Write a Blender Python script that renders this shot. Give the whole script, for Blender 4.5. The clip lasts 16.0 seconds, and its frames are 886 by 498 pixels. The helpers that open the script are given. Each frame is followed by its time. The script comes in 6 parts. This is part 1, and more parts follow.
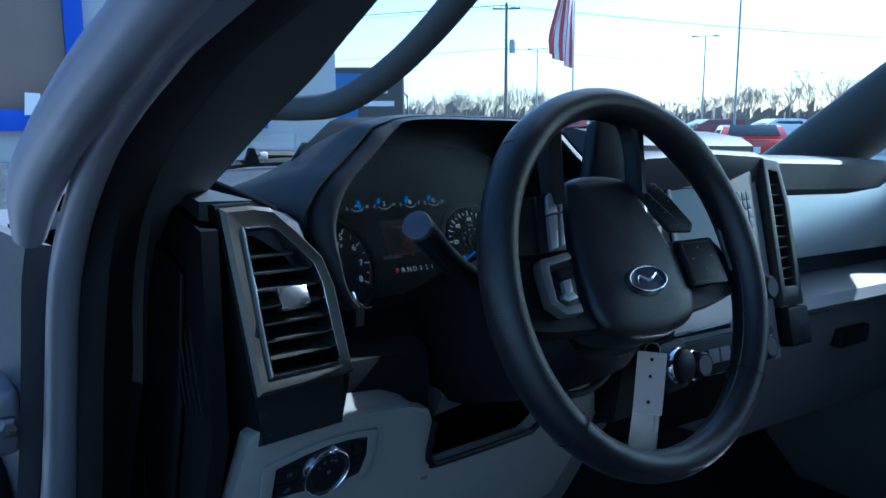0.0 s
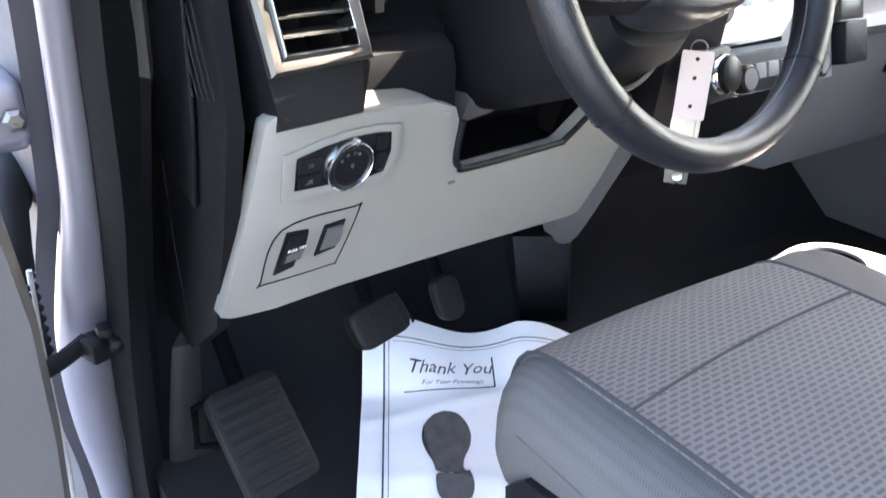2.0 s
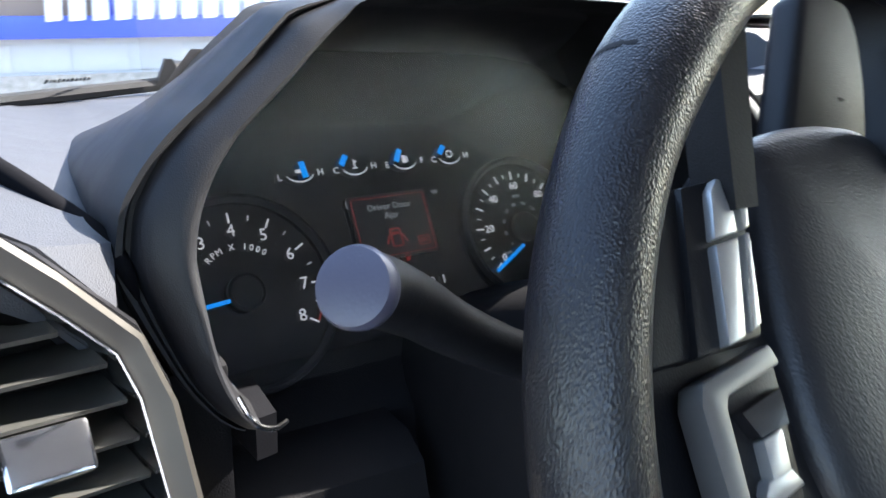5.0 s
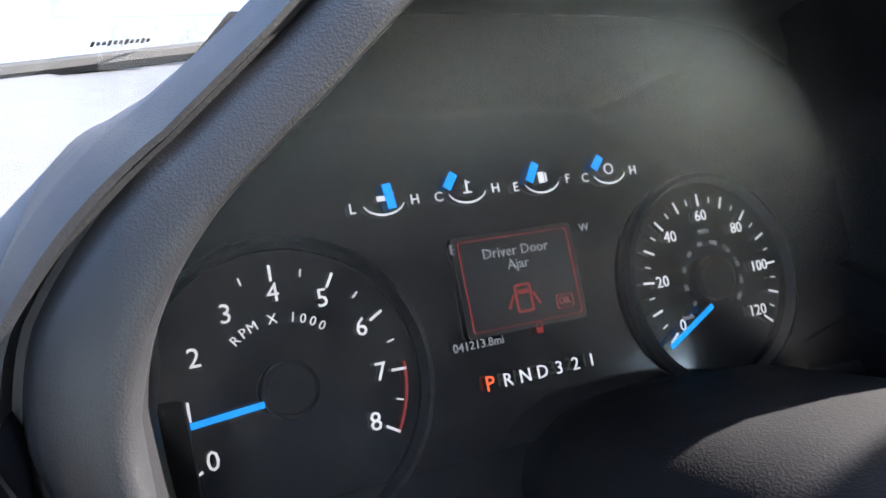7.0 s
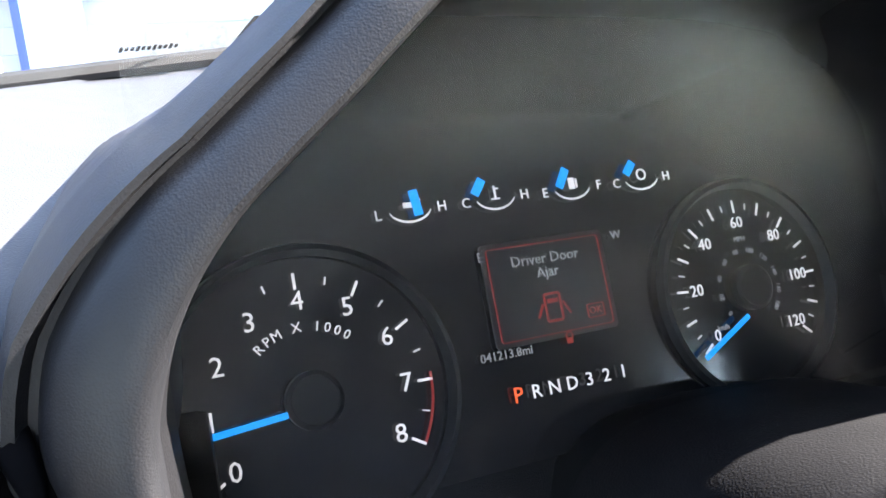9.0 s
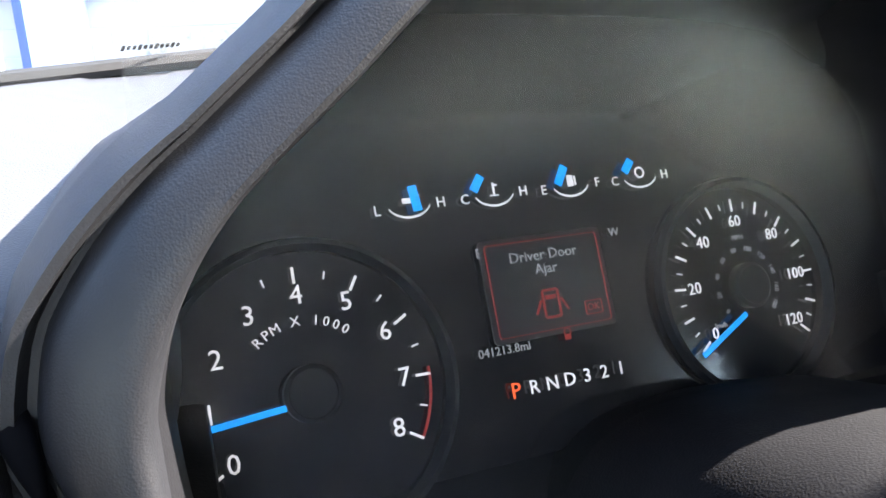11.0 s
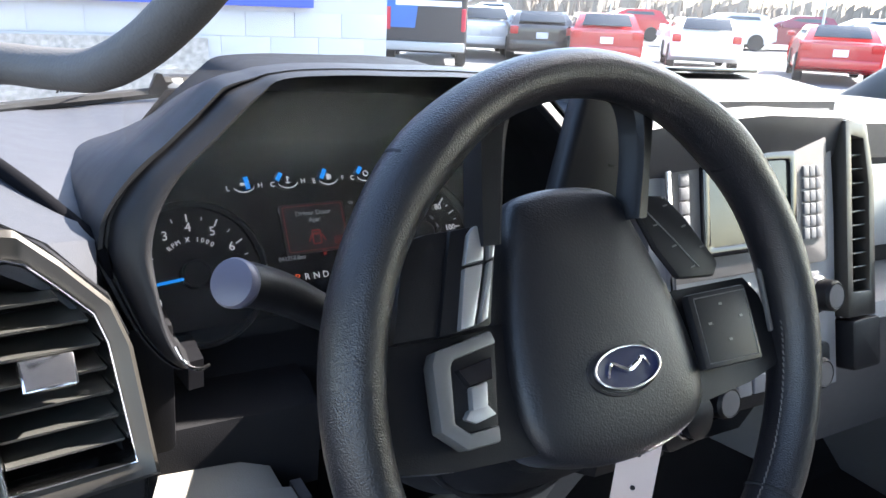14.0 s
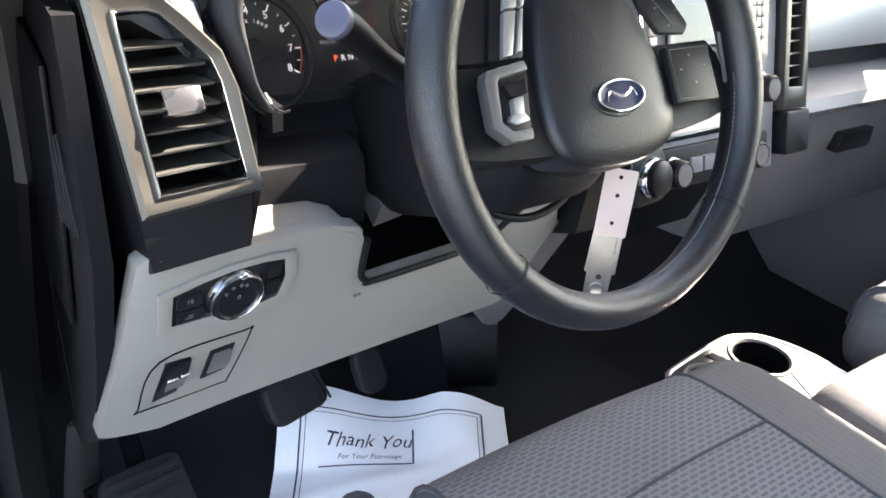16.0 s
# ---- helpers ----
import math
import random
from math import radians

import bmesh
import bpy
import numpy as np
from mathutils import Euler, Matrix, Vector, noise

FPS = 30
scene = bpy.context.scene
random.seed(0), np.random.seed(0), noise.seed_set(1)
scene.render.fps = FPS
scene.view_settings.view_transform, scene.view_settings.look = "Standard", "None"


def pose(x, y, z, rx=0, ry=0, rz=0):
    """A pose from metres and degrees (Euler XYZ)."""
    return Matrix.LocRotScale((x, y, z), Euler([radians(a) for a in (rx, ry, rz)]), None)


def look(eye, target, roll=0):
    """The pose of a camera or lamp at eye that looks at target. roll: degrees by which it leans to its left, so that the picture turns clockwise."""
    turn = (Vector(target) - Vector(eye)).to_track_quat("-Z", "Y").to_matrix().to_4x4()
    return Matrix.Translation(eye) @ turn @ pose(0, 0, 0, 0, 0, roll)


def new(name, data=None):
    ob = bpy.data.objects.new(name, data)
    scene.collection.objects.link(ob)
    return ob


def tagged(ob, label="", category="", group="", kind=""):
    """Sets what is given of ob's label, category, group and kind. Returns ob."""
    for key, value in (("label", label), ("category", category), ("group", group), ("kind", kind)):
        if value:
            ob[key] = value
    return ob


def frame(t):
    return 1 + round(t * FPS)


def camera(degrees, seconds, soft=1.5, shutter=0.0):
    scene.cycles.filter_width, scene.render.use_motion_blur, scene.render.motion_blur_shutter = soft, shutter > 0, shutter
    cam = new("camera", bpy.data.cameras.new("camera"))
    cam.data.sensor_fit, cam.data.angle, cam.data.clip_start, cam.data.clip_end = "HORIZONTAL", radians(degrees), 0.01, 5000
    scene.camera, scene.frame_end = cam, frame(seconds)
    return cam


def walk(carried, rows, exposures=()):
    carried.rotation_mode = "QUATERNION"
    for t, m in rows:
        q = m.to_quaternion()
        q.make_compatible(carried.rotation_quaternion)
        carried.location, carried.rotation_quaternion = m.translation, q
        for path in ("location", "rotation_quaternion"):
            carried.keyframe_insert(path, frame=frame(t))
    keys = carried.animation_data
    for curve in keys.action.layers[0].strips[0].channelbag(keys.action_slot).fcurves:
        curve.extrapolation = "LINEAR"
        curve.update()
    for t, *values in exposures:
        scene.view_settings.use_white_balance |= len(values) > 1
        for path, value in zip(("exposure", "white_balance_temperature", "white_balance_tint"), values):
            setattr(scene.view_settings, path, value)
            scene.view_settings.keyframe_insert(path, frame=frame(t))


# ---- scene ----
cam = camera(58.8, 16.0, 1.5, 0.3)
PATH = [
    (0, (0.048, 0.022, 1.504), (1.198, 1.619, 1.147), 2.3),
    (0.5, (0.06, 0.034, 1.492), (1.199, 1.614, 1.038), 1.8),
    (1, (0.057, 0.043, 1.468), (1.144, 1.604, 0.849), 2.2),
    (1.5, (0.059, 0.047, 1.446), (1.121, 1.567, 0.697), 2.0),
    (2, (0.062, 0.044, 1.422), (1.074, 1.513, 0.517), 1.5),
    (2.5, (0.064, 0.042, 1.411), (1.039, 1.493, 0.44), 1.3),
    (3, (0.082, 0.062, 1.421), (1.124, 1.53, 0.549), 1.7),
    (3.5, (0.132, 0.129, 1.445), (1.289, 1.582, 0.704), 2.4),
    (4, (0.169, 0.225, 1.462), (1.425, 1.65, 0.838), 2.2),
    (4.5, (0.215, 0.302, 1.48), (1.473, 1.74, 0.888), 3.1),
    (5, (0.309, 0.356, 1.485), (1.328, 1.975, 0.901), 1.8),
    (5.2, (0.338, 0.362, 1.502), (1.206, 2.026, 0.812), 2.5),
    (7.3, (0.39, 0.515, 1.483), (1.095, 2.244, 0.765), 1.6),
    (7.5, (0.391, 0.515, 1.483), (1.083, 2.249, 0.767), 1.5),
    (8, (0.391, 0.514, 1.482), (1.068, 2.26, 0.781), 1.2),
    (8.5, (0.392, 0.515, 1.483), (1.057, 2.262, 0.773), 1.2),
    (9, (0.391, 0.514, 1.483), (1.046, 2.265, 0.772), 1.1),
    (11.5, (0.391, 0.509, 1.48), (1.046, 2.268, 0.79), 1.5),
    (12, (0.353, 0.461, 1.493), (1.046, 2.217, 0.832), 2.8),
    (12.5, (0.323, 0.391, 1.502), (1.038, 2.146, 0.861), 3.5),
    (13, (0.303, 0.298, 1.519), (1.124, 1.998, 0.858), 3.4),
    (13.3, (0.298, 0.257, 1.525), (1.149, 1.931, 0.838), 3.8),
    (13.5, (0.296, 0.234, 1.532), (1.192, 1.887, 0.852), 4.3),
    (14, (0.298, 0.194, 1.556), (1.303, 1.799, 0.912), 5.1),
    (14.5, (0.295, 0.179, 1.55), (1.281, 1.763, 0.83), 5.2),
    (15, (0.254, 0.152, 1.541), (1.277, 1.662, 0.72), 6.6),
    (15.5, (0.187, 0.112, 1.531), (1.238, 1.565, 0.645), 6.3),
    (16, (0.158, 0.091, 1.521), (1.23, 1.495, 0.583), 5.7),
]
# the truck leans a little on the lot: TRUCK takes its own frame into the level world
_t0, _e0, _g0, _r0 = PATH[0]
_yaw = math.atan2(_g0[0] - _e0[0], _g0[1] - _e0[1])
_dir = Vector((math.sin(_yaw), math.cos(_yaw), -math.tan(radians(9.3))))
TRUCK = look(_e0, Vector(_e0) + _dir, -0.3) @ look(_e0, _g0, _r0).inverted()
EXPOSURES = [(0, 1.4, 4500, -3), (0.4, 2.35, 5900, 8), (0.8, 3.7, 6900, 16), (1.5, 4.4, 7200, 14), (2.5, 4.5, 7200, 17), (3.5, 4.25, 6800, 12), (4.5, 3.45, 6500, 10), (5.2, 3.4, 6500, 10),
             (7.3, 4.15, 6700, 11), (9.2, 4.15, 6700, 11), (11.3, 4.15, 6700, 11), (12.2, 3.6, 6600, 11), (13.0, 3.45, 6700, 12), (14.0, 3.4, 6600, 12), (15.0, 3.75, 7000, 12), (16, 4.15, 7300, 15)]
walk(cam, [(t, TRUCK @ look(eye, target, roll)) for t, eye, target, roll in PATH], EXPOSURES)

# ---- light ----
world = bpy.data.worlds.new("sky")
scene.world = world
world.use_nodes = True
_nt = world.node_tree
_sky = _nt.nodes.new("ShaderNodeTexSky")
_sky.sky_type, _sky.sun_disc = "NISHITA", False
SUN_AZ, SUN_EL = 92.0, 39.0
_sky.sun_elevation, _sky.sun_rotation = radians(SUN_EL), radians(SUN_AZ)
_sky.air_density, _sky.dust_density = 1.0, 1.5
_nt.links.new(_sky.outputs[0], _nt.nodes["Background"].inputs[0])
_nt.nodes["Background"].inputs[1].default_value = 0.12
_sun = new("sun", bpy.data.lights.new("sun", "SUN"))
_sun.data.energy, _sun.data.angle, _sun.data.color = 4.0, radians(0.6), (1.0, 0.95, 0.88)
_az, _el = radians(SUN_AZ), radians(SUN_EL)
_sdir = Vector((math.sin(_az) * math.cos(_el), math.cos(_az) * math.cos(_el), math.sin(_el)))
_sun.matrix_world = look(_sdir * 60, (0, 0, 0))

# ---- materials ----
def mat(name, color, rough=0.5, metal=0.0, grain=0.0, grain_scale=900.0, vary=0.12, vary_scale=9.0, spec=0.5, coat=0.0, wear=0.08):
    """A surface with a fine grain in relief and a slow change of tone and gloss."""
    m = bpy.data.materials.new(name)
    m.use_nodes = True
    nt = m.node_tree
    b = nt.nodes["Principled BSDF"]
    b.inputs["Metallic"].default_value = metal
    b.inputs["Specular IOR Level"].default_value = spec
    b.inputs["Coat Weight"].default_value = coat
    tc = nt.nodes.new("ShaderNodeTexCoord")
    n1 = nt.nodes.new("ShaderNodeTexNoise")
    n1.inputs["Scale"].default_value, n1.inputs["Detail"].default_value = vary_scale, 6
    nt.links.new(tc.outputs["Object"], n1.inputs["Vector"])
    ramp = nt.nodes.new("ShaderNodeMapRange")
    ramp.inputs["To Min"].default_value, ramp.inputs["To Max"].default_value = 1 - vary, 1 + vary
    nt.links.new(n1.outputs["Fac"], ramp.inputs["Value"])
    mul = nt.nodes.new("ShaderNodeVectorMath")
    mul.operation = "SCALE"
    mul.inputs[0].default_value = color[:3]
    nt.links.new(ramp.outputs[0], mul.inputs["Scale"])
    nt.links.new(mul.outputs[0], b.inputs["Base Color"])
    n3 = nt.nodes.new("ShaderNodeTexNoise")
    n3.inputs["Scale"].default_value, n3.inputs["Detail"].default_value = 60.0, 5
    nt.links.new(tc.outputs["Object"], n3.inputs["Vector"])
    rr = nt.nodes.new("ShaderNodeMapRange")
    rr.inputs["To Min"].default_value, rr.inputs["To Max"].default_value = max(rough - wear, 0.02), min(rough + wear, 1)
    nt.links.new(n3.outputs["Fac"], rr.inputs["Value"])
    nt.links.new(rr.outputs[0], b.inputs["Roughness"])
    if grain:
        v = nt.nodes.new("ShaderNodeTexVoronoi")
        v.feature = "SMOOTH_F1"
        v.inputs["Scale"].default_value = grain_scale
        nt.links.new(tc.outputs["Object"], v.inputs["Vector"])
        bp = nt.nodes.new("ShaderNodeBump")
        bp.inputs["Strength"].default_value, bp.inputs["Distance"].default_value = grain, 0.0006
        nt.links.new(v.outputs["Distance"], bp.inputs["Height"])
        nt.links.new(bp.outputs[0], b.inputs["Normal"])
    return m


def glow(name, color, strength, base=0.6):
    m = bpy.data.materials.new(name)
    m.use_nodes = True
    b = m.node_tree.nodes["Principled BSDF"]
    b.inputs["Base Color"].default_value = (*[c * base for c in color], 1)
    b.inputs["Emission Color"].default_value = (*color, 1)
    b.inputs["Emission Strength"].default_value = strength
    b.inputs["Roughness"].default_value = 0.4
    return m


def weave(name, color, scale=(140, 140, 140), depth=0.6, dark=0.55, dashes=False):
    """Cloth with a woven relief: pale threads in rows, or dark dashes on a pale ground."""
    m = mat(name, color, 0.9, vary=0.1, spec=0.2)
    nt = m.node_tree
    b = nt.nodes["Principled BSDF"]
    tc = nt.nodes.new("ShaderNodeTexCoord")
    mp = nt.nodes.new("ShaderNodeMapping")
    mp.inputs["Scale"].default_value = scale
    sp, ad, cb = nt.nodes.new("ShaderNodeSeparateXYZ"), nt.nodes.new("ShaderNodeMath"), nt.nodes.new("ShaderNodeCombineXYZ")
    ad.operation = "SUBTRACT"
    nt.links.new(tc.outputs["Object"], sp.inputs[0])
    nt.links.new(sp.outputs["Y"], ad.inputs[0])
    nt.links.new(sp.outputs["Z"], ad.inputs[1])
    nt.links.new(sp.outputs["X"], cb.inputs["X"])
    nt.links.new(ad.outputs[0], cb.inputs["Y"])
    nt.links.new(cb.outputs[0], mp.inputs["Vector"])
    br = nt.nodes.new("ShaderNodeTexBrick")
    br.inputs["Scale"].default_value = 1.0
    br.inputs["Mortar Size"].default_value, br.inputs["Mortar Smooth"].default_value = 0.09, 0.8
    br.inputs["Color1"].default_value = br.inputs["Color2"].default_value = (1, 1, 1, 1)
    br.inputs["Mortar"].default_value = (dark, dark, dark, 1)
    if dashes:
        br.inputs["Mortar Size"].default_value, br.inputs["Mortar Smooth"].default_value = 0.085, 0.5
        br.inputs["Color1"].default_value = br.inputs["Color2"].default_value = (dark, dark, dark * 1.05, 1)
        br.inputs["Mortar"].default_value = (1, 1, 1, 1)
    nt.links.new(mp.outputs[0], br.inputs["Vector"])
    mx = nt.nodes.new("ShaderNodeVectorMath")
    mx.operation = "MULTIPLY"
    old = b.inputs["Base Color"].links[0].from_socket
    nt.links.new(old, mx.inputs[0])
    nt.links.new(br.outputs["Color"], mx.inputs[1])
    nt.links.new(mx.outputs[0], b.inputs["Base Color"])
    bp = nt.nodes.new("ShaderNodeBump")
    bp.inputs["Strength"].default_value, bp.inputs["Distance"].default_value = depth, 0.001
    nt.links.new(br.outputs["Color"], bp.inputs["Height"])
    nt.links.new(bp.outputs[0], b.inputs["Normal"])
    return m


def glass(name, tint=(1, 1, 1), rough=0.03, gloss=0.04):
    """A thin pane: clear, with a mirror gloss that grows at a slant."""
    m = bpy.data.materials.new(name)
    m.use_nodes = True
    nt = m.node_tree
    nt.nodes.remove(nt.nodes["Principled BSDF"])
    tr = nt.nodes.new("ShaderNodeBsdfTransparent")
    tr.inputs[0].default_value = (*tint, 1)
    gl = nt.nodes.new("ShaderNodeBsdfGlossy")
    gl.inputs["Roughness"].default_value = rough
    lw = nt.nodes.new("ShaderNodeLayerWeight")
    pw = nt.nodes.new("ShaderNodeMath")
    pw.operation = "POWER"
    pw.inputs[1].default_value = 4.0
    nt.links.new(lw.outputs["Facing"], pw.inputs[0])
    fr = nt.nodes.new("ShaderNodeMapRange")
    fr.inputs["To Min"].default_value, fr.inputs["To Max"].default_value = gloss, 0.7
    nt.links.new(pw.outputs[0], fr.inputs["Value"])
    mix = nt.nodes.new("ShaderNodeMixShader")
    nt.links.new(fr.outputs[0], mix.inputs[0])
    nt.links.new(tr.outputs[0], mix.inputs[1])
    nt.links.new(gl.outputs[0], mix.inputs[2])
    nt.links.new(mix.outputs[0], nt.nodes["Material Output"].inputs[0])
    return m


BLACK = mat("black grained plastic", (0.0065, 0.0065, 0.008), 0.6, grain=0.25, grain_scale=1300, spec=0.15)
SATIN = mat("smooth black plastic", (0.006, 0.006, 0.0075), 0.45, grain=0.15, grain_scale=1500, spec=0.25)
PIANO = mat("gloss black plastic", (0.008, 0.008, 0.01), 0.12, vary=0.05)
DASH = mat("grained dark grey dash skin", (0.034, 0.036, 0.043), 0.55, grain=0.3, grain_scale=1500, spec=0.4)
PANEL = mat("light grey grained plastic", (0.225, 0.215, 0.195), 0.5, grain=0.45, grain_scale=900, vary=0.06)
SURR = mat("satin bronze grey paint", (0.080, 0.075, 0.068), 0.34, metal=0.7, vary=0.06)
SLAT = mat("dark vent slat plastic", (0.042, 0.042, 0.039), 0.45, spec=0.25)
HOODM = mat("grained dark hood skin", (0.0105, 0.011, 0.0135), 0.5, grain=0.14, grain_scale=1900, spec=0.35)
DKGREY = mat("dark grey trim plastic", (0.105, 0.10, 0.10), 0.6, grain=0.4, grain_scale=1000)
RIMM = mat("dark dial rim plastic", (0.014, 0.0145, 0.017), 0.5, spec=0.3)
SILVER = mat("satin silver paint", (0.42, 0.42, 0.42), 0.34, metal=0.7, vary=0.05)
CHROME = mat("chrome", (0.86, 0.86, 0.88), 0.13, metal=1.0, vary=0.02, wear=0.05)
BODY = mat("silver body paint", (0.36, 0.35, 0.39), 0.38, metal=0.5, vary=0.05, coat=0.2)
RUBBER = mat("black rubber seal", (0.012, 0.012, 0.0135), 0.75, vary=0.25, spec=0.3)
LEATHER = mat("black leather", (0.008, 0.008, 0.0105), 0.33, grain=0.55, grain_scale=1250, spec=0.5)
HUBM = mat("pebbled black vinyl", (0.009, 0.009, 0.0115), 0.42, grain=0.35, grain_scale=900, spec=0.45)
BRKT = mat("mid grey satin paint", (0.125, 0.123, 0.121), 0.4, metal=0.3)
CLOTH = weave("grey seat cloth", (0.128, 0.126, 0.128), (38, 42, 38), 0.4, 0.60, True)
CLOTH2 = weave("grey bolster cloth", (0.116, 0.112, 0.111), (26, 170, 26), 0.5, 0.72)
CARPET = mat("black carpet", (0.020, 0.0195, 0.021), 0.95, grain=1.0, grain_scale=300, spec=0.1)
PAPER = mat("white paper", (0.78, 0.78, 0.82), 0.85, vary=0.03, spec=0.2)
PRINT = mat("patchy grey print", (0.085, 0.08, 0.085), 0.85, vary=0.5, vary_scale=60, spec=0.2)
INK = mat("dark ink", (0.05, 0.05, 0.07), 0.8, vary=0.1)
TAGM = mat("pale pink card tag", (0.62, 0.5, 0.45), 0.7, vary=0.06)
STEEL = mat("nickel steel", (0.26, 0.255, 0.24), 0.32, metal=0.9, vary=0.2, wear=0.14)
DOORT = mat("pale grey door trim", (0.075, 0.071, 0.072), 0.6, grain=0.4, grain_scale=700)
WHITEPL = mat("pale plastic", (0.55, 0.54, 0.52), 0.5, vary=0.1)
TRAYM = mat("dark grey tray plastic", (0.016, 0.016, 0.018), 0.5, grain=0.3, spec=0.3)
GAP = mat("dark gap", (0.004, 0.004, 0.005), 0.95, spec=0.05)
TRIM = mat("grey pillar trim", (0.062, 0.060, 0.059), 0.7, grain=0.4, grain_scale=700)
LINER = mat("grey headliner cloth", (0.45, 0.44, 0.43), 0.95, grain=0.5, grain_scale=500)
GLASS = glass("clear glass", (0.93, 0.97, 0.96))
LENS = glass("hazy clear lens", (0.96, 0.96, 0.96), rough=0.36, gloss=0.085)
WHITE_MARK = glow("lit white marking", (0.85, 0.85, 0.9), 0.045)
BLUE_MARK = glow("lit blue needle", (0.0, 0.3, 0.95), 0.07)
RED_MARK = glow("lit red marking", (0.9, 0.08, 0.07), 0.014, 0.08)
DIM_MARK = glow("dim pale lettering", (0.7, 0.75, 0.85), 0.018, 0.08)
ORANGE_MARK = glow("lit red gear letter", (1.0, 0.13, 0.04), 0.07)
SCREEN = glow("dim display", (0.02, 0.022, 0.03), 0.008, 0.4)


# ---- building blocks ----
def thing(name, label, category, group="", kind="", m=None):
    ob = new(name)
    ob.matrix_world = TRUCK if m is None else m
    return tagged(ob, label, category, group, kind)


def part(name, bm, material, parent, label="", smooth=True, kind="", sharp=38):
    me = bpy.data.meshes.new(name)
    bmesh.ops.recalc_face_normals(bm, faces=bm.faces[:])
    bm.to_mesh(me)
    bm.free()
    me.materials.append(material)
    if smooth:
        me.shade_smooth()
        me.set_sharp_from_angle(angle=radians(sharp))
    ob = new(name, me)
    ob.parent = parent
    return tagged(ob, label, kind=kind)


def put(bm, m):
    bm.transform(m)
    return bm


def join(*bms):
    """One bmesh of several."""
    out = bms[0]
    for b in bms[1:]:
        me = bpy.data.meshes.new("tmp")
        b.to_mesh(me)
        b.free()
        out.from_mesh(me)
        bpy.data.meshes.remove(me)
    return out


def bevel(bm, w, seg=2, angle=25):
    es = [e for e in bm.edges if len(e.link_faces) == 2 and e.calc_face_angle(0) > radians(angle)]
    if w and es:
        bmesh.ops.bevel(bm, geom=es, offset=w, segments=seg, profile=0.6, affect="EDGES", clamp_overlap=True)
    return bm


def rbox(sx, sy, sz, bev=0.002, m=None, seg=2):
    bm = bmesh.new()
    bmesh.ops.create_cube(bm, size=1)
    bm.transform(Matrix.Diagonal((sx, sy, sz, 1)))
    bevel(bm, bev, seg)
    return put(bm, m) if m is not None else bm


def box2(a, b, bev=0.002, seg=2):
    """A rounded box from corner a to corner b."""
    a, b = Vector(a), Vector(b)
    return rbox(*[abs(v) for v in (b - a)], bev, Matrix.Translation((a + b) / 2), seg)


def prism(poly, depth, bev=0.0, m=None, seg=2):
    """A plate from an outline in x and y, from z = 0 up to depth."""
    bm = bmesh.new()
    vs = [bm.verts.new((x, y, 0)) for x, y in poly]
    f = bm.faces.new(vs)
    r = bmesh.ops.extrude_face_region(bm, geom=[f])
    bmesh.ops.translate(bm, verts=[v for v in r["geom"] if isinstance(v, bmesh.types.BMVert)], vec=(0, 0, depth))
    bmesh.ops.recalc_face_normals(bm, faces=bm.faces[:])
    bevel(bm, bev, seg)
    return put(bm, m) if m is not None else bm


def loft(rings, closed=True, caps=True, wrap=False):
    """Skin over rings of points, all of one length."""
    bm = bmesh.new()
    vs = [[bm.verts.new(p) for p in r] for r in rings]
    n = len(vs[0])
    pairs = list(zip(vs, vs[1:])) + ([(vs[-1], vs[0])] if wrap else [])
    for a, b in pairs:
        for i in range(n if closed else n - 1):
            j = (i + 1) % n
            bm.faces.new((a[i], a[j], b[j], b[i]))
    if caps and closed and not wrap:
        bm.faces.new(vs[0])
        bm.faces.new(vs[-1][::-1])
    return bm


def lathe(profile, n=32, m=None):
    """Turn (radius, height) pairs about z."""
    bm = loft([[(r * math.cos(2 * math.pi * k / n), r * math.sin(2 * math.pi * k / n), h) for k in range(n)] for r, h in profile])
    return put(bm, m) if m is not None else bm


def ring_lathe(profile, n=40, m=None):
    """A ring turned about z from a closed profile of (radius, height) pairs."""
    bm = loft([[(r * math.cos(2 * math.pi * k / n), r * math.sin(2 * math.pi * k / n), h) for k in range(n)] for r, h in profile], caps=False, wrap=True)
    return put(bm, m) if m is not None else bm


def frame_of(d, up=Vector((0, 0, 1))):
    d = Vector(d).normalized()
    s = d.cross(up)
    s = s.normalized() if s.length > 1e-4 else Vector((1, 0, 0))
    return s, s.cross(d).normalized()


def curve_pts(pts, n=8, closed=False):
    """A smooth line through the points."""
    P = [Vector(p) for p in pts]
    out, k = [], len(P)
    for i in range(k if closed else k - 1):
        a = P[(i - 1) % k] if closed or i > 0 else P[0]
        b, c = P[i], P[(i + 1) % k]
        d = P[(i + 2) % k] if closed or i + 2 < k else P[-1]
        for s in range(n):
            t = s / n
            out.append(0.5 * (2 * b + (c - a) * t + (2 * a - 5 * b + 4 * c - d) * t * t + (3 * b - a - 3 * c + d) * t ** 3))
    if not closed:
        out.append(P[-1])
    return out


def tube(pts, r, n=12, closed=False, flat=1.0, up=Vector((0, 0, 1))):
    """A rod along points; r is a number or one for each point."""
    P = [Vector(p) for p in pts]
    rings = []
    for i, p in enumerate(P):
        a = P[i - 1] if i or closed else p
        b = P[(i + 1) % len(P)] if i + 1 < len(P) or closed else p
        s, u = frame_of(b - a, up)
        q = r[i] if isinstance(r, (list, tuple)) else r
        rings.append([p + q * (math.cos(2 * math.pi * k / n) * s + flat * math.sin(2 * math.pi * k / n) * u) for k in range(n)])
    return loft(rings, wrap=closed)


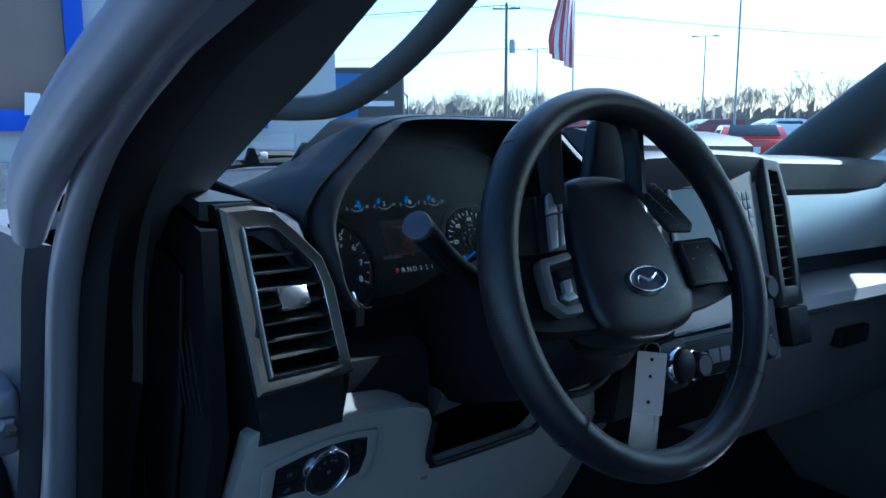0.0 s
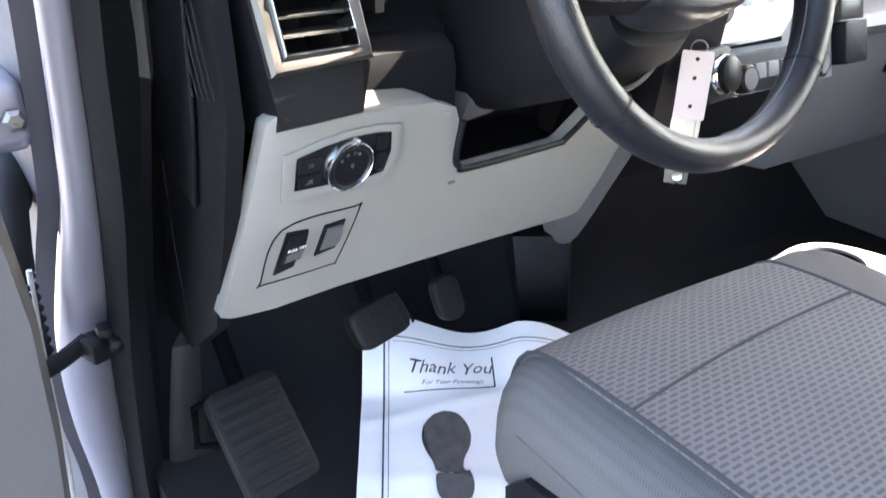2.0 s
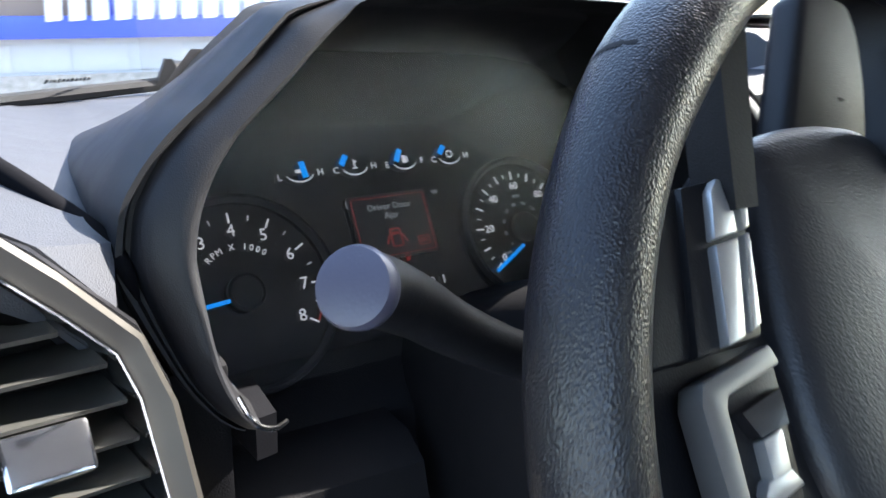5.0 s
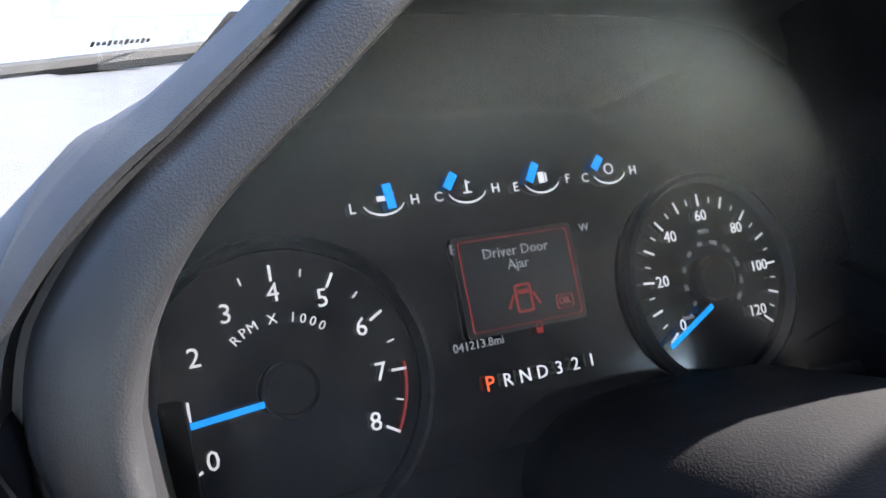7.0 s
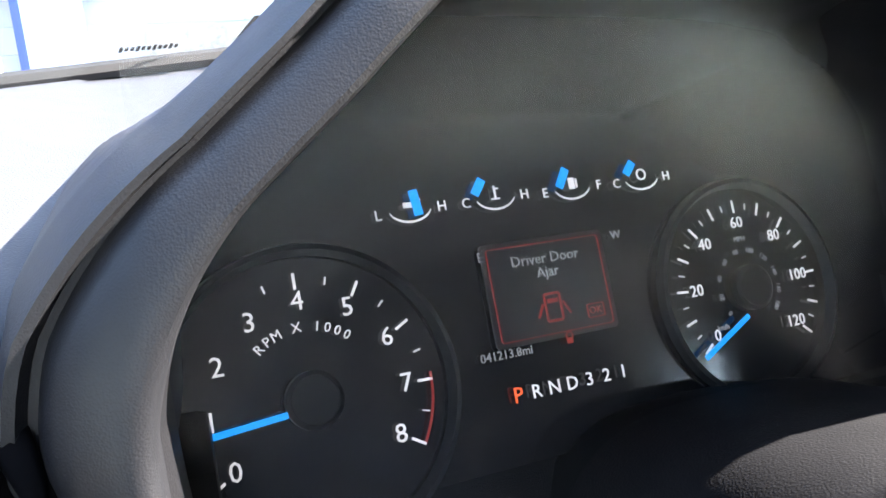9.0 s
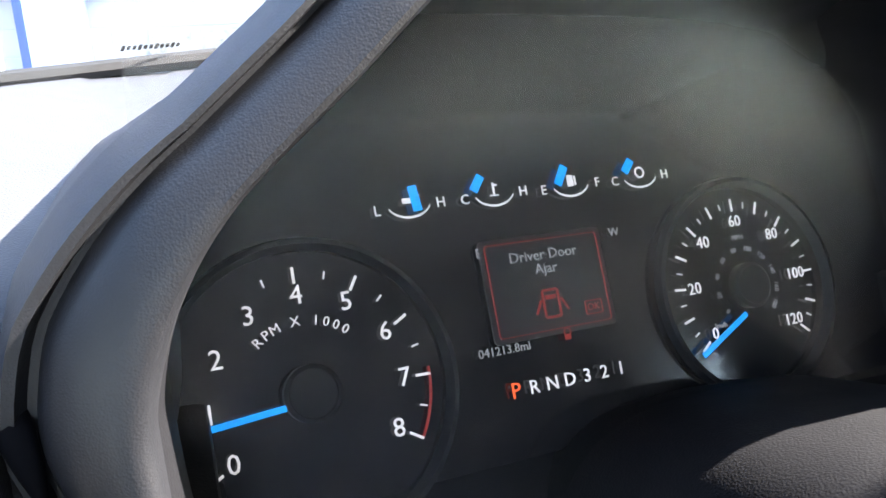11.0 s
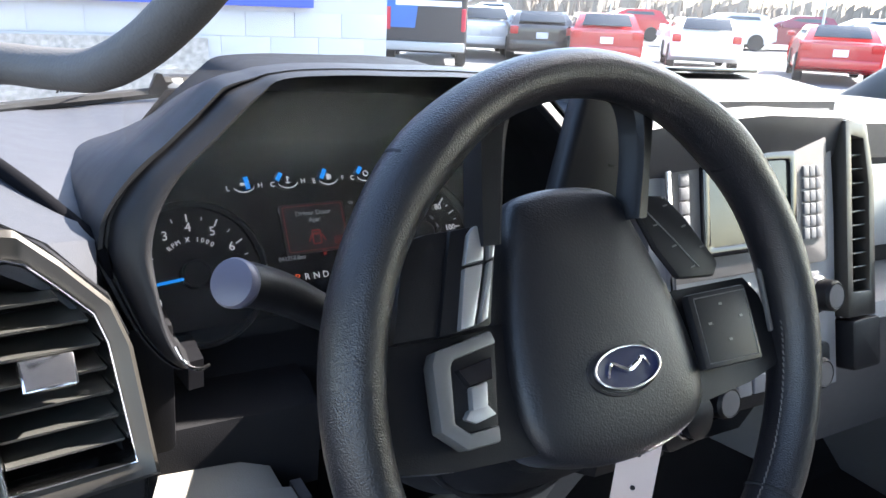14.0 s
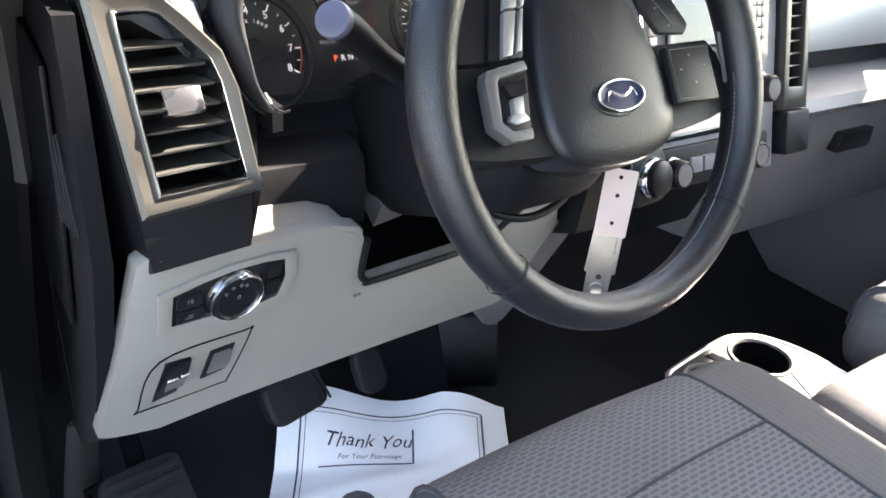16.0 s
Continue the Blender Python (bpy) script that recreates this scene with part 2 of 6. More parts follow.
def sheet(poly, yfun, thick, nx=14, nz=14, bev=0.0):
    """A moulded panel: an outline in x and z, laid on the surface y = yfun(x, z), and thick towards +y."""
    bm = bmesh.new()
    f = bm.faces.new([bm.verts.new((x, 0, z)) for x, z in poly])
    xs, zs = [p[0] for p in poly], [p[1] for p in poly]
    for k in range(1, nx):
        bmesh.ops.bisect_plane(bm, geom=bm.verts[:] + bm.edges[:] + bm.faces[:], plane_co=(min(xs) + (max(xs) - min(xs)) * k / nx, 0, 0), plane_no=(1, 0, 0))
    for k in range(1, nz):
        bmesh.ops.bisect_plane(bm, geom=bm.verts[:] + bm.edges[:] + bm.faces[:], plane_co=(0, 0, min(zs) + (max(zs) - min(zs)) * k / nz), plane_no=(0, 0, 1))
    r = bmesh.ops.extrude_face_region(bm, geom=bm.faces[:])
    back = {v for v in r["geom"] if isinstance(v, bmesh.types.BMVert)}
    for v in bm.verts:
        v.co.y = yfun(v.co.x, v.co.z) + (thick if v in back else 0)
    bmesh.ops.recalc_face_normals(bm, faces=bm.faces[:])
    if bev:
        bevel(bm, bev, 2, 50)
    return bm


def ellipse(rx, ry, n=28, cx=0.0, cy=0.0):
    return [(cx + rx * math.cos(2 * math.pi * k / n), cy + ry * math.sin(2 * math.pi * k / n)) for k in range(n)]


def rrect(w, h, r, n=4, cx=0.0, cy=0.0):
    pts = []
    for sx, sy, a0 in ((1, 1, 0), (-1, 1, 90), (-1, -1, 180), (1, -1, 270)):
        for k in range(n + 1):
            a = radians(a0 + 90 * k / n)
            pts.append((cx + sx * (w / 2 - r) + r * math.cos(a), cy + sy * (h / 2 - r) + r * math.sin(a)))
    return pts


def ring_plate(outer, inner, depth, m=None, bev=0.0):
    """A frame between two outlines of equal point count."""
    n = len(outer)
    rings = [[(*outer[i], 0) for i in range(n)], [(*outer[i], depth) for i in range(n)],
             [(*inner[i], depth) for i in range(n)], [(*inner[i], 0) for i in range(n)]]
    bm = loft(rings, wrap=True)
    bmesh.ops.recalc_face_normals(bm, faces=bm.faces[:])
    bevel(bm, bev)
    return put(bm, m) if m is not None else bm


def words(text, size, m, depth=0.0002, shear=0.0, align="CENTER"):
    """Lettering as a bmesh, its middle at the origin of m, reading along x."""
    c = bpy.data.curves.new("t", "FONT")
    c.body, c.size, c.align_x, c.align_y, c.extrude, c.shear, c.resolution_u = text, size, align, "CENTER", depth, shear, 2
    ob = bpy.data.objects.new("t", c)
    scene.collection.objects.link(ob)
    me = bpy.data.meshes.new_from_object(ob)
    bm = bmesh.new()
    bm.from_mesh(me)
    bm.transform(m)
    bpy.data.objects.remove(ob)
    bpy.data.meshes.remove(me)
    bpy.data.curves.remove(c)
    return bm


def axes(o, x, y):
    """The pose with its x and y along two given directions."""
    x = Vector(x).normalized()
    z = x.cross(Vector(y)).normalized()
    y = z.cross(x)
    return Matrix(((x.x, y.x, z.x, o[0]), (x.y, y.y, z.y, o[1]), (x.z, y.z, z.z, o[2]), (0, 0, 0, 1)))


T = Matrix.Translation


# ---- cab shell ----
def sec(x, pts):
    return [(x, y, z) for y, z in pts]


floor = thing("floor", "black carpeted truck floor and firewall", "floor", kind="structure")
part("carpet", loft([sec(x, [(-0.9, 0.66), (0.95, 0.66 + h), (1.12, 0.80), (1.3, 0.98), (1.34, 1.3), (1.38, 1.3), (1.38, 0.6), (-0.9, 0.6)])
                     for x, h in ((0.2, 0.03), (0.5, 0.0), (0.78, 0.0), (0.86, 0.05), (1.1, 0.06), (1.2, 0.0), (1.82, 0.0))]), CARPET, floor)

sill = thing("door_sill", "silver painted body sill under the door opening", "door sill", kind="structure")
part("sill_panel", box2((0.06, -0.9, 0.55), (0.225, 0.74, 0.69), 0.02), BODY, sill)
part("scuff_plate", box2((0.12, -0.8, 0.69), (0.25, 0.7, 0.702), 0.004), SATIN, sill, "black scuff plate")

roof = thing("ceiling", "grey cloth headliner under the cab roof", "ceiling", kind="structure")
# the unseen front edge reaches further forward on the right to block sun
part("headliner", loft([[(x, y, z) for x, z in ((0.22, 1.86), (0.4, 1.93), (1.02, 1.96), (1.64, 1.93), (1.82, 1.86), (1.86, 1.92), (1.02, 2.03), (0.18, 1.92))]
                        for y in (-0.95, 0.1, 0.565)] + [[(x, 0.565 + 0.10 * min(1, max(0, (x - 1.1) / 0.3)), z) for x, z in ((0.22, 1.865), (0.4, 1.925), (1.02, 1.955), (1.64, 1.925), (1.82, 1.865), (1.86, 1.91), (1.02, 2.01), (0.18, 1.91))]]), LINER, roof)

back = thing("wall_back", "dark cab back wall behind the seats", "wall", kind="structure")
part("panel", box2((0.16, -1.0, 0.6), (1.88, -0.92, 1.35), 0.01), TRIM, back)
part("upper_rail", box2((0.16, -1.0, 1.78), (1.88, -0.92, 1.95), 0.01), TRIM, back)
for x in (0.16, 1.68):
    part("corner_post", box2((x, -1.0, 1.35), (x + 0.2, -0.92, 1.78), 0.01), TRIM, back)

pdoor = thing("door_1", "closed passenger door with dark trim and a clear window", "door", kind="structure")
part("door_panel", box2((1.80, -0.95, 0.62), (1.90, 1.2, 1.40), 0.02), DKGREY, pdoor)
part("armrest", loft([[(x, y, z) for x, z in ((1.80, 1.02), (1.70, 1.05), (1.69, 1.11), (1.80, 1.14))] for y in (-0.4, 0.2, 0.5)]), SATIN, pdoor)
part("window_pane", box2((1.855, -0.9, 1.40), (1.86, 0.9, 1.88), 0), GLASS, pdoor, "clear side window").visible_shadow = False
part("window_frame", box2((1.82, -0.92, 1.86), (1.90, 0.68, 1.96), 0.01), BLACK, pdoor)
part("window_post", box2((1.83, -0.28, 1.40), (1.89, -0.2, 1.88), 0.006), BLACK, pdoor)

# right front pillar
rp = thing("pillar_right", "dark grey windshield pillar trim on the passenger side", "pillar", kind="structure")
_c = curve_pts([(1.87, 1.26, 1.25), (1.865, 1.12, 1.36), (1.86, 0.86, 1.57), (1.85, 0.60, 1.77), (1.84, 0.42, 1.90)], 6)
part("pillar_trim", tube(_c, 0.10, 16, flat=0.75), TRIM, rp)

# left windshield pillar with its trim, door seal and the body's painted edge
lp = thing("pillar_left", "windshield pillar with dark trim, rubber door seal and silver body edge", "pillar", kind="structure")


def ribbon(a, b, thick, bulge=0.1, n=6):
    """A curved strip between two lines of points, thick towards the truck's nose."""
    A, B = curve_pts(a, n), curve_pts(b, n)
    rings = []
    for p, q in zip(A, B):
        e = q - p
        up = Vector((-e.y, e.x, 0.25 * e.y)).normalized() * e.length * bulge
        o = Vector((e.y, -e.x, -0.25 * e.y)).normalized() * thick
        rings.append([p, p * 0.75 + q * 0.25 + up * 0.8, (p + q) / 2 + up, p * 0.25 + q * 0.75 + up * 0.8, q, q + o, p + o])
    return loft(rings)


JAMB_R = [(0.170, 0.886, 0.601), (0.170, 0.886, 0.697), (0.170, 0.865, 0.815), (0.170, 0.831, 0.927), (0.170, 0.781, 1.037), (0.170, 0.734, 1.139), (0.170, 0.703, 1.271), (0.170, 0.682, 1.340), (0.170, 0.662, 1.383), (0.170, 0.624, 1.425), (0.170, 0.557, 1.469), (0.170, 0.488, 1.501), (0.170, 0.428, 1.522), (0.170, 0.376, 1.537), (0.18, 0.25, 1.575)]
JAMB_L = [(0.138, 0.915, 0.593), (0.135, 0.915, 0.691), (0.122, 0.895, 0.815), (0.120, 0.865, 0.925), (0.135, 0.815, 1.049), (0.145, 0.775, 1.130), (0.150, 0.740, 1.262), (0.150, 0.709, 1.336), (0.150, 0.668, 1.383), (0.150, 0.605, 1.428), (0.150, 0.529, 1.473), (0.150, 0.460, 1.499), (0.150, 0.402, 1.519), (0.150, 0.354, 1.534), (0.16, 0.22, 1.573)]
SEAL_R = [(0.205, 0.930, 0.558), (0.205, 0.933, 0.650), (0.205, 0.923, 0.758), (0.205, 0.901, 0.874), (0.205, 0.865, 0.988), (0.205, 0.821, 1.100), (0.210, 0.775, 1.241), (0.210, 0.764, 1.317), (0.210, 0.743, 1.366), (0.210, 0.703, 1.414), (0.210, 0.636, 1.464), (0.210, 0.561, 1.501), (0.210, 0.493, 1.528), (0.210, 0.438, 1.544), (0.22, 0.30, 1.59)]
TRIM_R = [(0.245, 0.96, 0.56), (0.245, 0.965, 0.65), (0.245, 0.955, 0.76), (0.245, 0.94, 0.88), (0.245, 0.91, 1.0), (0.246, 0.88, 1.11), (0.252, 0.85, 1.25), (0.257, 0.835, 1.325), (0.262, 0.80, 1.385), (0.264, 0.74, 1.420), (0.265, 0.665, 1.455), (0.265, 0.59, 1.491), (0.265, 0.52, 1.521), (0.266, 0.45, 1.551), (0.285, 0.27, 1.635)]
# the painted face outside the strip, up the pillar
OUTER = [(0.125, 0.700, 1.405), (0.120, 0.640, 1.450), (0.120, 0.545, 1.478), (0.120, 0.474, 1.496), (0.120, 0.405, 1.513), (0.120, 0.338, 1.527), (0.12, 0.20, 1.57)]
INNER = [(x - 0.002, y + 0.004, z + 0.002) for x, y, z in JAMB_L[8:]]
def sweep(a, b, radii, n=8, round_=16):
    """A rounded flange down the middle between two lines of points."""
    mid = curve_pts([(Vector(p) + Vector(q)) / 2 for p, q in zip(a, b)], n)
    rad = [p.x for p in curve_pts([(r, 0, 0) for r in radii], n)]
    return tube(mid, rad, round_, up=Vector((1, 0, 0)))


part("painted_edge", sweep(JAMB_L, JAMB_R, [0.0186, 0.020, 0.025, 0.026, 0.022, 0.0158, 0.0135, 0.013, 0.012, 0.011, 0.0105, 0.010, 0.010, 0.010, 0.010]), BODY, lp, "silver painted body edge", sharp=75)
part("outer_face", sweep(OUTER, INNER, [0.012, 0.018, 0.017, 0.0165, 0.0155, 0.014, 0.014]), BODY, lp, "silver painted outer pillar face", sharp=75)
part("door_seal", ribbon(JAMB_R, SEAL_R, 0.02, 0.12, 8), RUBBER, lp, "black rubber door seal", sharp=75)
part("trim_cover", ribbon(SEAL_R[6:], TRIM_R[6:], 0.03, 0.10, 8), TRIM, lp, "dark grey pillar trim", sharp=75)
part("kick_panel", ribbon(SEAL_R[:7], TRIM_R[:7], 0.03, 0.0), SATIN, lp, "black kick panel")


def kick_ring(z, xl, xr, tip=0.0):
    """One level of the rounded lower kick panel."""
    return [(xl - 0.008, 0.96, z + tip), (xl - 0.004, 0.925, z + tip * 0.4), (xl + 0.001, 0.909, z), (xl + 0.008, 0.902, z), (xl + 0.020, 0.899, z),
            (xr - 0.008, 0.901, z), (xr - 0.001, 0.907, z), (xr + 0.003, 0.925, z + tip * 0.4), (xr - 0.010, 0.96, z + tip)]


KICKM = mat("dark grey kick panel plastic", (0.030, 0.030, 0.029), 0.42, grain=0.3, grain_scale=900, spec=0.4)
part("kick_cover", bevel(loft([kick_ring(0.55, 0.205, 0.300), kick_ring(0.62, 0.213, 0.290), kick_ring(0.70, 0.222, 0.280), kick_ring(0.76, 0.229, 0.278), kick_ring(0.815, 0.236, 0.281), kick_ring(0.853, 0.241, 0.285), kick_ring(0.862, 0.244, 0.283, 0.030)]), 0.002), KICKM, lp, "dark grey moulded kick cover with a ledge")
part("side_lining", bevel(loft([[(0.240, 0.955, z), (0.246, 0.948, z), (0.273, 0.945, z), (0.277, 0.950, z), (0.274, 1.02, z), (0.24, 1.02, z)] for z in (0.885, 1.0, 1.12, 1.20)]), 0.0015), SATIN, lp, "black side lining over the kick cover")
part("seal_lip", tube([Vector(p) * 0.45 + Vector(q) * 0.55 + Vector((-0.006, -0.012, 0)) for p, q in zip(curve_pts(JAMB_R, 6), curve_pts(SEAL_R, 6))], 0.006, 8), RUBBER, lp)

grab = thing("grab_handle", "grey moulded grab handle on the windshield pillar", "grab handle")
_g = curve_pts([(0.300, 0.675, 1.494), (0.318, 0.660, 1.497), (0.338, 0.635, 1.498), (0.357, 0.602, 1.504), (0.379, 0.562, 1.530), (0.396, 0.512, 1.572), (0.402, 0.45, 1.625), (0.375, 0.38, 1.685)], 6)
part("bar", tube(_g, 0.0125, 16, flat=0.85), TRIM, grab)
part("mount", tube([(0.274, 0.675, 1.474), (0.286, 0.678, 1.485), (0.303, 0.674, 1.495)], [0.018, 0.017, 0.0125], 14), TRIM, grab)
part("mount", tube([(0.33, 0.345, 1.705), (0.35, 0.36, 1.70), (0.378, 0.385, 1.683)], [0.034, 0.028, 0.014], 14), TRIM, grab)

# windshield, its black edge and the wipers
ws = thing("window_1", "raked windshield with black edge band over the cowl", "windshield", kind="structure")
_b = curve_pts([(0.19, 0.98, 1.380), (0.5, 1.16, 1.388), (1.02, 1.24, 1.41), (1.54, 1.16, 1.405), (1.85, 0.98, 1.40)], 6)
# right end set forward with the headliner, shaped to hold sun off the cab
_t = curve_pts([(0.27, 0.44, 1.80), (0.6, 0.56, 1.87), (1.02, 0.575, 1.90), (1.40, 0.66, 1.88), (1.77, 0.66, 1.84)], 6)
part("pane", loft([_b, [(a * 0.5 + b * 0.5) + Vector((0, 0.03, 0.02)) for a, b in zip(_b, _t)], _t], closed=False), GLASS, ws, "clear windshield glass").visible_shadow = False
_b2 = [p + (q - p) * 0.02 + Vector((0, -0.004, 0.002)) for p, q in zip(_b, _t)]
part("edge_band", loft([[p + Vector((0, -0.004, -0.01)) for p in _b], _b2, [p + Vector((0, 0.001, 0.001)) for p in _b2], [p + Vector((0, 0.001, -0.01)) for p in _b]], closed=False, wrap=True), PIANO, ws, "black printed edge band")
part("printed_mark", join(*[rbox(0.0022, 0.0006, 0.0034 + 0.0014 * (k % 3 == 0), 0, axes((0.376 + 0.0034 * k, 1.0600 + 0.0019 * k, 1.4205), (0.87, 0.49, 0), (0, -0.75, 0.66)) @ pose(0, 0, 0, 90)) for k in range(11)]), SATIN, ws, "small dark bars of writing", smooth=False)
part("top_band", tube(_t, 0.02, 8), TRIM, ws)

cowl = thing("cowl", "black plastic cowl panel below the windshield", "cowl", kind="structure")
part("cowl_panel", loft([[p + Vector((0, 0.0, -0.03)) for p in _b], [p + Vector((0, 0.20, -0.02)) for p in _b], [p + Vector((0, 0.2, -0.06)) for p in _b], [p + Vector((0, 0, -0.06)) for p in _b]], wrap=True, closed=False), SATIN, cowl)
hood = thing("hood", "silver painted engine hood of the truck", "hood", kind="structure")
part("hood_skin", loft([[(x, y, z + 0.03 * math.cos((x - 1.02) * 1.7)) for x in np.linspace(0.12, 1.92, 13)] for y, z in ((1.42, 1.26), (1.8, 1.24), (2.3, 1.19), (2.5, 1.1), (2.5, 1.0), (1.42, 1.0))], closed=False, wrap=True), BODY, hood)


def wiper(x0, x1, y, z):
    w = thing("wiper", "black windshield wiper resting on the cowl", "wiper", group="windshield wipers")
    part("blade", tube([(x0, y - 0.03, z - 0.012), ((x0 + x1) / 2, y + 0.03, z), (x1, y + 0.06, z + 0.003)], 0.006, 8), RUBBER, w)
    part("arm", tube([((x0 + x1) / 2, y + 0.032, z + 0.012), (x1 + 0.02, y + 0.09, z + 0.005), (x1 + 0.2, y + 0.17, z - 0.02)], 0.008, 8), SATIN, w)
    part("clip", rbox(0.032, 0.012, 0.012, 0.004, T(((x0 + x1) / 2 + 0.012, y + 0.034, z + 0.010))), WHITEPL, w, "pale wiper clip")
    part("fin", bevel(loft([[((x0 + x1) / 2 + dx, y + 0.024 + dy, z + h) for dx, dy in ((-q, -0.004), (q, -0.004), (q, 0.004), (-q, 0.004))] for h, q in ((0.0, 0.012), (0.012, 0.007), (0.022, 0.003))]), 0.001), SATIN, w, "small black fin")


wiper(0.27, 0.69, 1.075, 1.413)
wiper(0.98, 1.42, 1.21, 1.428)

# ---- dashboard ----
def zf(x):
    return 1.401 + 0.017 * min(1, max(0, (x - 0.55) / 0.35))


dash = thing("dashboard", "dark grey grained truck dashboard with moulded top", "dashboard")
PAD = [(0.250, 0.80, 1.424, 1.00), (0.30, 0.74, 1.412, 1.04), (0.355, 0.668, 1.392, 1.09), (0.372, 0.69, 1.391, 1.10), (0.388, 0.74, 1.393, 1.11), (0.405, 0.88, 1.40, 1.12), (0.60, 0.90, 1.41, 1.17), (0.735, 0.90, 1.42, 1.20), (0.76, 0.73, 1.43, 1.21), (0.88, 0.72, 1.452, 1.22), (1.02, 0.725, 1.458, 1.23), (1.16, 0.735, 1.452, 1.22),
       (1.24, 0.76, 1.44, 1.19), (1.5, 0.76, 1.435, 1.15), (1.72, 0.78, 1.43, 1.07), (1.81, 0.84, 1.42, 1.0)]
part("top_pad", bevel(loft([sec(x, [(yr, zr - 0.05), (yr, zr - 0.006), (yr + 0.01, zr), (yr * 0.6 + yf * 0.4, zr * 0.55 + (zf(x) + 0.01) * 0.45 + 0.003), (yf, zf(x)), (yf, 1.37), (yf, 1.30), (yr + 0.12, 1.25)]) for x, yr, zr, yf in PAD]), 0.0), DASH, dash, "grained dark grey top pad")
part("core", loft([sec(x, [(y + 0.03, 1.368), (1.1, 1.368), (1.25, 1.1), (1.1, 0.95), (y + 0.10, 0.99), (y + 0.04, 1.15)]) for x, y in ((0.262, 0.70), (0.37, 0.72), (0.39, 0.87), (0.6, 0.87), (0.735, 0.87), (0.76, 0.74), (0.9, 0.70), (1.2, 0.70), (1.26, 0.76), (1.79, 0.80))]), SATIN, dash)
part("end_cap", bevel(loft([[(x, y, z) for y, z in ((0.625, 1.40), (0.78, 1.425), (1.0, 1.41), (1.0, 0.92), (0.80, 0.92), (0.70, 1.0), (0.645, 1.12), (0.605, 1.23))] for x in (0.248, 0.262)]), 0.004), BLACK, dash, "black grained end cap")
part("fuse_cover", prism([(0.66, 1.36), (0.76, 1.385), (0.80, 1.31), (0.80, 1.15), (0.70, 1.13), (0.675, 1.22)], 0.004, 0.0015, axes((0.244, 0, 0), (0, 1, 0), (0, 0, 1)) @ T((0, 0, -0.002))), SATIN, dash)
for k in range(9):
    _y = 0.628 + 0.0135 * k
    _lo, _hi = (1.250 - 0.0025 * k, 1.318 - 0.0045 * k)
    part("grille_slat", tube([(0.2440, _y + 0.016, _hi), (0.2435, _y + 0.001, (_lo + _hi) / 2), (0.2440, _y - 0.014, _lo)], 0.0011, 6), SATIN, dash)
part("panel_seam", tube(curve_pts([(0.2470, 0.792, 1.36), (0.2470, 0.802, 1.218), (0.2470, 0.812, 1.07), (0.2470, 0.797, 0.956)], 6), 0.0010, 6), BLACK, dash, "thin black edge line of the end panel")



# left vent pod
pod = thing("air_vent", "tall side air vent in a satin silver surround on the dash", "air vent")
_PX = axes((0.30, 0.605, 1.30), (1, 0.12, 0), (0, 0.30, 1))     # the vent's face, x to the right and y up
_h8 = [(-0.018, -0.073), (0.058, -0.072), (0.074, -0.034), (0.068, 0.052), (0.060, 0.076), (0.030, 0.108), (0.002, 0.125), (-0.031, 0.124)]
_o = [(-0.020, -0.034), (0.074, -0.031), (0.068, 0.046), (0.060, 0.073), (0.036, 0.100), (0.016, 0.119), (-0.004, 0.122), (-0.030, 0.121)]
_i = [(-0.003, -0.018), (0.060, -0.018), (0.053, 0.052), (0.048, 0.068), (0.034, 0.083), (0.019, 0.098), (0.012, 0.101), (-0.009, 0.101)]
_m = [((a[0] + b[0] * 4) / 5, (a[1] + b[1] * 4) / 5) for a, b in zip(_o, _i)]


def lin(poly, k=5):
    out = []
    for a, b in zip(poly, poly[1:] + poly[:1]):
        out += [(a[0] + (b[0] - a[0]) * s / k, a[1] + (b[1] - a[1]) * s / k) for s in range(k)]
    return out


part("housing", loft([[_PX @ Vector((*p, h)) for p in lin(q)] for q, h in ((_i, -0.02), (_o, -0.004), (_h8, -0.004), ([(x * 1.02, y * 1.02) for x, y in _h8], -0.010), (_h8, -0.12), (_i, -0.12))], caps=False), SATIN, pod, "dark grey vent housing")
part("surround", bevel(loft([[_PX @ Vector((*p, -0.02)) for p in lin(_o)], [_PX @ Vector((*p, 0.001)) for p in lin(_o)], [_PX @ Vector((*p, 0.004)) for p in lin([((a[0] * 3 + b[0]) / 4, (a[1] * 3 + b[1]) / 4) for a, b in zip(_o, _m)])], [_PX @ Vector((*p, 0.001)) for p in lin(_m)], [_PX @ Vector((*p, -0.02)) for p in lin(_m)]], wrap=True), 0), SURR, pod, "dark satin metal surround")
part("chrome_trim", loft([[_PX @ Vector((*p, 0.0)) for p in lin(_m)], *[[_PX @ Vector((*p, h)) for p in lin([(a[0] * (1 - q) + b[0] * q, a[1] * (1 - q) + b[1] * q) for a, b in zip(_m, _i)])] for q, h in ((0.12, 0.0022), (0.35, 0.0036), (0.6, 0.0034), (0.85, 0.0012))], [_PX @ Vector((*p, -0.006)) for p in lin(_i)], [_PX @ Vector((*p, -0.02)) for p in lin(_i)], [_PX @ Vector((*p, -0.02)) for p in lin(_m)]], wrap=True), CHROME, pod, "chrome inner trim")
part("duct", loft([[_PX @ Vector((*p, -d)) for p in _i] for d in (0.075, 0.08)]), BLACK, pod)
part("duct_wall", loft([[_PX @ Vector((*p, -d)) for p in _i] for d in (0.018, 0.08)], caps=False), BLACK, pod)


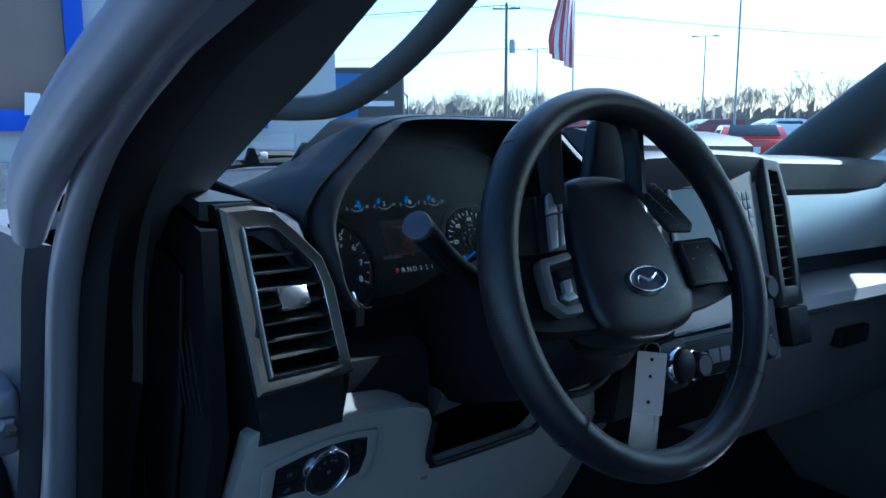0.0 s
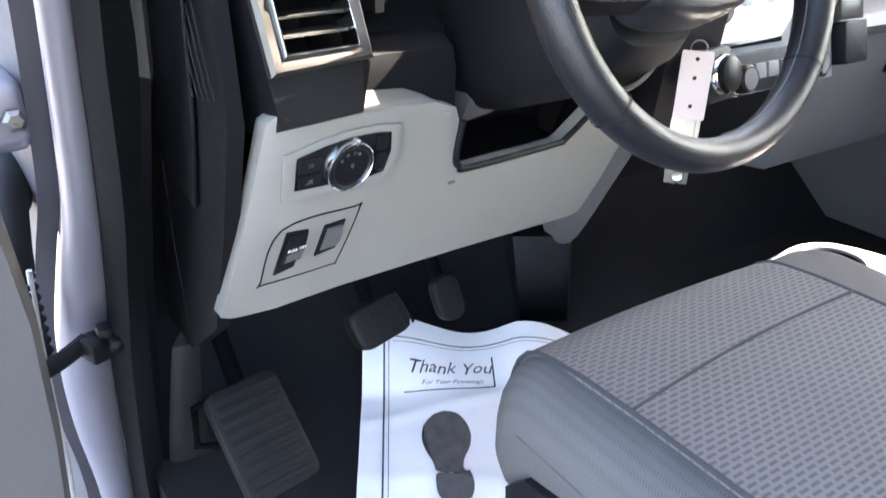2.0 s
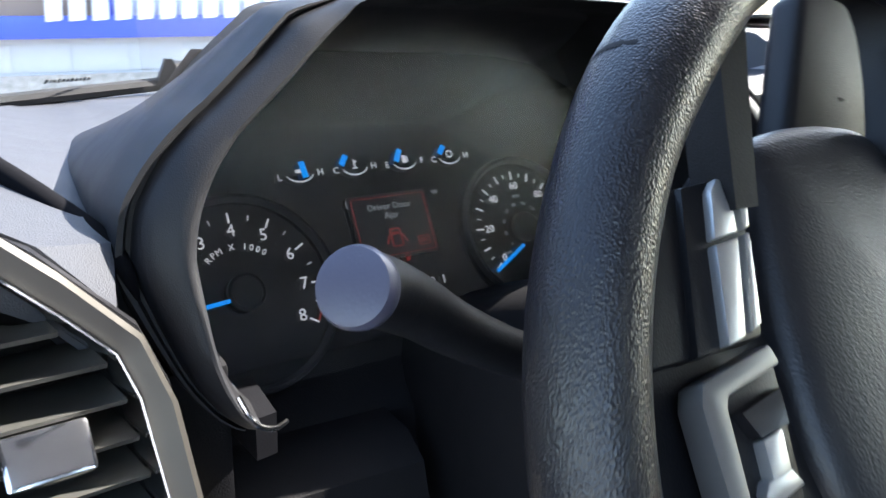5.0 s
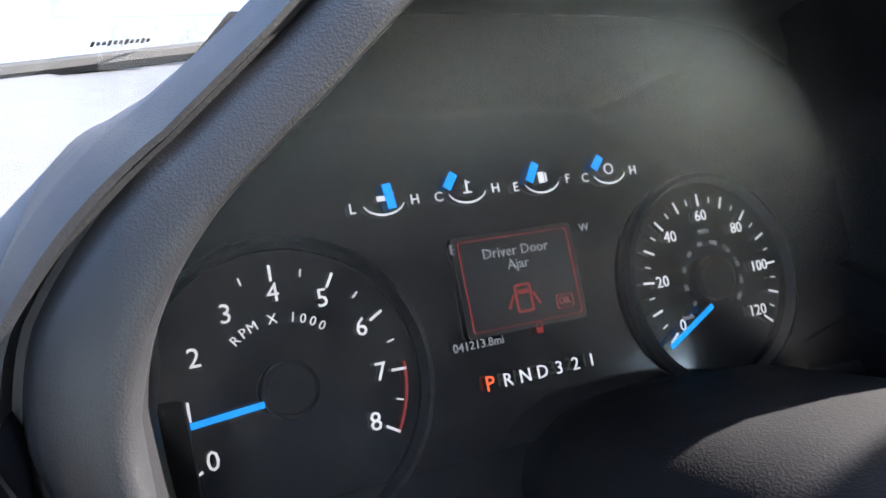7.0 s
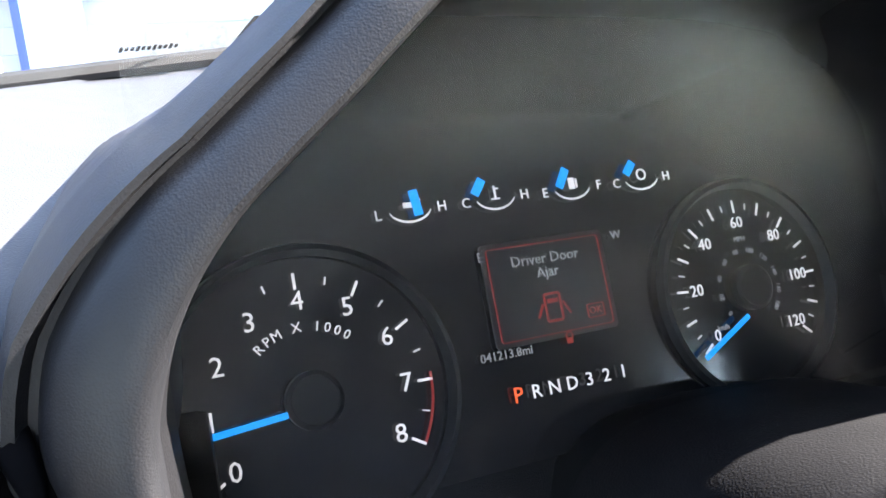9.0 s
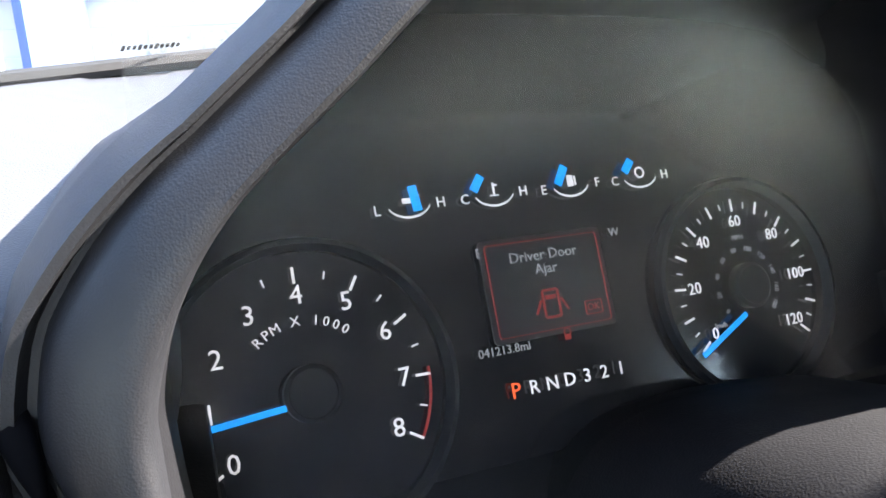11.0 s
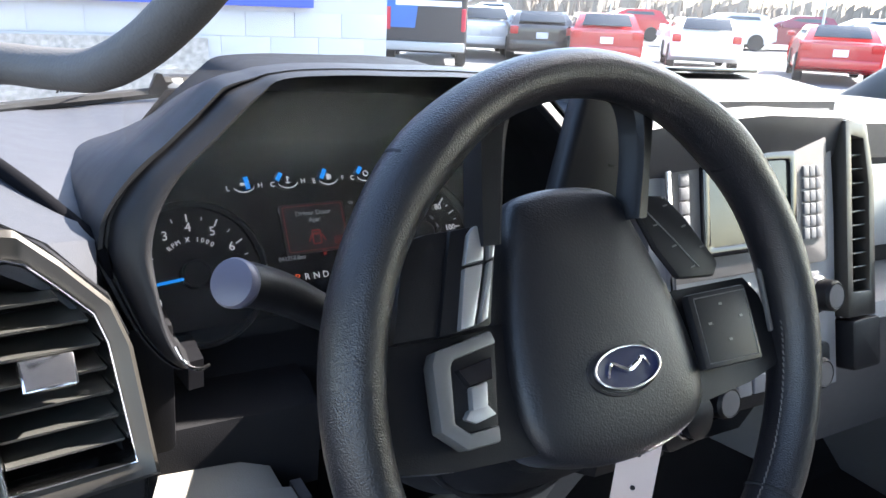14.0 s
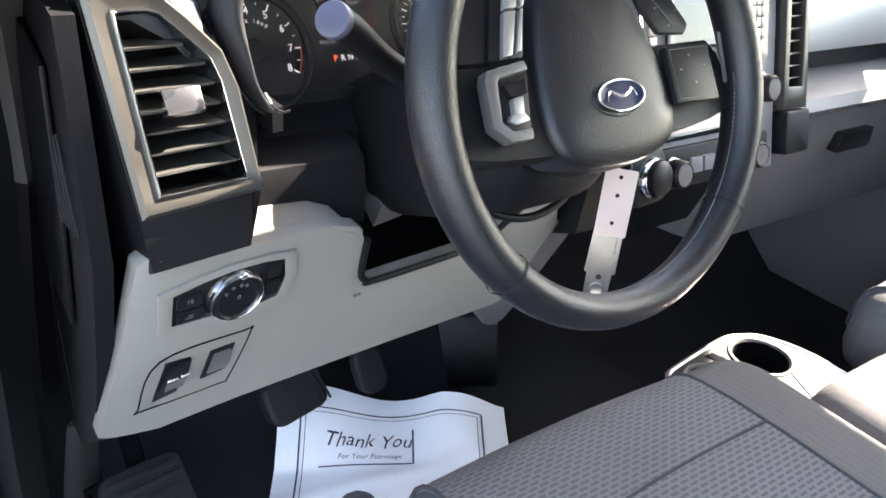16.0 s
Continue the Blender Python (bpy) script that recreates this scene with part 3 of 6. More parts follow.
def vent_edges(y):
    """The opening's left and right at height y."""
    xl = -0.003 - (y + 0.018) / 0.119 * 0.006
    if y < 0.052:
        xr = 0.060 - (y + 0.018) / 0.070 * 0.007
    elif y < 0.068:
        xr = 0.053 - (y - 0.052) / 0.016 * 0.005
    else:
        xr = 0.048 - (y - 0.068) / 0.030 * 0.029
    return xl, xr


for k in range(7):
    y = -0.006 + 0.0142 * k
    xl, xr = vent_edges(y + 0.003)
    part("slat", bevel(loft([[_PX @ Vector((x, y + dy, -d)) for dy, d in ((-0.0010, 0.0030), (0.0008, 0.0012), (0.0075, 0.034), (0.0050, 0.034))] for x in (xl + 0.001, xr - 0.001)]), 0), SLAT, pod)
part("thumb_knob", join(rbox(0.028, 0.018, 0.012, 0.002, _PX @ T((0.022, 0.041, 0.004)) @ pose(0, 0, 0, -18)), rbox(0.012, 0.008, 0.022, 0.001, _PX @ T((0.026, 0.038, -0.008)))), CHROME, pod, "silver thumb knob")
part("pod_cap", bevel(loft([[(x, y, z - d) for x, y, z in ((0.256, 0.652, 1.420), (0.300, 0.648, 1.420), (0.328, 0.650, 1.402), (0.352, 0.652, 1.374), (0.356, 0.672, 1.394), (0.350, 0.69, 1.402), (0.285, 0.818, 1.428), (0.256, 0.825, 1.428))] for d in (0.0, 0.03)]), 0.004), DASH, pod, "dark grey cap of the vent pod")

part("cap_gap", tube(curve_pts([(0.266, 0.828, 1.427), (0.285, 0.815, 1.4275), (0.310, 0.765, 1.419), (0.338, 0.708, 1.4035), (0.356, 0.672, 1.389), (0.362, 0.662, 1.372)], 6), [0.0058] * 23 + [0.0052, 0.0046, 0.0040, 0.0034, 0.0028, 0.0020, 0.0012, 0.0006], 10), GAP, pod, "dark gap between pod cap and dash pad")
# instrument hood and cluster
def cl_y(x, z):
    return -0.010 + 0.073 * x + 0.552 * z


hoodt = thing("instrument_hood", "dark moulded hood round the instrument cluster", "instrument hood")
XM = 0.562
HALF = [(-0.1605, 1.3185), (-0.1635, 1.3205), (-0.1685, 1.328), (-0.174, 1.345), (-0.178, 1.378), (-0.178, 1.390), (-0.174, 1.405), (-0.167, 1.419), (-0.157, 1.432), (-0.146, 1.442), (-0.132, 1.454), (-0.119, 1.466), (-0.104, 1.479), (-0.090, 1.488), (-0.05, 1.491), (0.0, 1.491)]
HALF = [(p.x, p.y) for p in curve_pts([(x, z, 0) for x, z in HALF], 4)]
OUTL = [(XM + dx, z) for dx, z in HALF] + [(XM - dx, z) for dx, z in HALF[-2::-1]]
LIPY = lambda z: 0.634 + (z - 1.30) * 0.24


def outset(poly, d):
    """Outline grown by d from its middle line."""
    out = []
    n = len(poly)
    for i, (x, z) in enumerate(poly):
        a, b = poly[max(i - 1, 0)], poly[min(i + 1, n - 1)]
        t = Vector((b[0] - a[0], b[1] - a[1])).normalized()
        out.append((x - t.y * d, z + t.x * d))
    return out


_r = []
for d, dy in ((-0.003, 0.05), (-0.0010, 0.006), (0.0, 0.002), (0.0015, 0.0004), (0.0035, 0.0002), (0.007, 0.0020), (0.011, 0.0045), (0.0145, 0.0075), (0.0165, 0.0115), (0.0175, 0.0165), (0.0190, 0.0165), (0.0205, 0.0120), (0.0225, 0.0120), (0.024, 0.020), (0.025, 0.04)):
    ring = []
    for (x, z), (ox, oz) in zip(OUTL, outset(OUTL, 1.0)):
        k = (1.25 - 0.50 * min(1, max(0, (z - 1.40) / 0.035))) * (1.0 - 0.80 * min(1, max(0, (z - 1.470) / 0.018))) * (0.30 + 0.70 * min(1, max(0, (z - 1.318) / 0.065)))   # the band narrows upwards and fades out along the top
        ring.append((x + (ox - x) * d * k, LIPY(z) + dy, z + (oz - z) * d * k))
    _r.append(ring)
_o2 = [(p[0], p[2]) for p in _r[-1]]
for dy, k, w in ((0.055, 0.95, 1.0), (0.085, 0.87, 0.998), (0.13, 0.74, 0.995), (0.20, 0.50, 0.99), (0.27, 0.25, 0.985), (0.31, 0.0, 0.98)):
    _r.append([(XM + (x - XM) * w, LIPY(z) + dy, 1.385 + (z - 1.385) * (k if z > 1.385 else 1.0)) for x, z in _o2])
part("hood_shell", loft(_r, closed=False), HOODM, hoodt, "grained dark hood")
_w = [[(x, LIPY(z) + 0.003, z) for x, z in OUTL], [(x, LIPY(z) + 0.02, z - 0.001) for x, z in outset(OUTL, -0.003)],
      [(x, cl_y(x, min(z, 1.45)) + 0.004, z - 0.006) for x, z in outset(OUTL, 0.003)]]
part("inner_wall", loft(_w, closed=False), BLACK, hoodt, "matt dark inner wall")
part("side_foot", bevel(loft([[(XM - 0.160 + dx, LIPY(1.32) + dy, z) for dx, dy in ((0.0, 0.010), (0.010, 0.012), (0.012, 0.05), (-0.004, 0.05))] for z in (1.316, 1.306, 1.296)]), 0.002), SATIN, hoodt, "black foot of the hood")
for sx in (-1, 1):
    part("side_cheek", box2((XM + sx * 0.164, 0.668, 1.22), (XM + sx * 0.196, 0.80, 1.335), 0.004), BLACK, hoodt, "black cheek beside the dials")
part("lower_cover", loft([[(XM + s * 0.17, 0.756, 1.292), (XM + s * 0.165, 0.715, 1.262), (XM + s * 0.16, 0.70, 1.20), (XM + s * 0.16, 0.78, 1.20)] for s in np.linspace(-1, 1, 9)]), BLACK, hoodt, "black cover under the dials")
part("corner_accent", tube(curve_pts([(XM - 0.1695, LIPY(1.33) - 0.001, 1.333), (XM - 0.164, LIPY(1.32) - 0.002, 1.321), (XM - 0.156, LIPY(1.317) - 0.001, 1.3165), (XM - 0.149, LIPY(1.317) + 0.003, 1.316)], 5), 0.0013, 8), CHROME, hoodt, "bright corner accent")

CLM = axes((0.535, cl_y(0.535, 1.35), 1.35), (1, 0.073, 0), (0, 0.552, 1))
cluster = thing("instrument_cluster", "black instrument cluster with lit dials and a small display", "instrument cluster")
part("face", prism([(-0.160, -0.062), (0.205, -0.062), (0.205, 0.10), (0.14, 0.125), (-0.10, 0.125), (-0.160, 0.06)], 0.004, 0, CLM @ T((0, 0, -0.006))), PIANO, cluster, "gloss black face")


def cl(x, y, h=0.0):
    return CLM @ T((x, y * 0.979, h))


def bar(a, b, w, h):
    """A flat bar on the cluster face from a to b, standing h off it."""
    (ax_, ay), (bx, by) = a, b
    return rbox(math.hypot(bx - ax_, by - ay), w, 0.0008, 0, CLM @ T(((ax_ + bx) / 2, (ay + by) / 2, h)) @ pose(0, 0, 0, 0, 0, math.degrees(math.atan2(by - ay, bx - ax_))))


def dial(name, cx, cy, r, rim, marks, sweep, numbers, nr, size, tip, root):
    d = new(name)
    d.parent = cluster
    part("rim", loft([[CLM @ Vector((cx + q * math.cos(a), (cy + q * math.sin(a)), h)) for a in np.linspace(0, 2 * math.pi, 64, endpoint=False)] for q, h in ((rim + 0.004, 0.0), (rim + 0.003, 0.004), (rim + 0.001, 0.0045), (rim - 0.001, 0.0))], caps=False), RIMM, d, "dark dial rim")
    a0, a1 = sweep
    tick = bmesh.new()
    for k in range(marks + 1):
        a = radians(a0 + (a1 - a0) * k / marks)
        if name == "tachometer" and 2 <= k <= 6:
            continue
        ln = 0.006 if k % 2 == 0 else 0.003
        tick = join(tick, rbox(ln, 0.0010 if k % 2 == 0 else 0.0006, 0.0004, 0, CLM @ T((cx, cy, 0.0004)) @ pose(0, 0, 0, 0, 0, math.degrees(a)) @ T((r - 0.006, 0, 0))))
    part("tick_marks", tick, WHITE_MARK, d, "white tick marks", smooth=False)
    for txt, a in numbers:
        part("numeral", words(txt, size, CLM @ T((cx + nr * math.cos(radians(a)), cy + nr * math.sin(radians(a)), 0.0006))), WHITE_MARK, d, smooth=False)
    part("needle", bar(tip, root, 0.0023, 0.003), BLUE_MARK, d, "lit blue needle", smooth=False)
    part("hub_cap", lathe([(0.0105, 0), (0.0105, 0.004), (0.009, 0.005), (0.0085, 0.0045)], 32, CLM @ T((cx, cy, 0))), SATIN, d)
    return d


tach = dial("tachometer", -0.1024, -0.0203, 0.0490, 0.0530, 16, (212, -32), [(str(k), 212 - 30.5 * k) for k in range(9)], 0.0355, 0.0100, (-0.1438, -0.0260), (-0.1125, -0.0235))
_cap = bmesh.new()
for k, c in enumerate("RPM X 1000"):
    a = radians(90 - (k - 4.5) * 8.4)
    if c != " ":
        _cap = join(_cap, words(c, 0.0052, CLM @ T((-0.1024 + 0.0262 * math.cos(a), -0.0203 + 0.0262 * math.sin(a), 0.0006)) @ pose(0, 0, 0, 0, 0, math.degrees(a) - 90)))
part("caption", _cap, WHITE_MARK, tach, smooth=False)
part("red_zone", loft([[CLM @ Vector((-0.1024 + q * math.cos(a), -0.0203 + q * math.sin(a), 0.0006)) for q in (0.0450, 0.0461)] for a in np.radians(np.linspace(2, -32, 10))], closed=False), RED_MARK, tach, "red band past seven", smooth=False)
speedo = dial("speedometer", 0.1048, -0.0110, 0.0440, 0.0475, 24, (218, -40), [(str(20 * k), 218 - 43 * k) for k in range(7)], 0.0302, 0.0075, (0.0700, -0.0377), (0.0984, -0.0234))
for k in range(10):
    a = radians(215 - 28 * k)
    part("small_numeral", words(str(20 * k), 0.0033, CLM @ T((0.1048 + 0.0172 * math.cos(a), -0.0110 + 0.0172 * math.sin(a), 0.0006)) @ pose(0, 0, 0, 0, 0, math.degrees(a) - 90)), DIM_MARK, speedo, smooth=False)
part("caption", words("MPH", 0.0034, cl(0.1049, 0.0118, 0.0006)), DIM_MARK, speedo, smooth=False)
part("caption", words("km/h", 0.0034, cl(0.0850, -0.0270, 0.0006)), DIM_MARK, speedo, smooth=False)


def small_gauge(cx, cy, lo, hi, root, tip, kind):
    g = new("small_gauge")
    g.parent = cluster
    arc = [(cx + 0.0092 * math.cos(a), cy + 0.0062 * math.sin(a)) for a in np.radians(np.linspace(200, 340, 12))]
    part("arc", loft([[CLM @ Vector((x, y - s, 0.0006)) for s in (0, 0.0009)] for x, y in arc], closed=False), WHITE_MARK, g, smooth=False)
    part("letter", words(lo, 0.0058, CLM @ T((cx - 0.0135, cy - 0.003, 0.0006))), WHITE_MARK, g, smooth=False)
    part("letter", words(hi, 0.0058, CLM @ T((cx + 0.0135, cy - 0.002, 0.0006))), WHITE_MARK, g, smooth=False)
    part("needle", bar(root, tip, 0.0036, 0.0015), BLUE_MARK, g, "lit blue needle", smooth=False)
    if kind == "pump":
        s = join(rbox(0.003, 0.005, 0.0004, 0.0004, CLM @ T((cx, cy, 0.0006))), rbox(0.0008, 0.004, 0.0004, 0, CLM @ T((cx + 0.0024, cy, 0.0006))))
    elif kind == "ring":
        s = ring_plate(ellipse(0.0026, 0.0026, 16), ellipse(0.0019, 0.0019, 16), 0.0004, CLM @ T((cx, cy, 0.0006)))
    elif kind == "can":
        s = join(rbox(0.0055, 0.0022, 0.0004, 0.0004, CLM @ T((cx, cy, 0.0006))), rbox(0.003, 0.0007, 0.0004, 0, CLM @ T((cx + 0.0035, cy + 0.0012, 0.0006)) @ pose(0, 0, 0, 0, 0, 25)))
    else:
        s = join(rbox(0.0008, 0.005, 0.0004, 0, CLM @ T((cx, cy + 0.0005, 0.0006))), rbox(0.004, 0.0006, 0.0004, 0, CLM @ T((cx, cy - 0.0024, 0.0006))), rbox(0.0018, 0.0006, 0.0004, 0, CLM @ T((cx + 0.001, cy + 0.0018, 0.0006))))
    part("symbol", s, WHITE_MARK, g, smooth=False)


small_gauge(-0.0530, 0.0455, "L", "H", (-0.0500, 0.0410), (-0.0512, 0.0511), "can")
small_gauge(-0.0154, 0.0463, "C", "H", (-0.0250, 0.0464), (-0.0207, 0.0523), "thermo")
small_gauge(0.0215, 0.0466, "E", "F", (0.0146, 0.0453), (0.0192, 0.0530), "pump")
small_gauge(0.0578, 0.0470, "C", "H", (0.0494, 0.0476), (0.0538, 0.0528), "ring")

disp = new("display")
disp.parent = cluster
part("panel", prism(rrect(0.058, 0.042, 0.002), 0.001, 0, cl(0.0015, 0.0047, 0.0)), SCREEN, disp, "dim display panel", smooth=False)
part("frame_line", ring_plate(rrect(0.0535, 0.038, 0.0015), rrect(0.0525, 0.037, 0.0012), 0.0004, cl(0.0015, 0.0047, 0.0012)), RED_MARK, disp, "thin red border", smooth=False)
part("message", words("Driver Door", 0.0062, cl(0.0015, 0.0173, 0.0012)), DIM_MARK, disp, smooth=False)
part("message", words("Ajar", 0.0062, cl(0.0015, 0.0114, 0.0012)), DIM_MARK, disp, smooth=False)
_d = bmesh.new()
for sx in (-1, 1):
    _d = join(_d, rbox(0.0011, 0.011, 0.0004, 0.0003, cl(0.001 + sx * 0.0036, -0.0035, 0.0012)), rbox(0.0011, 0.0062, 0.0004, 0.0002, cl(0.001 + sx * 0.0062, -0.0045, 0.0012) @ pose(0, 0, 0, 0, 0, sx * 28)))
_d = join(_d, rbox(0.0072, 0.0011, 0.0004, 0.0003, cl(0.001, 0.0022, 0.0012)), rbox(0.0072, 0.0011, 0.0004, 0.0003, cl(0.001, -0.0092, 0.0012)), rbox(0.005, 0.0018, 0.0004, 0.0003, cl(0.001, -0.0008, 0.0012)))
part("door_symbol", _d, RED_MARK, disp, "red car outline with open doors", smooth=False)
part("ok_box", ring_plate(rrect(0.0085, 0.006, 0.0008), rrect(0.0075, 0.005, 0.0006), 0.0004, cl(0.0205, -0.008, 0.0012)), RED_MARK, disp, smooth=False)
part("ok_text", words("OK", 0.0042, cl(0.0205, -0.008, 0.0012)), RED_MARK, disp, smooth=False)
part("compass", words("E", 0.0058, cl(-0.0275, 0.0212, 0.0008)), DIM_MARK, disp, smooth=False)
part("compass", words("W", 0.005, cl(0.038, 0.0225, 0.0008)), DIM_MARK, disp, smooth=False)
part("odometer", words("041213.8mi", 0.0050, cl(-0.0238, -0.0190, 0.0008)), DIM_MARK, disp, smooth=False)
part("lock_symbol", join(rbox(0.003, 0.0024, 0.0004, 0.0004, cl(0.0057, -0.0185, 0.0008)), ring_plate(ellipse(0.0018, 0.002, 12), ellipse(0.0012, 0.0014, 12), 0.0004, cl(0.0057, -0.0165, 0.0008))), RED_MARK, disp, smooth=False)
for k, c in enumerate("PRND321"):
    part("gear_letter", words(c, 0.0088 if k == 0 else 0.0078, cl(-0.0222 + 0.00835 * k, -0.036, 0.0008)), ORANGE_MARK if k == 0 else WHITE_MARK, cluster, smooth=False)

part("lens", loft([[(XM + dx, y + 0.05 * dx, z) for dx in np.linspace(-0.178, 0.178, 13)] for y, z in ((0.728, 1.290), (0.7285, 1.32), (0.730, 1.36), (0.734, 1.40), (0.740, 1.44), (0.746, 1.47), (0.750, 1.485))], closed=False), LENS, cluster, "clear cluster lens").visible_shadow = False

# ---- knee panel ----
def kn_y(x, z):
    d = 1.231 - z
    y = 0.590 + 0.13 * (x - 0.29) + (0.25 * d if d < 0.1 else 0.025 + 0.37 * (d - 0.1))
    if x < 0.29:
        y += (0.29 - x) * 0.5
    return y


knee = thing("knee_panel", "light grey plastic knee panel below the steering column", "trim panel")
_k = [(0.245, 1.030), (0.254, 1.028), (0.295, 1.036), (0.364, 1.034), (0.459, 1.027), (0.552, 1.019), (0.727, 1.002), (0.742, 1.006), (0.757, 1.05), (0.772, 1.123), (0.757, 1.158), (0.728, 1.192), (0.706, 1.188), (0.691, 1.175), (0.648, 1.140), (0.638, 1.1345), (0.500, 1.138), (0.484, 1.143),
      (0.4765, 1.156), (0.476, 1.196), (0.468, 1.212), (0.44, 1.222), (0.37, 1.226), (0.290, 1.236), (0.284, 1.240), (0.275, 1.232)]
part("panel", sheet(_k, kn_y, 0.02, 22, 14, 0.005), PANEL, knee, "light grey grained panel")
part("shelf_top", bevel(loft([[(x, y, z) for y, z in ((kn_y(x, 1.222) + 0.002, zz - 0.004), (kn_y(x, 1.222) + 0.012, zz), (0.672, zz + 0.001), (0.672, zz - 0.02), (kn_y(x, 1.222) + 0.01, zz - 0.02))] for x, zz in ((0.29, 1.232), (0.37, 1.226), (0.44, 1.221), (0.462, 1.212))]), 0.001), PANEL, knee)
part("shelf_back", bevel(loft([[(x, y, z) for y, z in ((0.666, 1.19), (0.666, 1.236), (0.672, 1.254), (0.690, 1.264), (0.722, 1.264), (0.722, 1.19))] for x in (0.372, 0.43, 0.50)]), 0.002), BLACK, knee, "black cover behind the shelf")
part("lower_skirt", loft([[(x, kn_y(x, 1.03) + dy, 1.036 - max(0, x - 0.30) * 0.078 + dz) for dy, dz in ((0.010, 0.0), (0.04, -0.020), (0.16, -0.03), (0.16, 0.02))] for x in np.linspace(0.26, 0.73, 6)]), SATIN, knee, "black lower edge")
# dark flank at the panel's inner end, turning away towards the tunnel
_fi = curve_pts([(0.768, kn_y(0.768, 1.13) + 0.003, 1.130), (0.757, kn_y(0.757, 1.05) + 0.003, 1.052), (0.742, kn_y(0.742, 1.006) + 0.003, 1.004), (0.70, kn_y(0.70, 1.0) + 0.004, 1.003)], 4)
_fo = curve_pts([(0.824, 0.700, 1.098), (0.808, 0.716, 1.050), (0.776, 0.752, 0.946), (0.755, 0.765, 0.935)], 4)
part("flank", bevel(loft([[a, b, b + Vector((0.0, 0.03, 0.004)), a + Vector((0, 0.03, 0))] for a, b in zip(_fi, _fo)]), 0.003, 2, 50), DKGREY, knee, "dark grey inner flank")
# open cubby with a rounded dark lip
_lip = curve_pts([(x, kn_y(x, z) - 0.001, z) for x, z in ((0.694, 1.176), (0.648, 1.139), (0.630, 1.1355), (0.502, 1.139), (0.487, 1.144), (0.4795, 1.157), (0.479, 1.196))], 6)
part("cubby_lip", tube(_lip, 0.0036, 10), SATIN, knee, "black rounded lip of the cubby")
part("cubby_floor", bevel(loft([[(x, y, z) for y, z in ((kn_y(x, 1.12) + 0.012, 1.129), (0.70, 1.118), (0.80, 1.130), (0.80, 1.10), (kn_y(x, 1.10) + 0.016, 1.105))] for x in (0.482, 0.58, 0.68)]), 0.002), SATIN, knee, "black cubby floor")
part("cubby_wall", bevel(loft([[(x, y, z) for y, z in ((kn_y(x, 1.15) + 0.006, 1.125), (0.80, 1.12), (0.80, 1.20), (kn_y(x, 1.2) + 0.02, 1.195))] for x in (0.4775, 0.486)]), 0.001), DKGREY, knee, "grey cubby side wall")
part("cubby_back", bevel(loft([[(x, y, z) for y, z in ((0.79, 1.10), (0.78, 1.28), (0.81, 1.28), (0.81, 1.10))] for x in (0.48, 0.72)]), 0.002), BLACK, knee)
part("cubby_shelf", bevel(loft([[(x, y + 0.10 * (x - 0.53), z + 0.10 * (x - 0.53)) for y, z in ((0.690, 1.168), (0.676, 1.196), (0.70, 1.215), (0.72, 1.19))] for x in (0.525, 0.56, 0.70)]), 0.004), DKGREY, knee, "dark grey sloping inner piece")
part("tunnel_post", bevel(loft([[(x + k, y + k * 0.9, z) for x, y in ((0.700, 0.80), (0.768, 0.757), (0.776, 0.762), (0.79, 0.95))] for z, k in ((0.945, 0.0), (0.85, 0.049), (0.68, 0.135))]), 0.004), SATIN, knee, "black upright below the panel's inner end")


def on_knee(x, z, lift=0.0):
    """A pose on the panel: x to the right, y up along it, z out of it."""
    e = 0.004
    dx = Vector((2 * e, kn_y(x + e, z) - kn_y(x - e, z), 0))
    dz = Vector((0, kn_y(x, z + e) - kn_y(x, z - e), 2 * e))
    return axes((x, kn_y(x, z), z), dx, dz) @ T((0, 0, lift))


hs = thing("headlight_switch", "round headlight switch with chrome ring in a black bezel", "switch")
_h = on_knee(0.345, 1.186)
_bz = [(-0.0475, -0.0165), (0.030, -0.0225), (0.0455, -0.0205), (0.0505, 0.000), (0.0475, 0.0195), (0.030, 0.0225), (0.002, 0.0235), (-0.022, 0.0205), (-0.0475, 0.0150)]
_bz2 = [(-0.0585, -0.0255), (0.032, -0.0330), (0.0545, -0.0275), (0.0620, 0.000), (0.0580, 0.0250), (0.034, 0.0290), (0.000, 0.0300), (-0.026, 0.0270), (-0.0595, 0.0200)]
part("raised_surround", ring_plate(lin(_bz2, 3), lin(_bz, 3), 0.0035, _h, 0.0012), PANEL, hs, "light grey raised surround")
part("bezel", prism(_bz, 0.0030, 0.0008, _h), PIANO, hs, "gloss black bezel")
_hk = _h @ T((0.0045, -0.003, -0.004))
part("chrome_ring", ring_lathe([(0.0238, 0.003), (0.0238, 0.0105), (0.0232, 0.0125), (0.0222, 0.0130), (0.0214, 0.0118), (0.0214, 0.003)], 48, _hk), CHROME, hs, "chrome ring")
part("knob", lathe([(0.0213, 0.003), (0.0213, 0.0112), (0.0180, 0.0126), (0.0172, 0.0118), (0.008, 0.0118), (0.0, 0.0118)], 48, _hk), SATIN, hs, "black knob face")
part("pointer", rbox(0.006, 0.005, 0.010, 0.002, _hk @ T((0.003, 0.0232, 0.0090))), CHROME, hs)
for x, y, w, h in ((-0.0345, 0.006, 0.021, 0.014), (-0.0335, -0.0095, 0.022, 0.012), (0.0385, 0.011, 0.012, 0.014), (0.0390, -0.0085, 0.012, 0.016)):
    part("button", prism(rrect(w, h, 0.003), 0.0045, 0.0008, _h @ T((x, y, 0))), SATIN, hs)
part("symbol", words("10", 0.0058, _h @ T((-0.0345, 0.006, 0.0048))), DKGREY, hs, smooth=False)
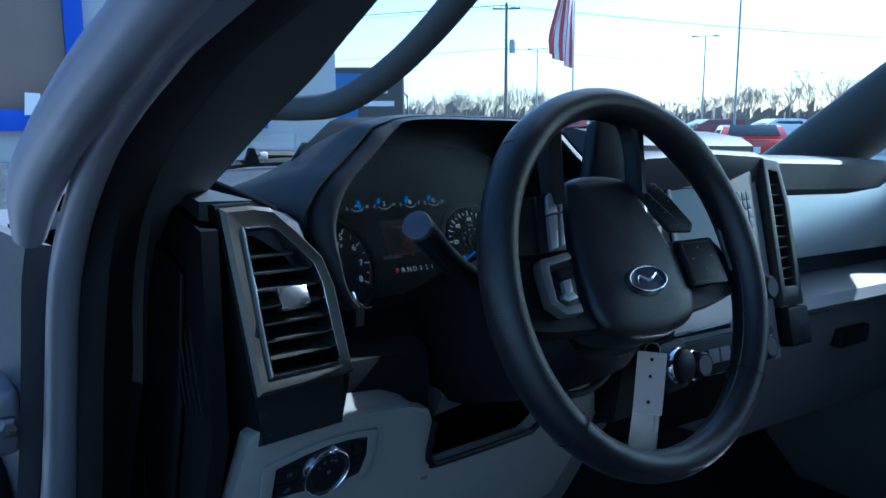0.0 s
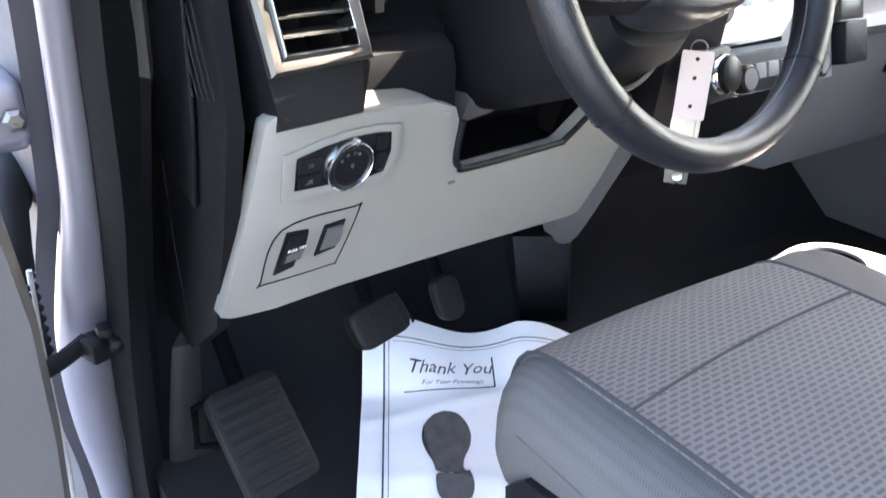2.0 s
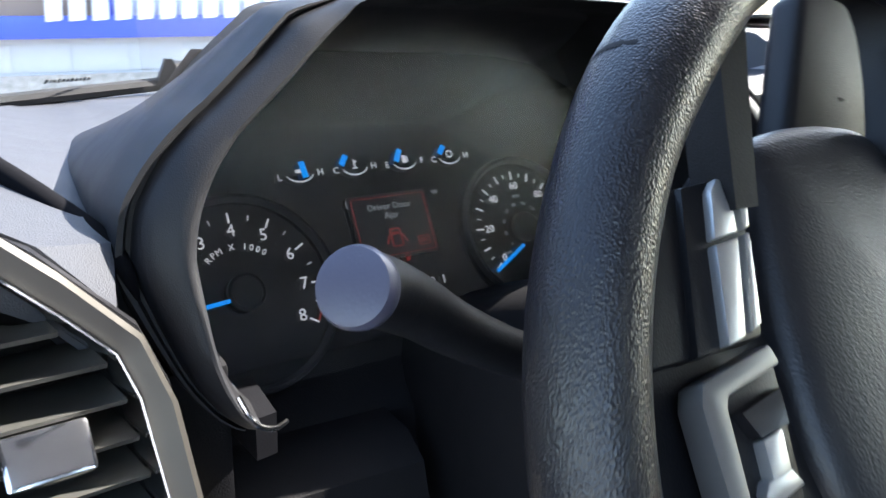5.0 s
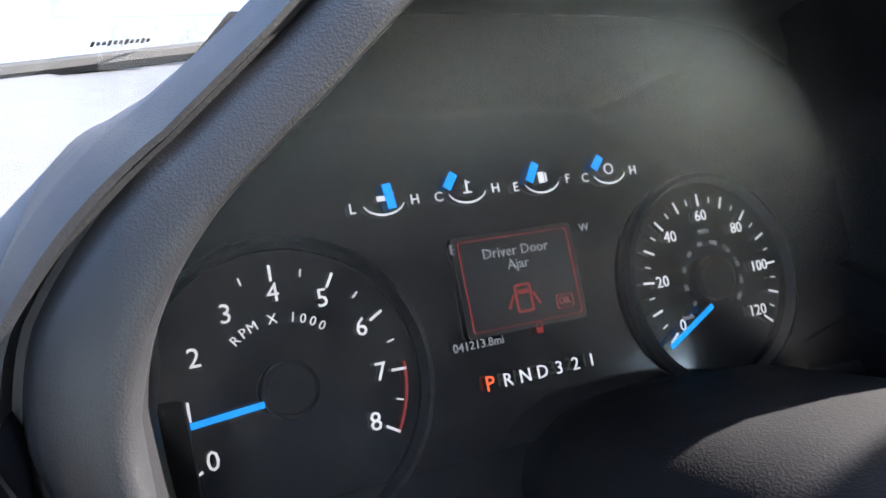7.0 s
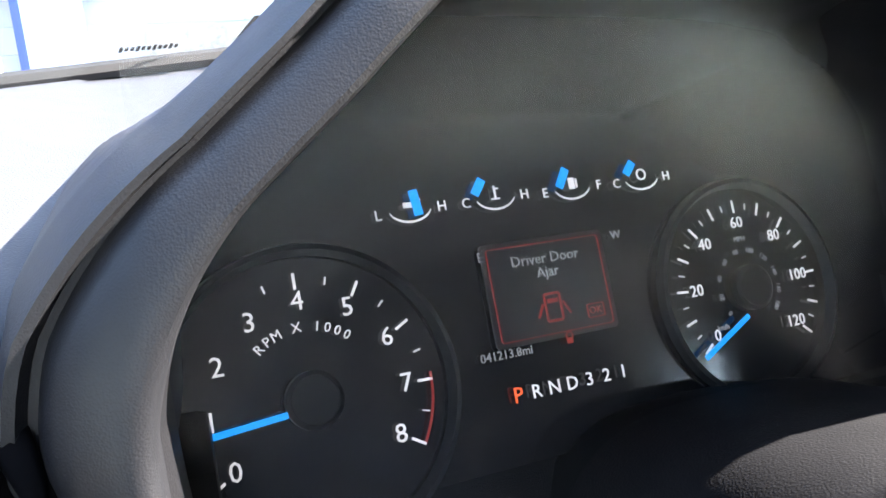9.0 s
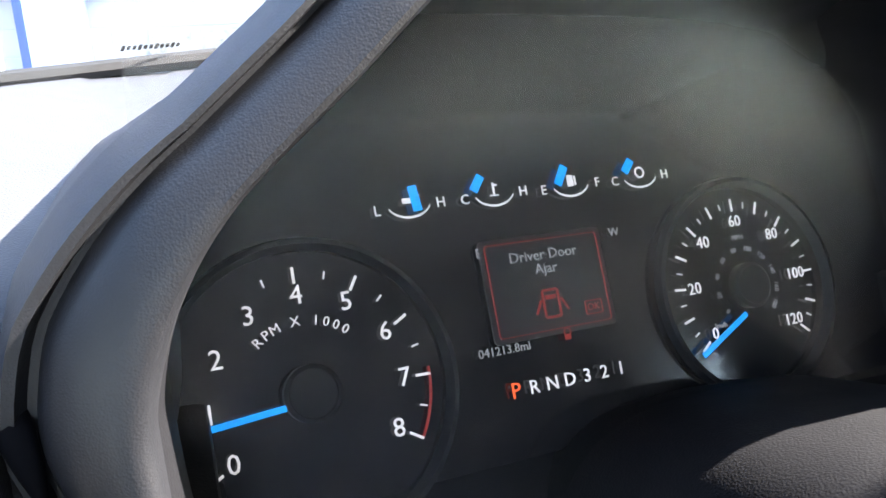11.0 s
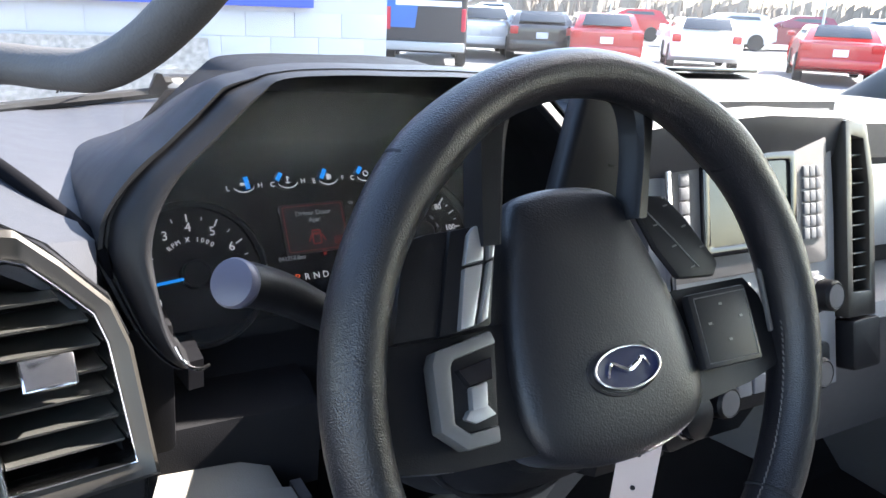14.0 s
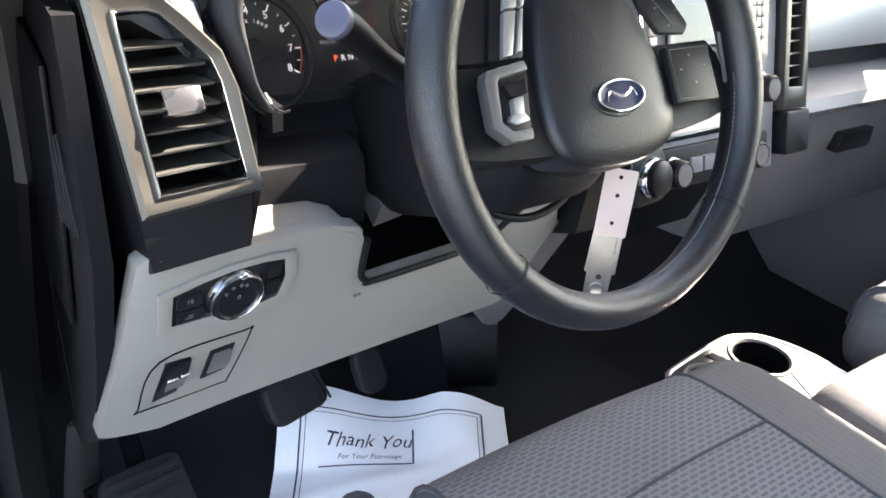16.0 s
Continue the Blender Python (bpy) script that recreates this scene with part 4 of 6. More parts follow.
part("symbol", join(rbox(0.007, 0.0012, 0.0003, 0, _h @ T((-0.0345, -0.0110, 0.0047))), rbox(0.004, 0.0012, 0.0003, 0, _h @ T((-0.0335, -0.0085, 0.0047)))), DKGREY, hs, smooth=False)
part("symbol", join(*[ring_plate(ellipse(0.0016, 0.0016, 10), ellipse(0.0010, 0.0010, 10), 0.0003, _hk @ pose(0, 0, 0, 0, 0, a) @ T((0.0, 0.0135, 0.0119))) for a in (52, 22, -8, -30)], ring_plate(ellipse(0.0016, 0.0022, 12), ellipse(0.0009, 0.0014, 12), 0.0003, _hk @ T((0.001, 0.001, 0.0119)))), DKGREY, hs, "grey switch symbols", smooth=False)

pb = thing("switch_panel", "recessed grey panel with parking brake pull and dimmer switch", "switch panel")
_s = on_knee(0.321, 1.1035)


_go = curve_pts([(x, y, 0) for x, y in ((-0.0335, 0.0300), (0.040, 0.0325), (0.0475, 0.0285), (0.0345, -0.0315), (0.026, -0.0360), (-0.044, -0.0325), (-0.0475, -0.0275))], 5, True)
part("outline_groove", tube([_s @ Vector((p.x, p.y, 0.0)) for p in _go], 0.0007, 8, True), GAP, pb, "dark groove round the panel")
part("pull_recess", prism([(-0.036, -0.0225), (-0.016, -0.0195), (-0.007, 0.0225), (-0.0285, 0.0255)], 0.0016, 0, _s), SATIN, pb, "dark recess")
part("brake_pull", bevel(loft([[_s @ Vector((x + 0.22 * y, y, h)) for x in (-0.0300, -0.0120)] + [_s @ Vector((x + 0.22 * y, y, 0.0)) for x in (-0.0120, -0.0300)] for y, h in ((-0.0085, 0.0035), (-0.006, 0.0060), (0.008, 0.0060), (0.0225, 0.003))]), 0.001), SATIN, pb, "dark parking brake pull")
part("pull_plate", prism([(-0.0295, -0.0060), (-0.0135, -0.0045), (-0.0112, 0.0045), (-0.0282, 0.0035)], 0.0008, 0, _s @ T((0, 0, 0.0056))), BRKT, pb, "pale lower face of the pull")
part("writing", words("PULL ON", 0.0046, _s @ T((-0.0190, 0.0080, 0.0066)) @ pose(0, 0, 0, 0, 0, 3)), WHITE_MARK, pb, smooth=False)
part("dimmer_recess", prism([(0.0055, -0.0150), (0.0275, -0.0125), (0.0330, 0.0205), (0.0110, 0.0205)], 0.0016, 0, _s), SATIN, pb, "dark recess")
part("dimmer_rocker", bevel(loft([[_s @ Vector((x + 0.16 * y, y, h)) for x in (0.0115, 0.0265)] + [_s @ Vector((x + 0.16 * y, y, 0.0)) for x in (0.0265, 0.0115)] for y, h in ((-0.0085, 0.003), (0.000, 0.0068), (0.010, 0.0068), (0.0165, 0.004))]), 0.001), BRKT, pb, "pale grey rocker switch")

# ---- steering wheel ----
WC = axes((0.604, 0.486, 1.358), (1, 0.035, 0), (0, 0.372, 0.928))     # x right, y up in the wheel's plane, z to the driver
wheel = thing("steering_wheel", "black leather steering wheel with silver spoke accents", "steering wheel")
R, N_RIM = 0.1665, 96
_rings = []
for k in range(N_RIM):
    a = 2 * math.pi * k / N_RIM
    deg = math.degrees(a) % 360
    fat = 1 + 0.12 * sum(math.exp(-((deg - c + 180) % 360 - 180) ** 2 / 130) for c in (48, 132)) + 0.05 * math.cos(2 * a)
    c = Vector((R * math.cos(a), R * math.sin(a), 0))
    rr = Vector((math.cos(a), math.sin(a), 0))
    _rings.append([WC @ (c + 0.0158 * fat * (math.cos(b) * rr * 0.94 + math.sin(b) * Vector((0, 0, 1.12)))) for b in np.linspace(0, 2 * math.pi, 20, endpoint=False)])
part("rim", loft(_rings, wrap=True), LEATHER, wheel, "grained black leather rim")
for deg in (136, 44, 222, -42):
    a = radians(deg)
    _q = WC @ T((R * math.cos(a), R * math.sin(a), 0)) @ axes((0, 0, 0), (math.cos(a), math.sin(a), 0), (0, 0, 1))
    part("seam", loft([[_q @ Vector((q * 0.0160 * 1.03 * math.cos(b), q * 0.0178 * 1.03 * math.sin(b), h)) for b in np.linspace(0, 2 * math.pi, 24, endpoint=False)] for q, h in ((1.0, -0.0012), (1.012, 0.0), (1.0, 0.0012))], caps=False), RUBBER, wheel)
_st = bmesh.new()
for k in range(60):
    a = radians(-92 + k * 1.55)
    _st = join(_st, rbox(0.0008, 0.0040, 0.0008, 0, WC @ T(((R - 0.0153) * math.cos(a), (R - 0.0153) * math.sin(a), 0.003)) @ pose(0, 0, 0, 0, 0, math.degrees(a) + 28)))
part("stitching", _st, DKGREY, wheel, "grey thread stitching", smooth=False, kind="stuff")

# airbag cover: a domed shield that leans back at its top
HP = WC @ T((0, 0, -0.0085)) @ axes((0, 0, 0), (1, 0, 0), (0, 1, -0.23))
_half = [(0.0, 0.107), (0.020, 0.106), (0.037, 0.102), (0.044, 0.094), (0.050, 0.077), (0.060, 0.047), (0.0675, 0.018), (0.0705, -0.010), (0.0680, -0.030), (0.058, -0.045), (0.034, -0.054), (0.0, -0.0575)]
_hub = [(p.x, p.y) for p in curve_pts([(x, y, 0) for x, y in _half + [(-x, y) for x, y in _half[-2:0:-1]]], 4, True)]
part("hub", loft([[HP @ Vector((x * q, (y - 0.02) * q + 0.02, h)) for x, y in _hub] for q, h in ((0.93, -0.040), (0.985, -0.028), (1.0, -0.014), (1.0, -0.003), (0.990, 0.002), (0.965, 0.0055), (0.92, 0.0080), (0.82, 0.0105), (0.6, 0.0130), (0.3, 0.0145), (0.1, 0.015))]), HUBM, wheel, "grained black airbag cover")
EM = HP @ T((0.001, -0.0065, 0.0140))
part("emblem_dish", lathe([(0.030, -0.0010), (0.0292, 0.0006), (0.0272, 0.0008), (0.0262, -0.0006)], 48, EM @ Matrix.Diagonal((1, 0.53, 1, 1))), HUBM, wheel)
emb = part("emblem", loft([[EM @ Vector((x * q, y * q, h)) for x, y in ellipse(0.0254, 0.0120, 40)] for q, h in ((1.0, -0.004), (1.0, 0.0012), (0.93, 0.0020), (0.89, 0.0016), (0.5, 0.0020), (0.1, 0.0021))]), mat("dark blue enamel", (0.006, 0.010, 0.042), 0.4, vary=0.05, spec=0.3), wheel, "dark blue oval emblem")
part("emblem_ring", ring_plate(ellipse(0.0258, 0.0124, 48), ellipse(0.0242, 0.0110, 48), 0.0030, EM, 0.0006), CHROME, emb, "chrome oval ring")
part("emblem_mark", tube([EM @ (Vector(p) + Vector((0, 0, 0.0022))) for p in curve_pts([(-0.0165, -0.0035, 0), (-0.012, 0.0035, 0), (-0.006, 0.001, 0), (0.0, -0.0015, 0), (0.007, 0.001, 0), (0.0125, 0.0038, 0), (0.0165, -0.002, 0)], 6)], [0.0006 + 0.0011 * math.sin(math.pi * k / 36) for k in range(37)], 6), CHROME, emb, "bright plain wave shape")
part("hub_mark", rbox(0.016, 0.0034, 0.0016, 0.0004, HP @ T((0.0090, 0.053, 0.0120))), BLACK, wheel)
part("hub_mark", rbox(0.0075, 0.0055, 0.0016, 0.0008, HP @ T((0.0040, 0.066, 0.0112))), BLACK, wheel)

# spokes, the raised legs to the top of the rim, and the padded lining of the rim between them
CT = WC @ T((0, 0, 0.006)) @ axes((0, 0, 0), (1, 0, 0), (0, 1, -0.26)) @ T((0.005, 0.001, 0))
for sx in (-1, 1):
    _sp = [(sx * 0.060, 0.036), (sx * 0.110, 0.036), (sx * 0.142, 0.036), (sx * 0.152, 0.022), (sx * 0.157, -0.016), (sx * 0.146, -0.026), (sx * 0.115, -0.032), (sx * 0.060, -0.036)]
    part("spoke", bevel(loft([[WC @ T((0, 0, 0.006)) @ axes((0, 0, 0), (1, 0, 0), (0, 1, -0.26)) @ Vector((x, y, h)) for x, y in _sp] for h in (-0.036, -0.014)]), 0.006), SATIN, wheel, "black spoke")
_v = [(-0.075, 0.075), (-0.069, 0.125), (-0.065, 0.145), (-0.050, 0.166), (0.0, 0.174), (0.050, 0.166), (0.066, 0.150), (0.060, 0.120), (0.050, 0.080)]
_u = [(-0.062, 0.075), (-0.053, 0.120), (-0.046, 0.143), (-0.034, 0.1545), (0.002, 0.160), (0.040, 0.1575), (0.051, 0.149), (0.0505, 0.122), (0.039, 0.080)]
_uu, _vv = [[(p.x, p.y) for p in curve_pts([(x, y, 0) for x, y in q], 5)] for q in (_u, _v)]
part("upper_loop", bevel(loft([[WC @ Vector((*a, -0.028)), WC @ Vector((*a, -0.012)), WC @ Vector((a[0] * 0.75 + b[0] * 0.25, a[1] * 0.75 + b[1] * 0.25, -0.0085)), WC @ Vector((*b, -0.010)), WC @ Vector((*b, -0.028))] for a, b in zip(_uu, _vv)]), 0.0), SATIN, wheel, "black loop from hub to rim top")

# left control cluster: black pads, four silver keys and a grey bracket with toggles
part("button_pod", prism([(-0.142, 0.034), (-0.084, 0.033), (-0.063, 0.091), (-0.108, 0.089), (-0.122, 0.086)], 0.020, 0.003, CT @ T((0, 0, -0.026))), SATIN, wheel, "black button pod")
part("button_pod", prism([(-0.117, 0.033), (-0.084, 0.034), (-0.062, 0.0905), (-0.094, 0.0885)], 0.018, 0.002, CT @ T((0, 0, -0.021))), SATIN, wheel, "black button carrier")
for _q in ([(-0.1060, 0.0340), (-0.0968, 0.0352), (-0.0812, 0.0670), (-0.0935, 0.0660)], [(-0.0928, 0.0678), (-0.0804, 0.0688), (-0.0742, 0.0875), (-0.0800, 0.0885), (-0.0852, 0.0845)],
           [(-0.0930, 0.0360), (-0.0872, 0.0378), (-0.0742, 0.0682), (-0.0778, 0.0672)], [(-0.0770, 0.0690), (-0.0733, 0.0698), (-0.0640, 0.0885), (-0.0708, 0.0885)]):
    part("button", prism(_q, 0.009, 0.0012, CT @ T((0, 0, -0.008))), SILVER, wheel, "silver key")
_bo = [(-0.088, 0.0312), (-0.1235, 0.0262), (-0.1270, 0.0200), (-0.1312, -0.0125), (-0.1190, -0.0240), (-0.0990, -0.0242)]
_bi = [(-0.0975, -0.0160), (-0.1150, -0.0168), (-0.1222, -0.0100), (-0.1168, 0.0170), (-0.1145, 0.0202), (-0.0865, 0.0242)]
part("bracket", prism(_bo + _bi, 0.011, 0.0016, CT @ T((0, 0, -0.010))), BRKT, wheel, "mid grey bracket trim")
part("toggle_pad", prism([(-0.085, 0.0245), (-0.117, 0.0200), (-0.1225, -0.0105), (-0.115, -0.0172), (-0.096, -0.0165)], 0.008, 0.001, CT @ T((0, 0, -0.011))), SATIN, wheel, "black toggle pad")
part("toggle", bevel(loft([[CT @ Vector((x, y, h)) for x, y in ((-0.1135, y0), (-0.0930, y0 + 0.003), (-0.0955, y0 - 0.0075), (-0.1095, y0 - 0.0085))] for y0, h in ((0.0150, -0.004), (0.0145, 0.0020))]), 0.0008), PIANO, wheel, "black upper key")
part("toggle", prism([(-0.1085, 0.0052), (-0.0982, 0.0064), (-0.1016, -0.0060), (-0.1110, -0.0062)], 0.006, 0.0012, CT @ T((0, 0, -0.0045))), SILVER, wheel, "silver rocker")
part("toggle", prism([(-0.1128, -0.0054), (-0.1015, -0.0042), (-0.0970, -0.0100), (-0.1100, -0.0122), (-0.1160, -0.0090)], 0.006, 0.0010, CT @ T((0, 0, -0.0040)) @ pose(0, 0, 0, 8)), SILVER, wheel, "silver lower key")
# right control cluster
_br = CT @ T((0.0, 0.0, -0.006))
part("button_pod", prism([(0.040, 0.098), (0.072, 0.0955), (0.085, 0.078), (0.1015, 0.046), (0.094, 0.038), (0.062, 0.040), (0.050, 0.062)], 0.006, 0.003, _br), SATIN, wheel, "black button pod")
part("divider", tube([_br @ Vector(p) for p in ((0.051, 0.085, 0.0064), (0.066, 0.066, 0.0064), (0.081, 0.045, 0.0064))], 0.0005, 6), BRKT, wheel)
for j in range(3):
    for dx, dy in ((-0.0035, -0.009), (0.0105, 0.003)):
        x, y = 0.0585 + 0.0105 * j + dx, 0.0850 - 0.0150 * j + dy
        part("mark", rbox(0.0042, 0.0011, 0.0003, 0, _br @ T((x, y, 0.0062)) @ pose(0, 0, 0, 0, 0, 10)), BRKT, wheel)
part("toggle_pad", prism([(0.062, 0.029), (0.118, 0.029), (0.112, -0.020), (0.058, -0.018)], 0.007, 0.0025, _br), SATIN, wheel, "black toggle pad")
part("toggle_rim", tube([_br @ Vector((x, y, 0.0068)) for x, y in ((0.066, 0.0255), (0.1145, 0.0255), (0.1085, -0.0165), (0.0625, -0.0150))], 0.0005, 6, True), DKGREY, wheel)
for x, y in ((0.088, 0.0195), (0.0735, 0.0085), (0.1035, 0.0095), (0.0875, -0.0035)):
    part("mark", rbox(0.0030, 0.0016, 0.0005, 0, _br @ T((x, y, 0.0071))), BRKT, wheel)
# highlight along the right spoke's bevel, made as a paler strip
part("accent", prism([(0.1450, 0.037), (0.1478, 0.035), (0.1528, -0.006), (0.1495, -0.007)], 0.003, 0.001, WC @ T((-0.002, 0, -0.006))), BRKT, wheel, "thin grey strip drawing the spoke bevel's highlight")

# column, stalk, shifter
col = thing("steering_column", "black plastic steering column shroud", "steering column")
_rg = []
for d, w, h, dy in ((0.050, 0.058, 0.056, -0.012), (0.075, 0.070, 0.070, -0.015), (0.14, 0.080, 0.078, -0.020), (0.24, 0.080, 0.077, -0.020), (0.34, 0.066, 0.06, -0.02)):
    _rg.append([WC @ Vector((w * math.copysign(abs(math.cos(a)) ** 0.6, math.cos(a)), dy + h * math.copysign(abs(math.sin(a)) ** 0.6, math.sin(a)), -d)) for a in np.linspace(0, 2 * math.pi, 28, endpoint=False)])
part("shroud", loft(_rg), BLACK, col, "grained black shroud")
part("collar", tube([WC @ Vector((0.086 * math.cos(a), -0.015 + 0.084 * math.sin(a), -0.105)) for a in np.linspace(0, 2 * math.pi, 40, endpoint=False)], 0.004, 8, True), SATIN, col)

stalk = thing("turn_signal_stalk", "black turn signal stalk with round flat end", "stalk")
_e = Vector((0.4030, 0.552, 1.4065))
_sp = [(0.535, 0.60, 1.33), (0.50, 0.602, 1.345), (0.465, 0.592, 1.366), (0.440, 0.580, 1.384), (0.418, 0.5635, 1.3985), tuple(_e)]
part("arm", tube(curve_pts(_sp, 5), [0.0100 + 0.0018 * min(k / 17, 1) for k in range(26)], 18), SATIN, stalk)
_ed = (Vector(_sp[5]) - Vector(_sp[3])).normalized()
_sx, _sy = frame_of(_ed)
part("end_cap", lathe([(0.0112, -0.006), (0.0124, -0.004), (0.0128, 0.001), (0.0118, 0.0032), (0.009, 0.0038), (0.0, 0.004)], 36, axes(_e, _sx, _sy) @ Matrix.Diagonal((1, 1, 1, 1)) if _sx.cross(_sy).dot(_ed) > 0 else axes(_e, _sy, _sx)), mat("blue-grey satin plastic", (0.06, 0.06, 0.095), 0.4, grain=0.1), stalk, "blue-grey end cap")

shift = thing("gear_lever", "black column gear lever with a wide grip behind the wheel", "gear lever")
part("lever", tube(curve_pts([WC @ Vector(p) for p in ((0.03, 0.02, -0.085), (0.042, 0.06, -0.075), (0.052, 0.095, -0.062), (0.058, 0.12, -0.056))], 5), [0.015] * 16, 14), SATIN, shift)
part("grip", prism([(0.002, 0.084), (0.011, 0.106), (0.022, 0.128), (0.033, 0.150), (0.042, 0.168), (0.070, 0.172), (0.088, 0.160), (0.086, 0.120), (0.074, 0.084)], 0.018, 0.006, WC @ T((0, 0, -0.060)), 3), SATIN, shift, "smooth black grip")

# key with its card tag
key = thing("ignition_key", "steel key with a pale card tag hanging from the ignition", "key")
_kt = axes((0.7215, 0.560, 1.190), (0.66, -0.75, 0), (0.09, 0.02, 1))
part("card_tag", prism(rrect(0.0315, 0.070, 0.002), 0.0012, 0, _kt @ T((0.002, 0.0225, 0.003))), TAGM, key, "pale card tag with three holes")
for y in (0.0495, 0.0305, 0.0015):
    part("hole", lathe([(0.0021, 0), (0.0021, 0.0018), (0.0, 0.0018)], 14, _kt @ T((0.002, y, 0.003))), SATIN, key)
part("key_blade", prism([(-0.0135, 0.0), (0.0155, 0.0), (0.0155, -0.0545), (0.0125, -0.0545), (0.0115, -0.083), (-0.0125, -0.083), (-0.0130, -0.0560), (-0.0158, -0.0560)], 0.0022, 0.0004, _kt), STEEL, key, "flat steel key")
part("stamping", join(*[rbox(0.0011, 0.0042, 0.0002, 0, _kt @ T((0.0105, -0.014 - 0.0052 * k, 0.0023))) for k in range(4)]), DKGREY, key, "small stamped bars")
part("key_hole", lathe([(0.0029, 0), (0.0029, 0.0028), (0.0, 0.0028)], 14, _kt @ T((0, -0.0595, 0))), SATIN, key)
part("key_boss", lathe([(0.0078, 0), (0.0078, 0.0030), (0.0064, 0.0038), (0.0052, 0.0032), (0.0, 0.0032)], 24, _kt @ T((0, -0.0735, 0))), STEEL, key)
part("ring", tube([_kt @ Vector((0.002 + 0.008 * math.cos(a), 0.060 + 0.008 * math.sin(a), 0.003)) for a in np.linspace(0, 2 * math.pi, 20, endpoint=False)], 0.0008, 6, True), STEEL, key)

# ---- centre stack ----
def st_y(z):
    return 0.690 + (z - 1.255) * 0.29


stack = thing("center_stack", "grey centre stack with radio, display and climate controls", "center stack")
SM = axes((1.02, st_y(1.28), 1.28), (1, 0.0, 0), (0, 0.29, 1))          # its face: x right, y up
part("face_panel", bevel(loft([[SM @ Vector((x, y, h)) for x, y in ((-0.165, -0.14), (0.135, -0.14), (0.135, 0.06), (0.130, 0.182), (-0.16, 0.182))] for h in (-0.05, 0.0)]), 0.004), mat("mid grey satin plastic", (0.22, 0.22, 0.235), 0.45, grain=0.3), stack, "grey face panel")
part("radio_panel", prism(rrect(0.255, 0.145, 0.008, cx=-0.012, cy=0.080), 0.006, 0.002, SM), DKGREY, stack, "dark radio panel")
part("display_frame", ring_plate(rrect(0.150, 0.105, 0.006, cx=-0.02, cy=0.083), rrect(0.128, 0.085, 0.004, cx=-0.02, cy=0.083), 0.010, SM, 0.002), PIANO, stack, "gloss black display frame")
part("display", prism(rrect(0.128, 0.085, 0.004, cx=-0.02, cy=0.083), 0.007, 0, SM), PIANO, stack, "dark display glass")
GREYB = mat("grey button plastic", (0.16, 0.16, 0.17), 0.5)
for j in range(6):
    for x in (0.0745, 0.0855, 0.0965):
        part("button", rbox(0.0095, 0.0118, 0.003, 0.001, SM @ T((x, 0.042 + j * 0.0140, 0.0070))), GREYB, stack)
    part("button", rbox(0.0125, 0.0118, 0.003, 0.001, SM @ T((-0.118, 0.042 + j * 0.0140, 0.0070))), GREYB, stack)
part("chrome_strip", prism([(-0.140, -0.005), (-0.134, -0.005), (-0.138, 0.155), (-0.146, 0.155)], 0.009, 0.002, SM), CHROME, stack, "bright chrome side strip")
for x in (-0.060, 0.025):
    part("button", rbox(0.052, 0.016, 0.005, 0.004, SM @ T((x, 0.166, 0.002))), GREYB, stack)
    part("mark", rbox(0.010, 0.002, 0.0006, 0, SM @ T((x, 0.166, 0.0048))), WHITEPL, stack)
for x in (-0.03, 0.02, 0.060, 0.088):
    part("button", rbox(0.024, 0.011, 0.004, 0.002, SM @ T((x, -0.008, 0.003))), GREYB, stack)


def knob(x, y, r, m=SM):
    k = part("knob", lathe([(r * 1.05, 0), (r, 0.006), (r * 0.95, 0.022), (r * 0.8, 0.025), (r * 0.72, 0.024)], 32, m @ T((x, y, 0.002))), SATIN, stack, "black ribbed knob")
    part("ring", lathe([(r * 1.16, 0), (r * 1.18, 0.004), (r * 1.02, 0.0075)], 32, m @ T((x, y, 0.002))), CHROME, k, "chrome ring")
    part("cap", lathe([(r * 0.72, 0.0), (r * 0.72, 0.0248), (0.0, 0.0252)], 32, m @ T((x, y, 0.002))), DKGREY, k, "dark grey cap")


knob(0.098, -0.030, 0.0185)
knob(-0.125, -0.030, 0.0185)
part("climate_panel", prism(rrect(0.235, 0.052, 0.008, cx=-0.005, cy=-0.112), 0.008, 0.002, SM), SATIN, stack, "dark climate control panel")
knob(0.075, -0.115, 0.0185)
knob(-0.082, -0.118, 0.0185)
for i in range(4):
    part("button", rbox(0.022, 0.020, 0.006, 0.002, SM @ T((-0.042 + 0.026 * i, -0.112, 0.010))), GREYB, stack)
part("slot", rbox(0.13, 0.008, 0.006, 0.002, SM @ T((-0.05, -0.075, 0.002))), PIANO, stack)
part("hood_top", bevel(loft([[(x, y, z) for y, z in ((0.750, 1.440), (0.752, 1.462), (0.775, 1.474), (0.84, 1.480), (0.98, 1.462), (0.98, 1.44))] for x in (0.86, 0.90, 1.14, 1.165)]), 0.004), DASH, stack, "dark grey stack hood")
part("tray", prism(rrect(0.20, 0.10, 0.01), 0.004, 0.001, axes((1.0, 0.86, 1.480), (1, 0, 0), (0, 1, -0.10))), PIANO, stack, "black tray recess on top")
# four wheel drive knob left of the stack
fw = thing("drive_mode_knob", "black round drive mode knob with chrome ring", "knob")
_f = axes((0.842, 0.622, 1.194), (1, 0.12, 0), (0, 0.29, 1))
part("plate", prism(rrect(0.062, 0.062, 0.012), 0.02, 0.004, _f @ T((0, 0, -0.014))), SATIN, fw)
part("ring", lathe([(0.0235, 0.0), (0.0235, 0.008), (0.0215, 0.0115), (0.020, 0.010)], 32, _f @ T((0, 0, 0.004))), CHROME, fw, "chrome ring")
part("dial", lathe([(0.020, 0.0), (0.020, 0.018), (0.015, 0.021), (0.0, 0.021)], 32, _f @ T((0, 0, 0.004))), SATIN, fw, "black dial")
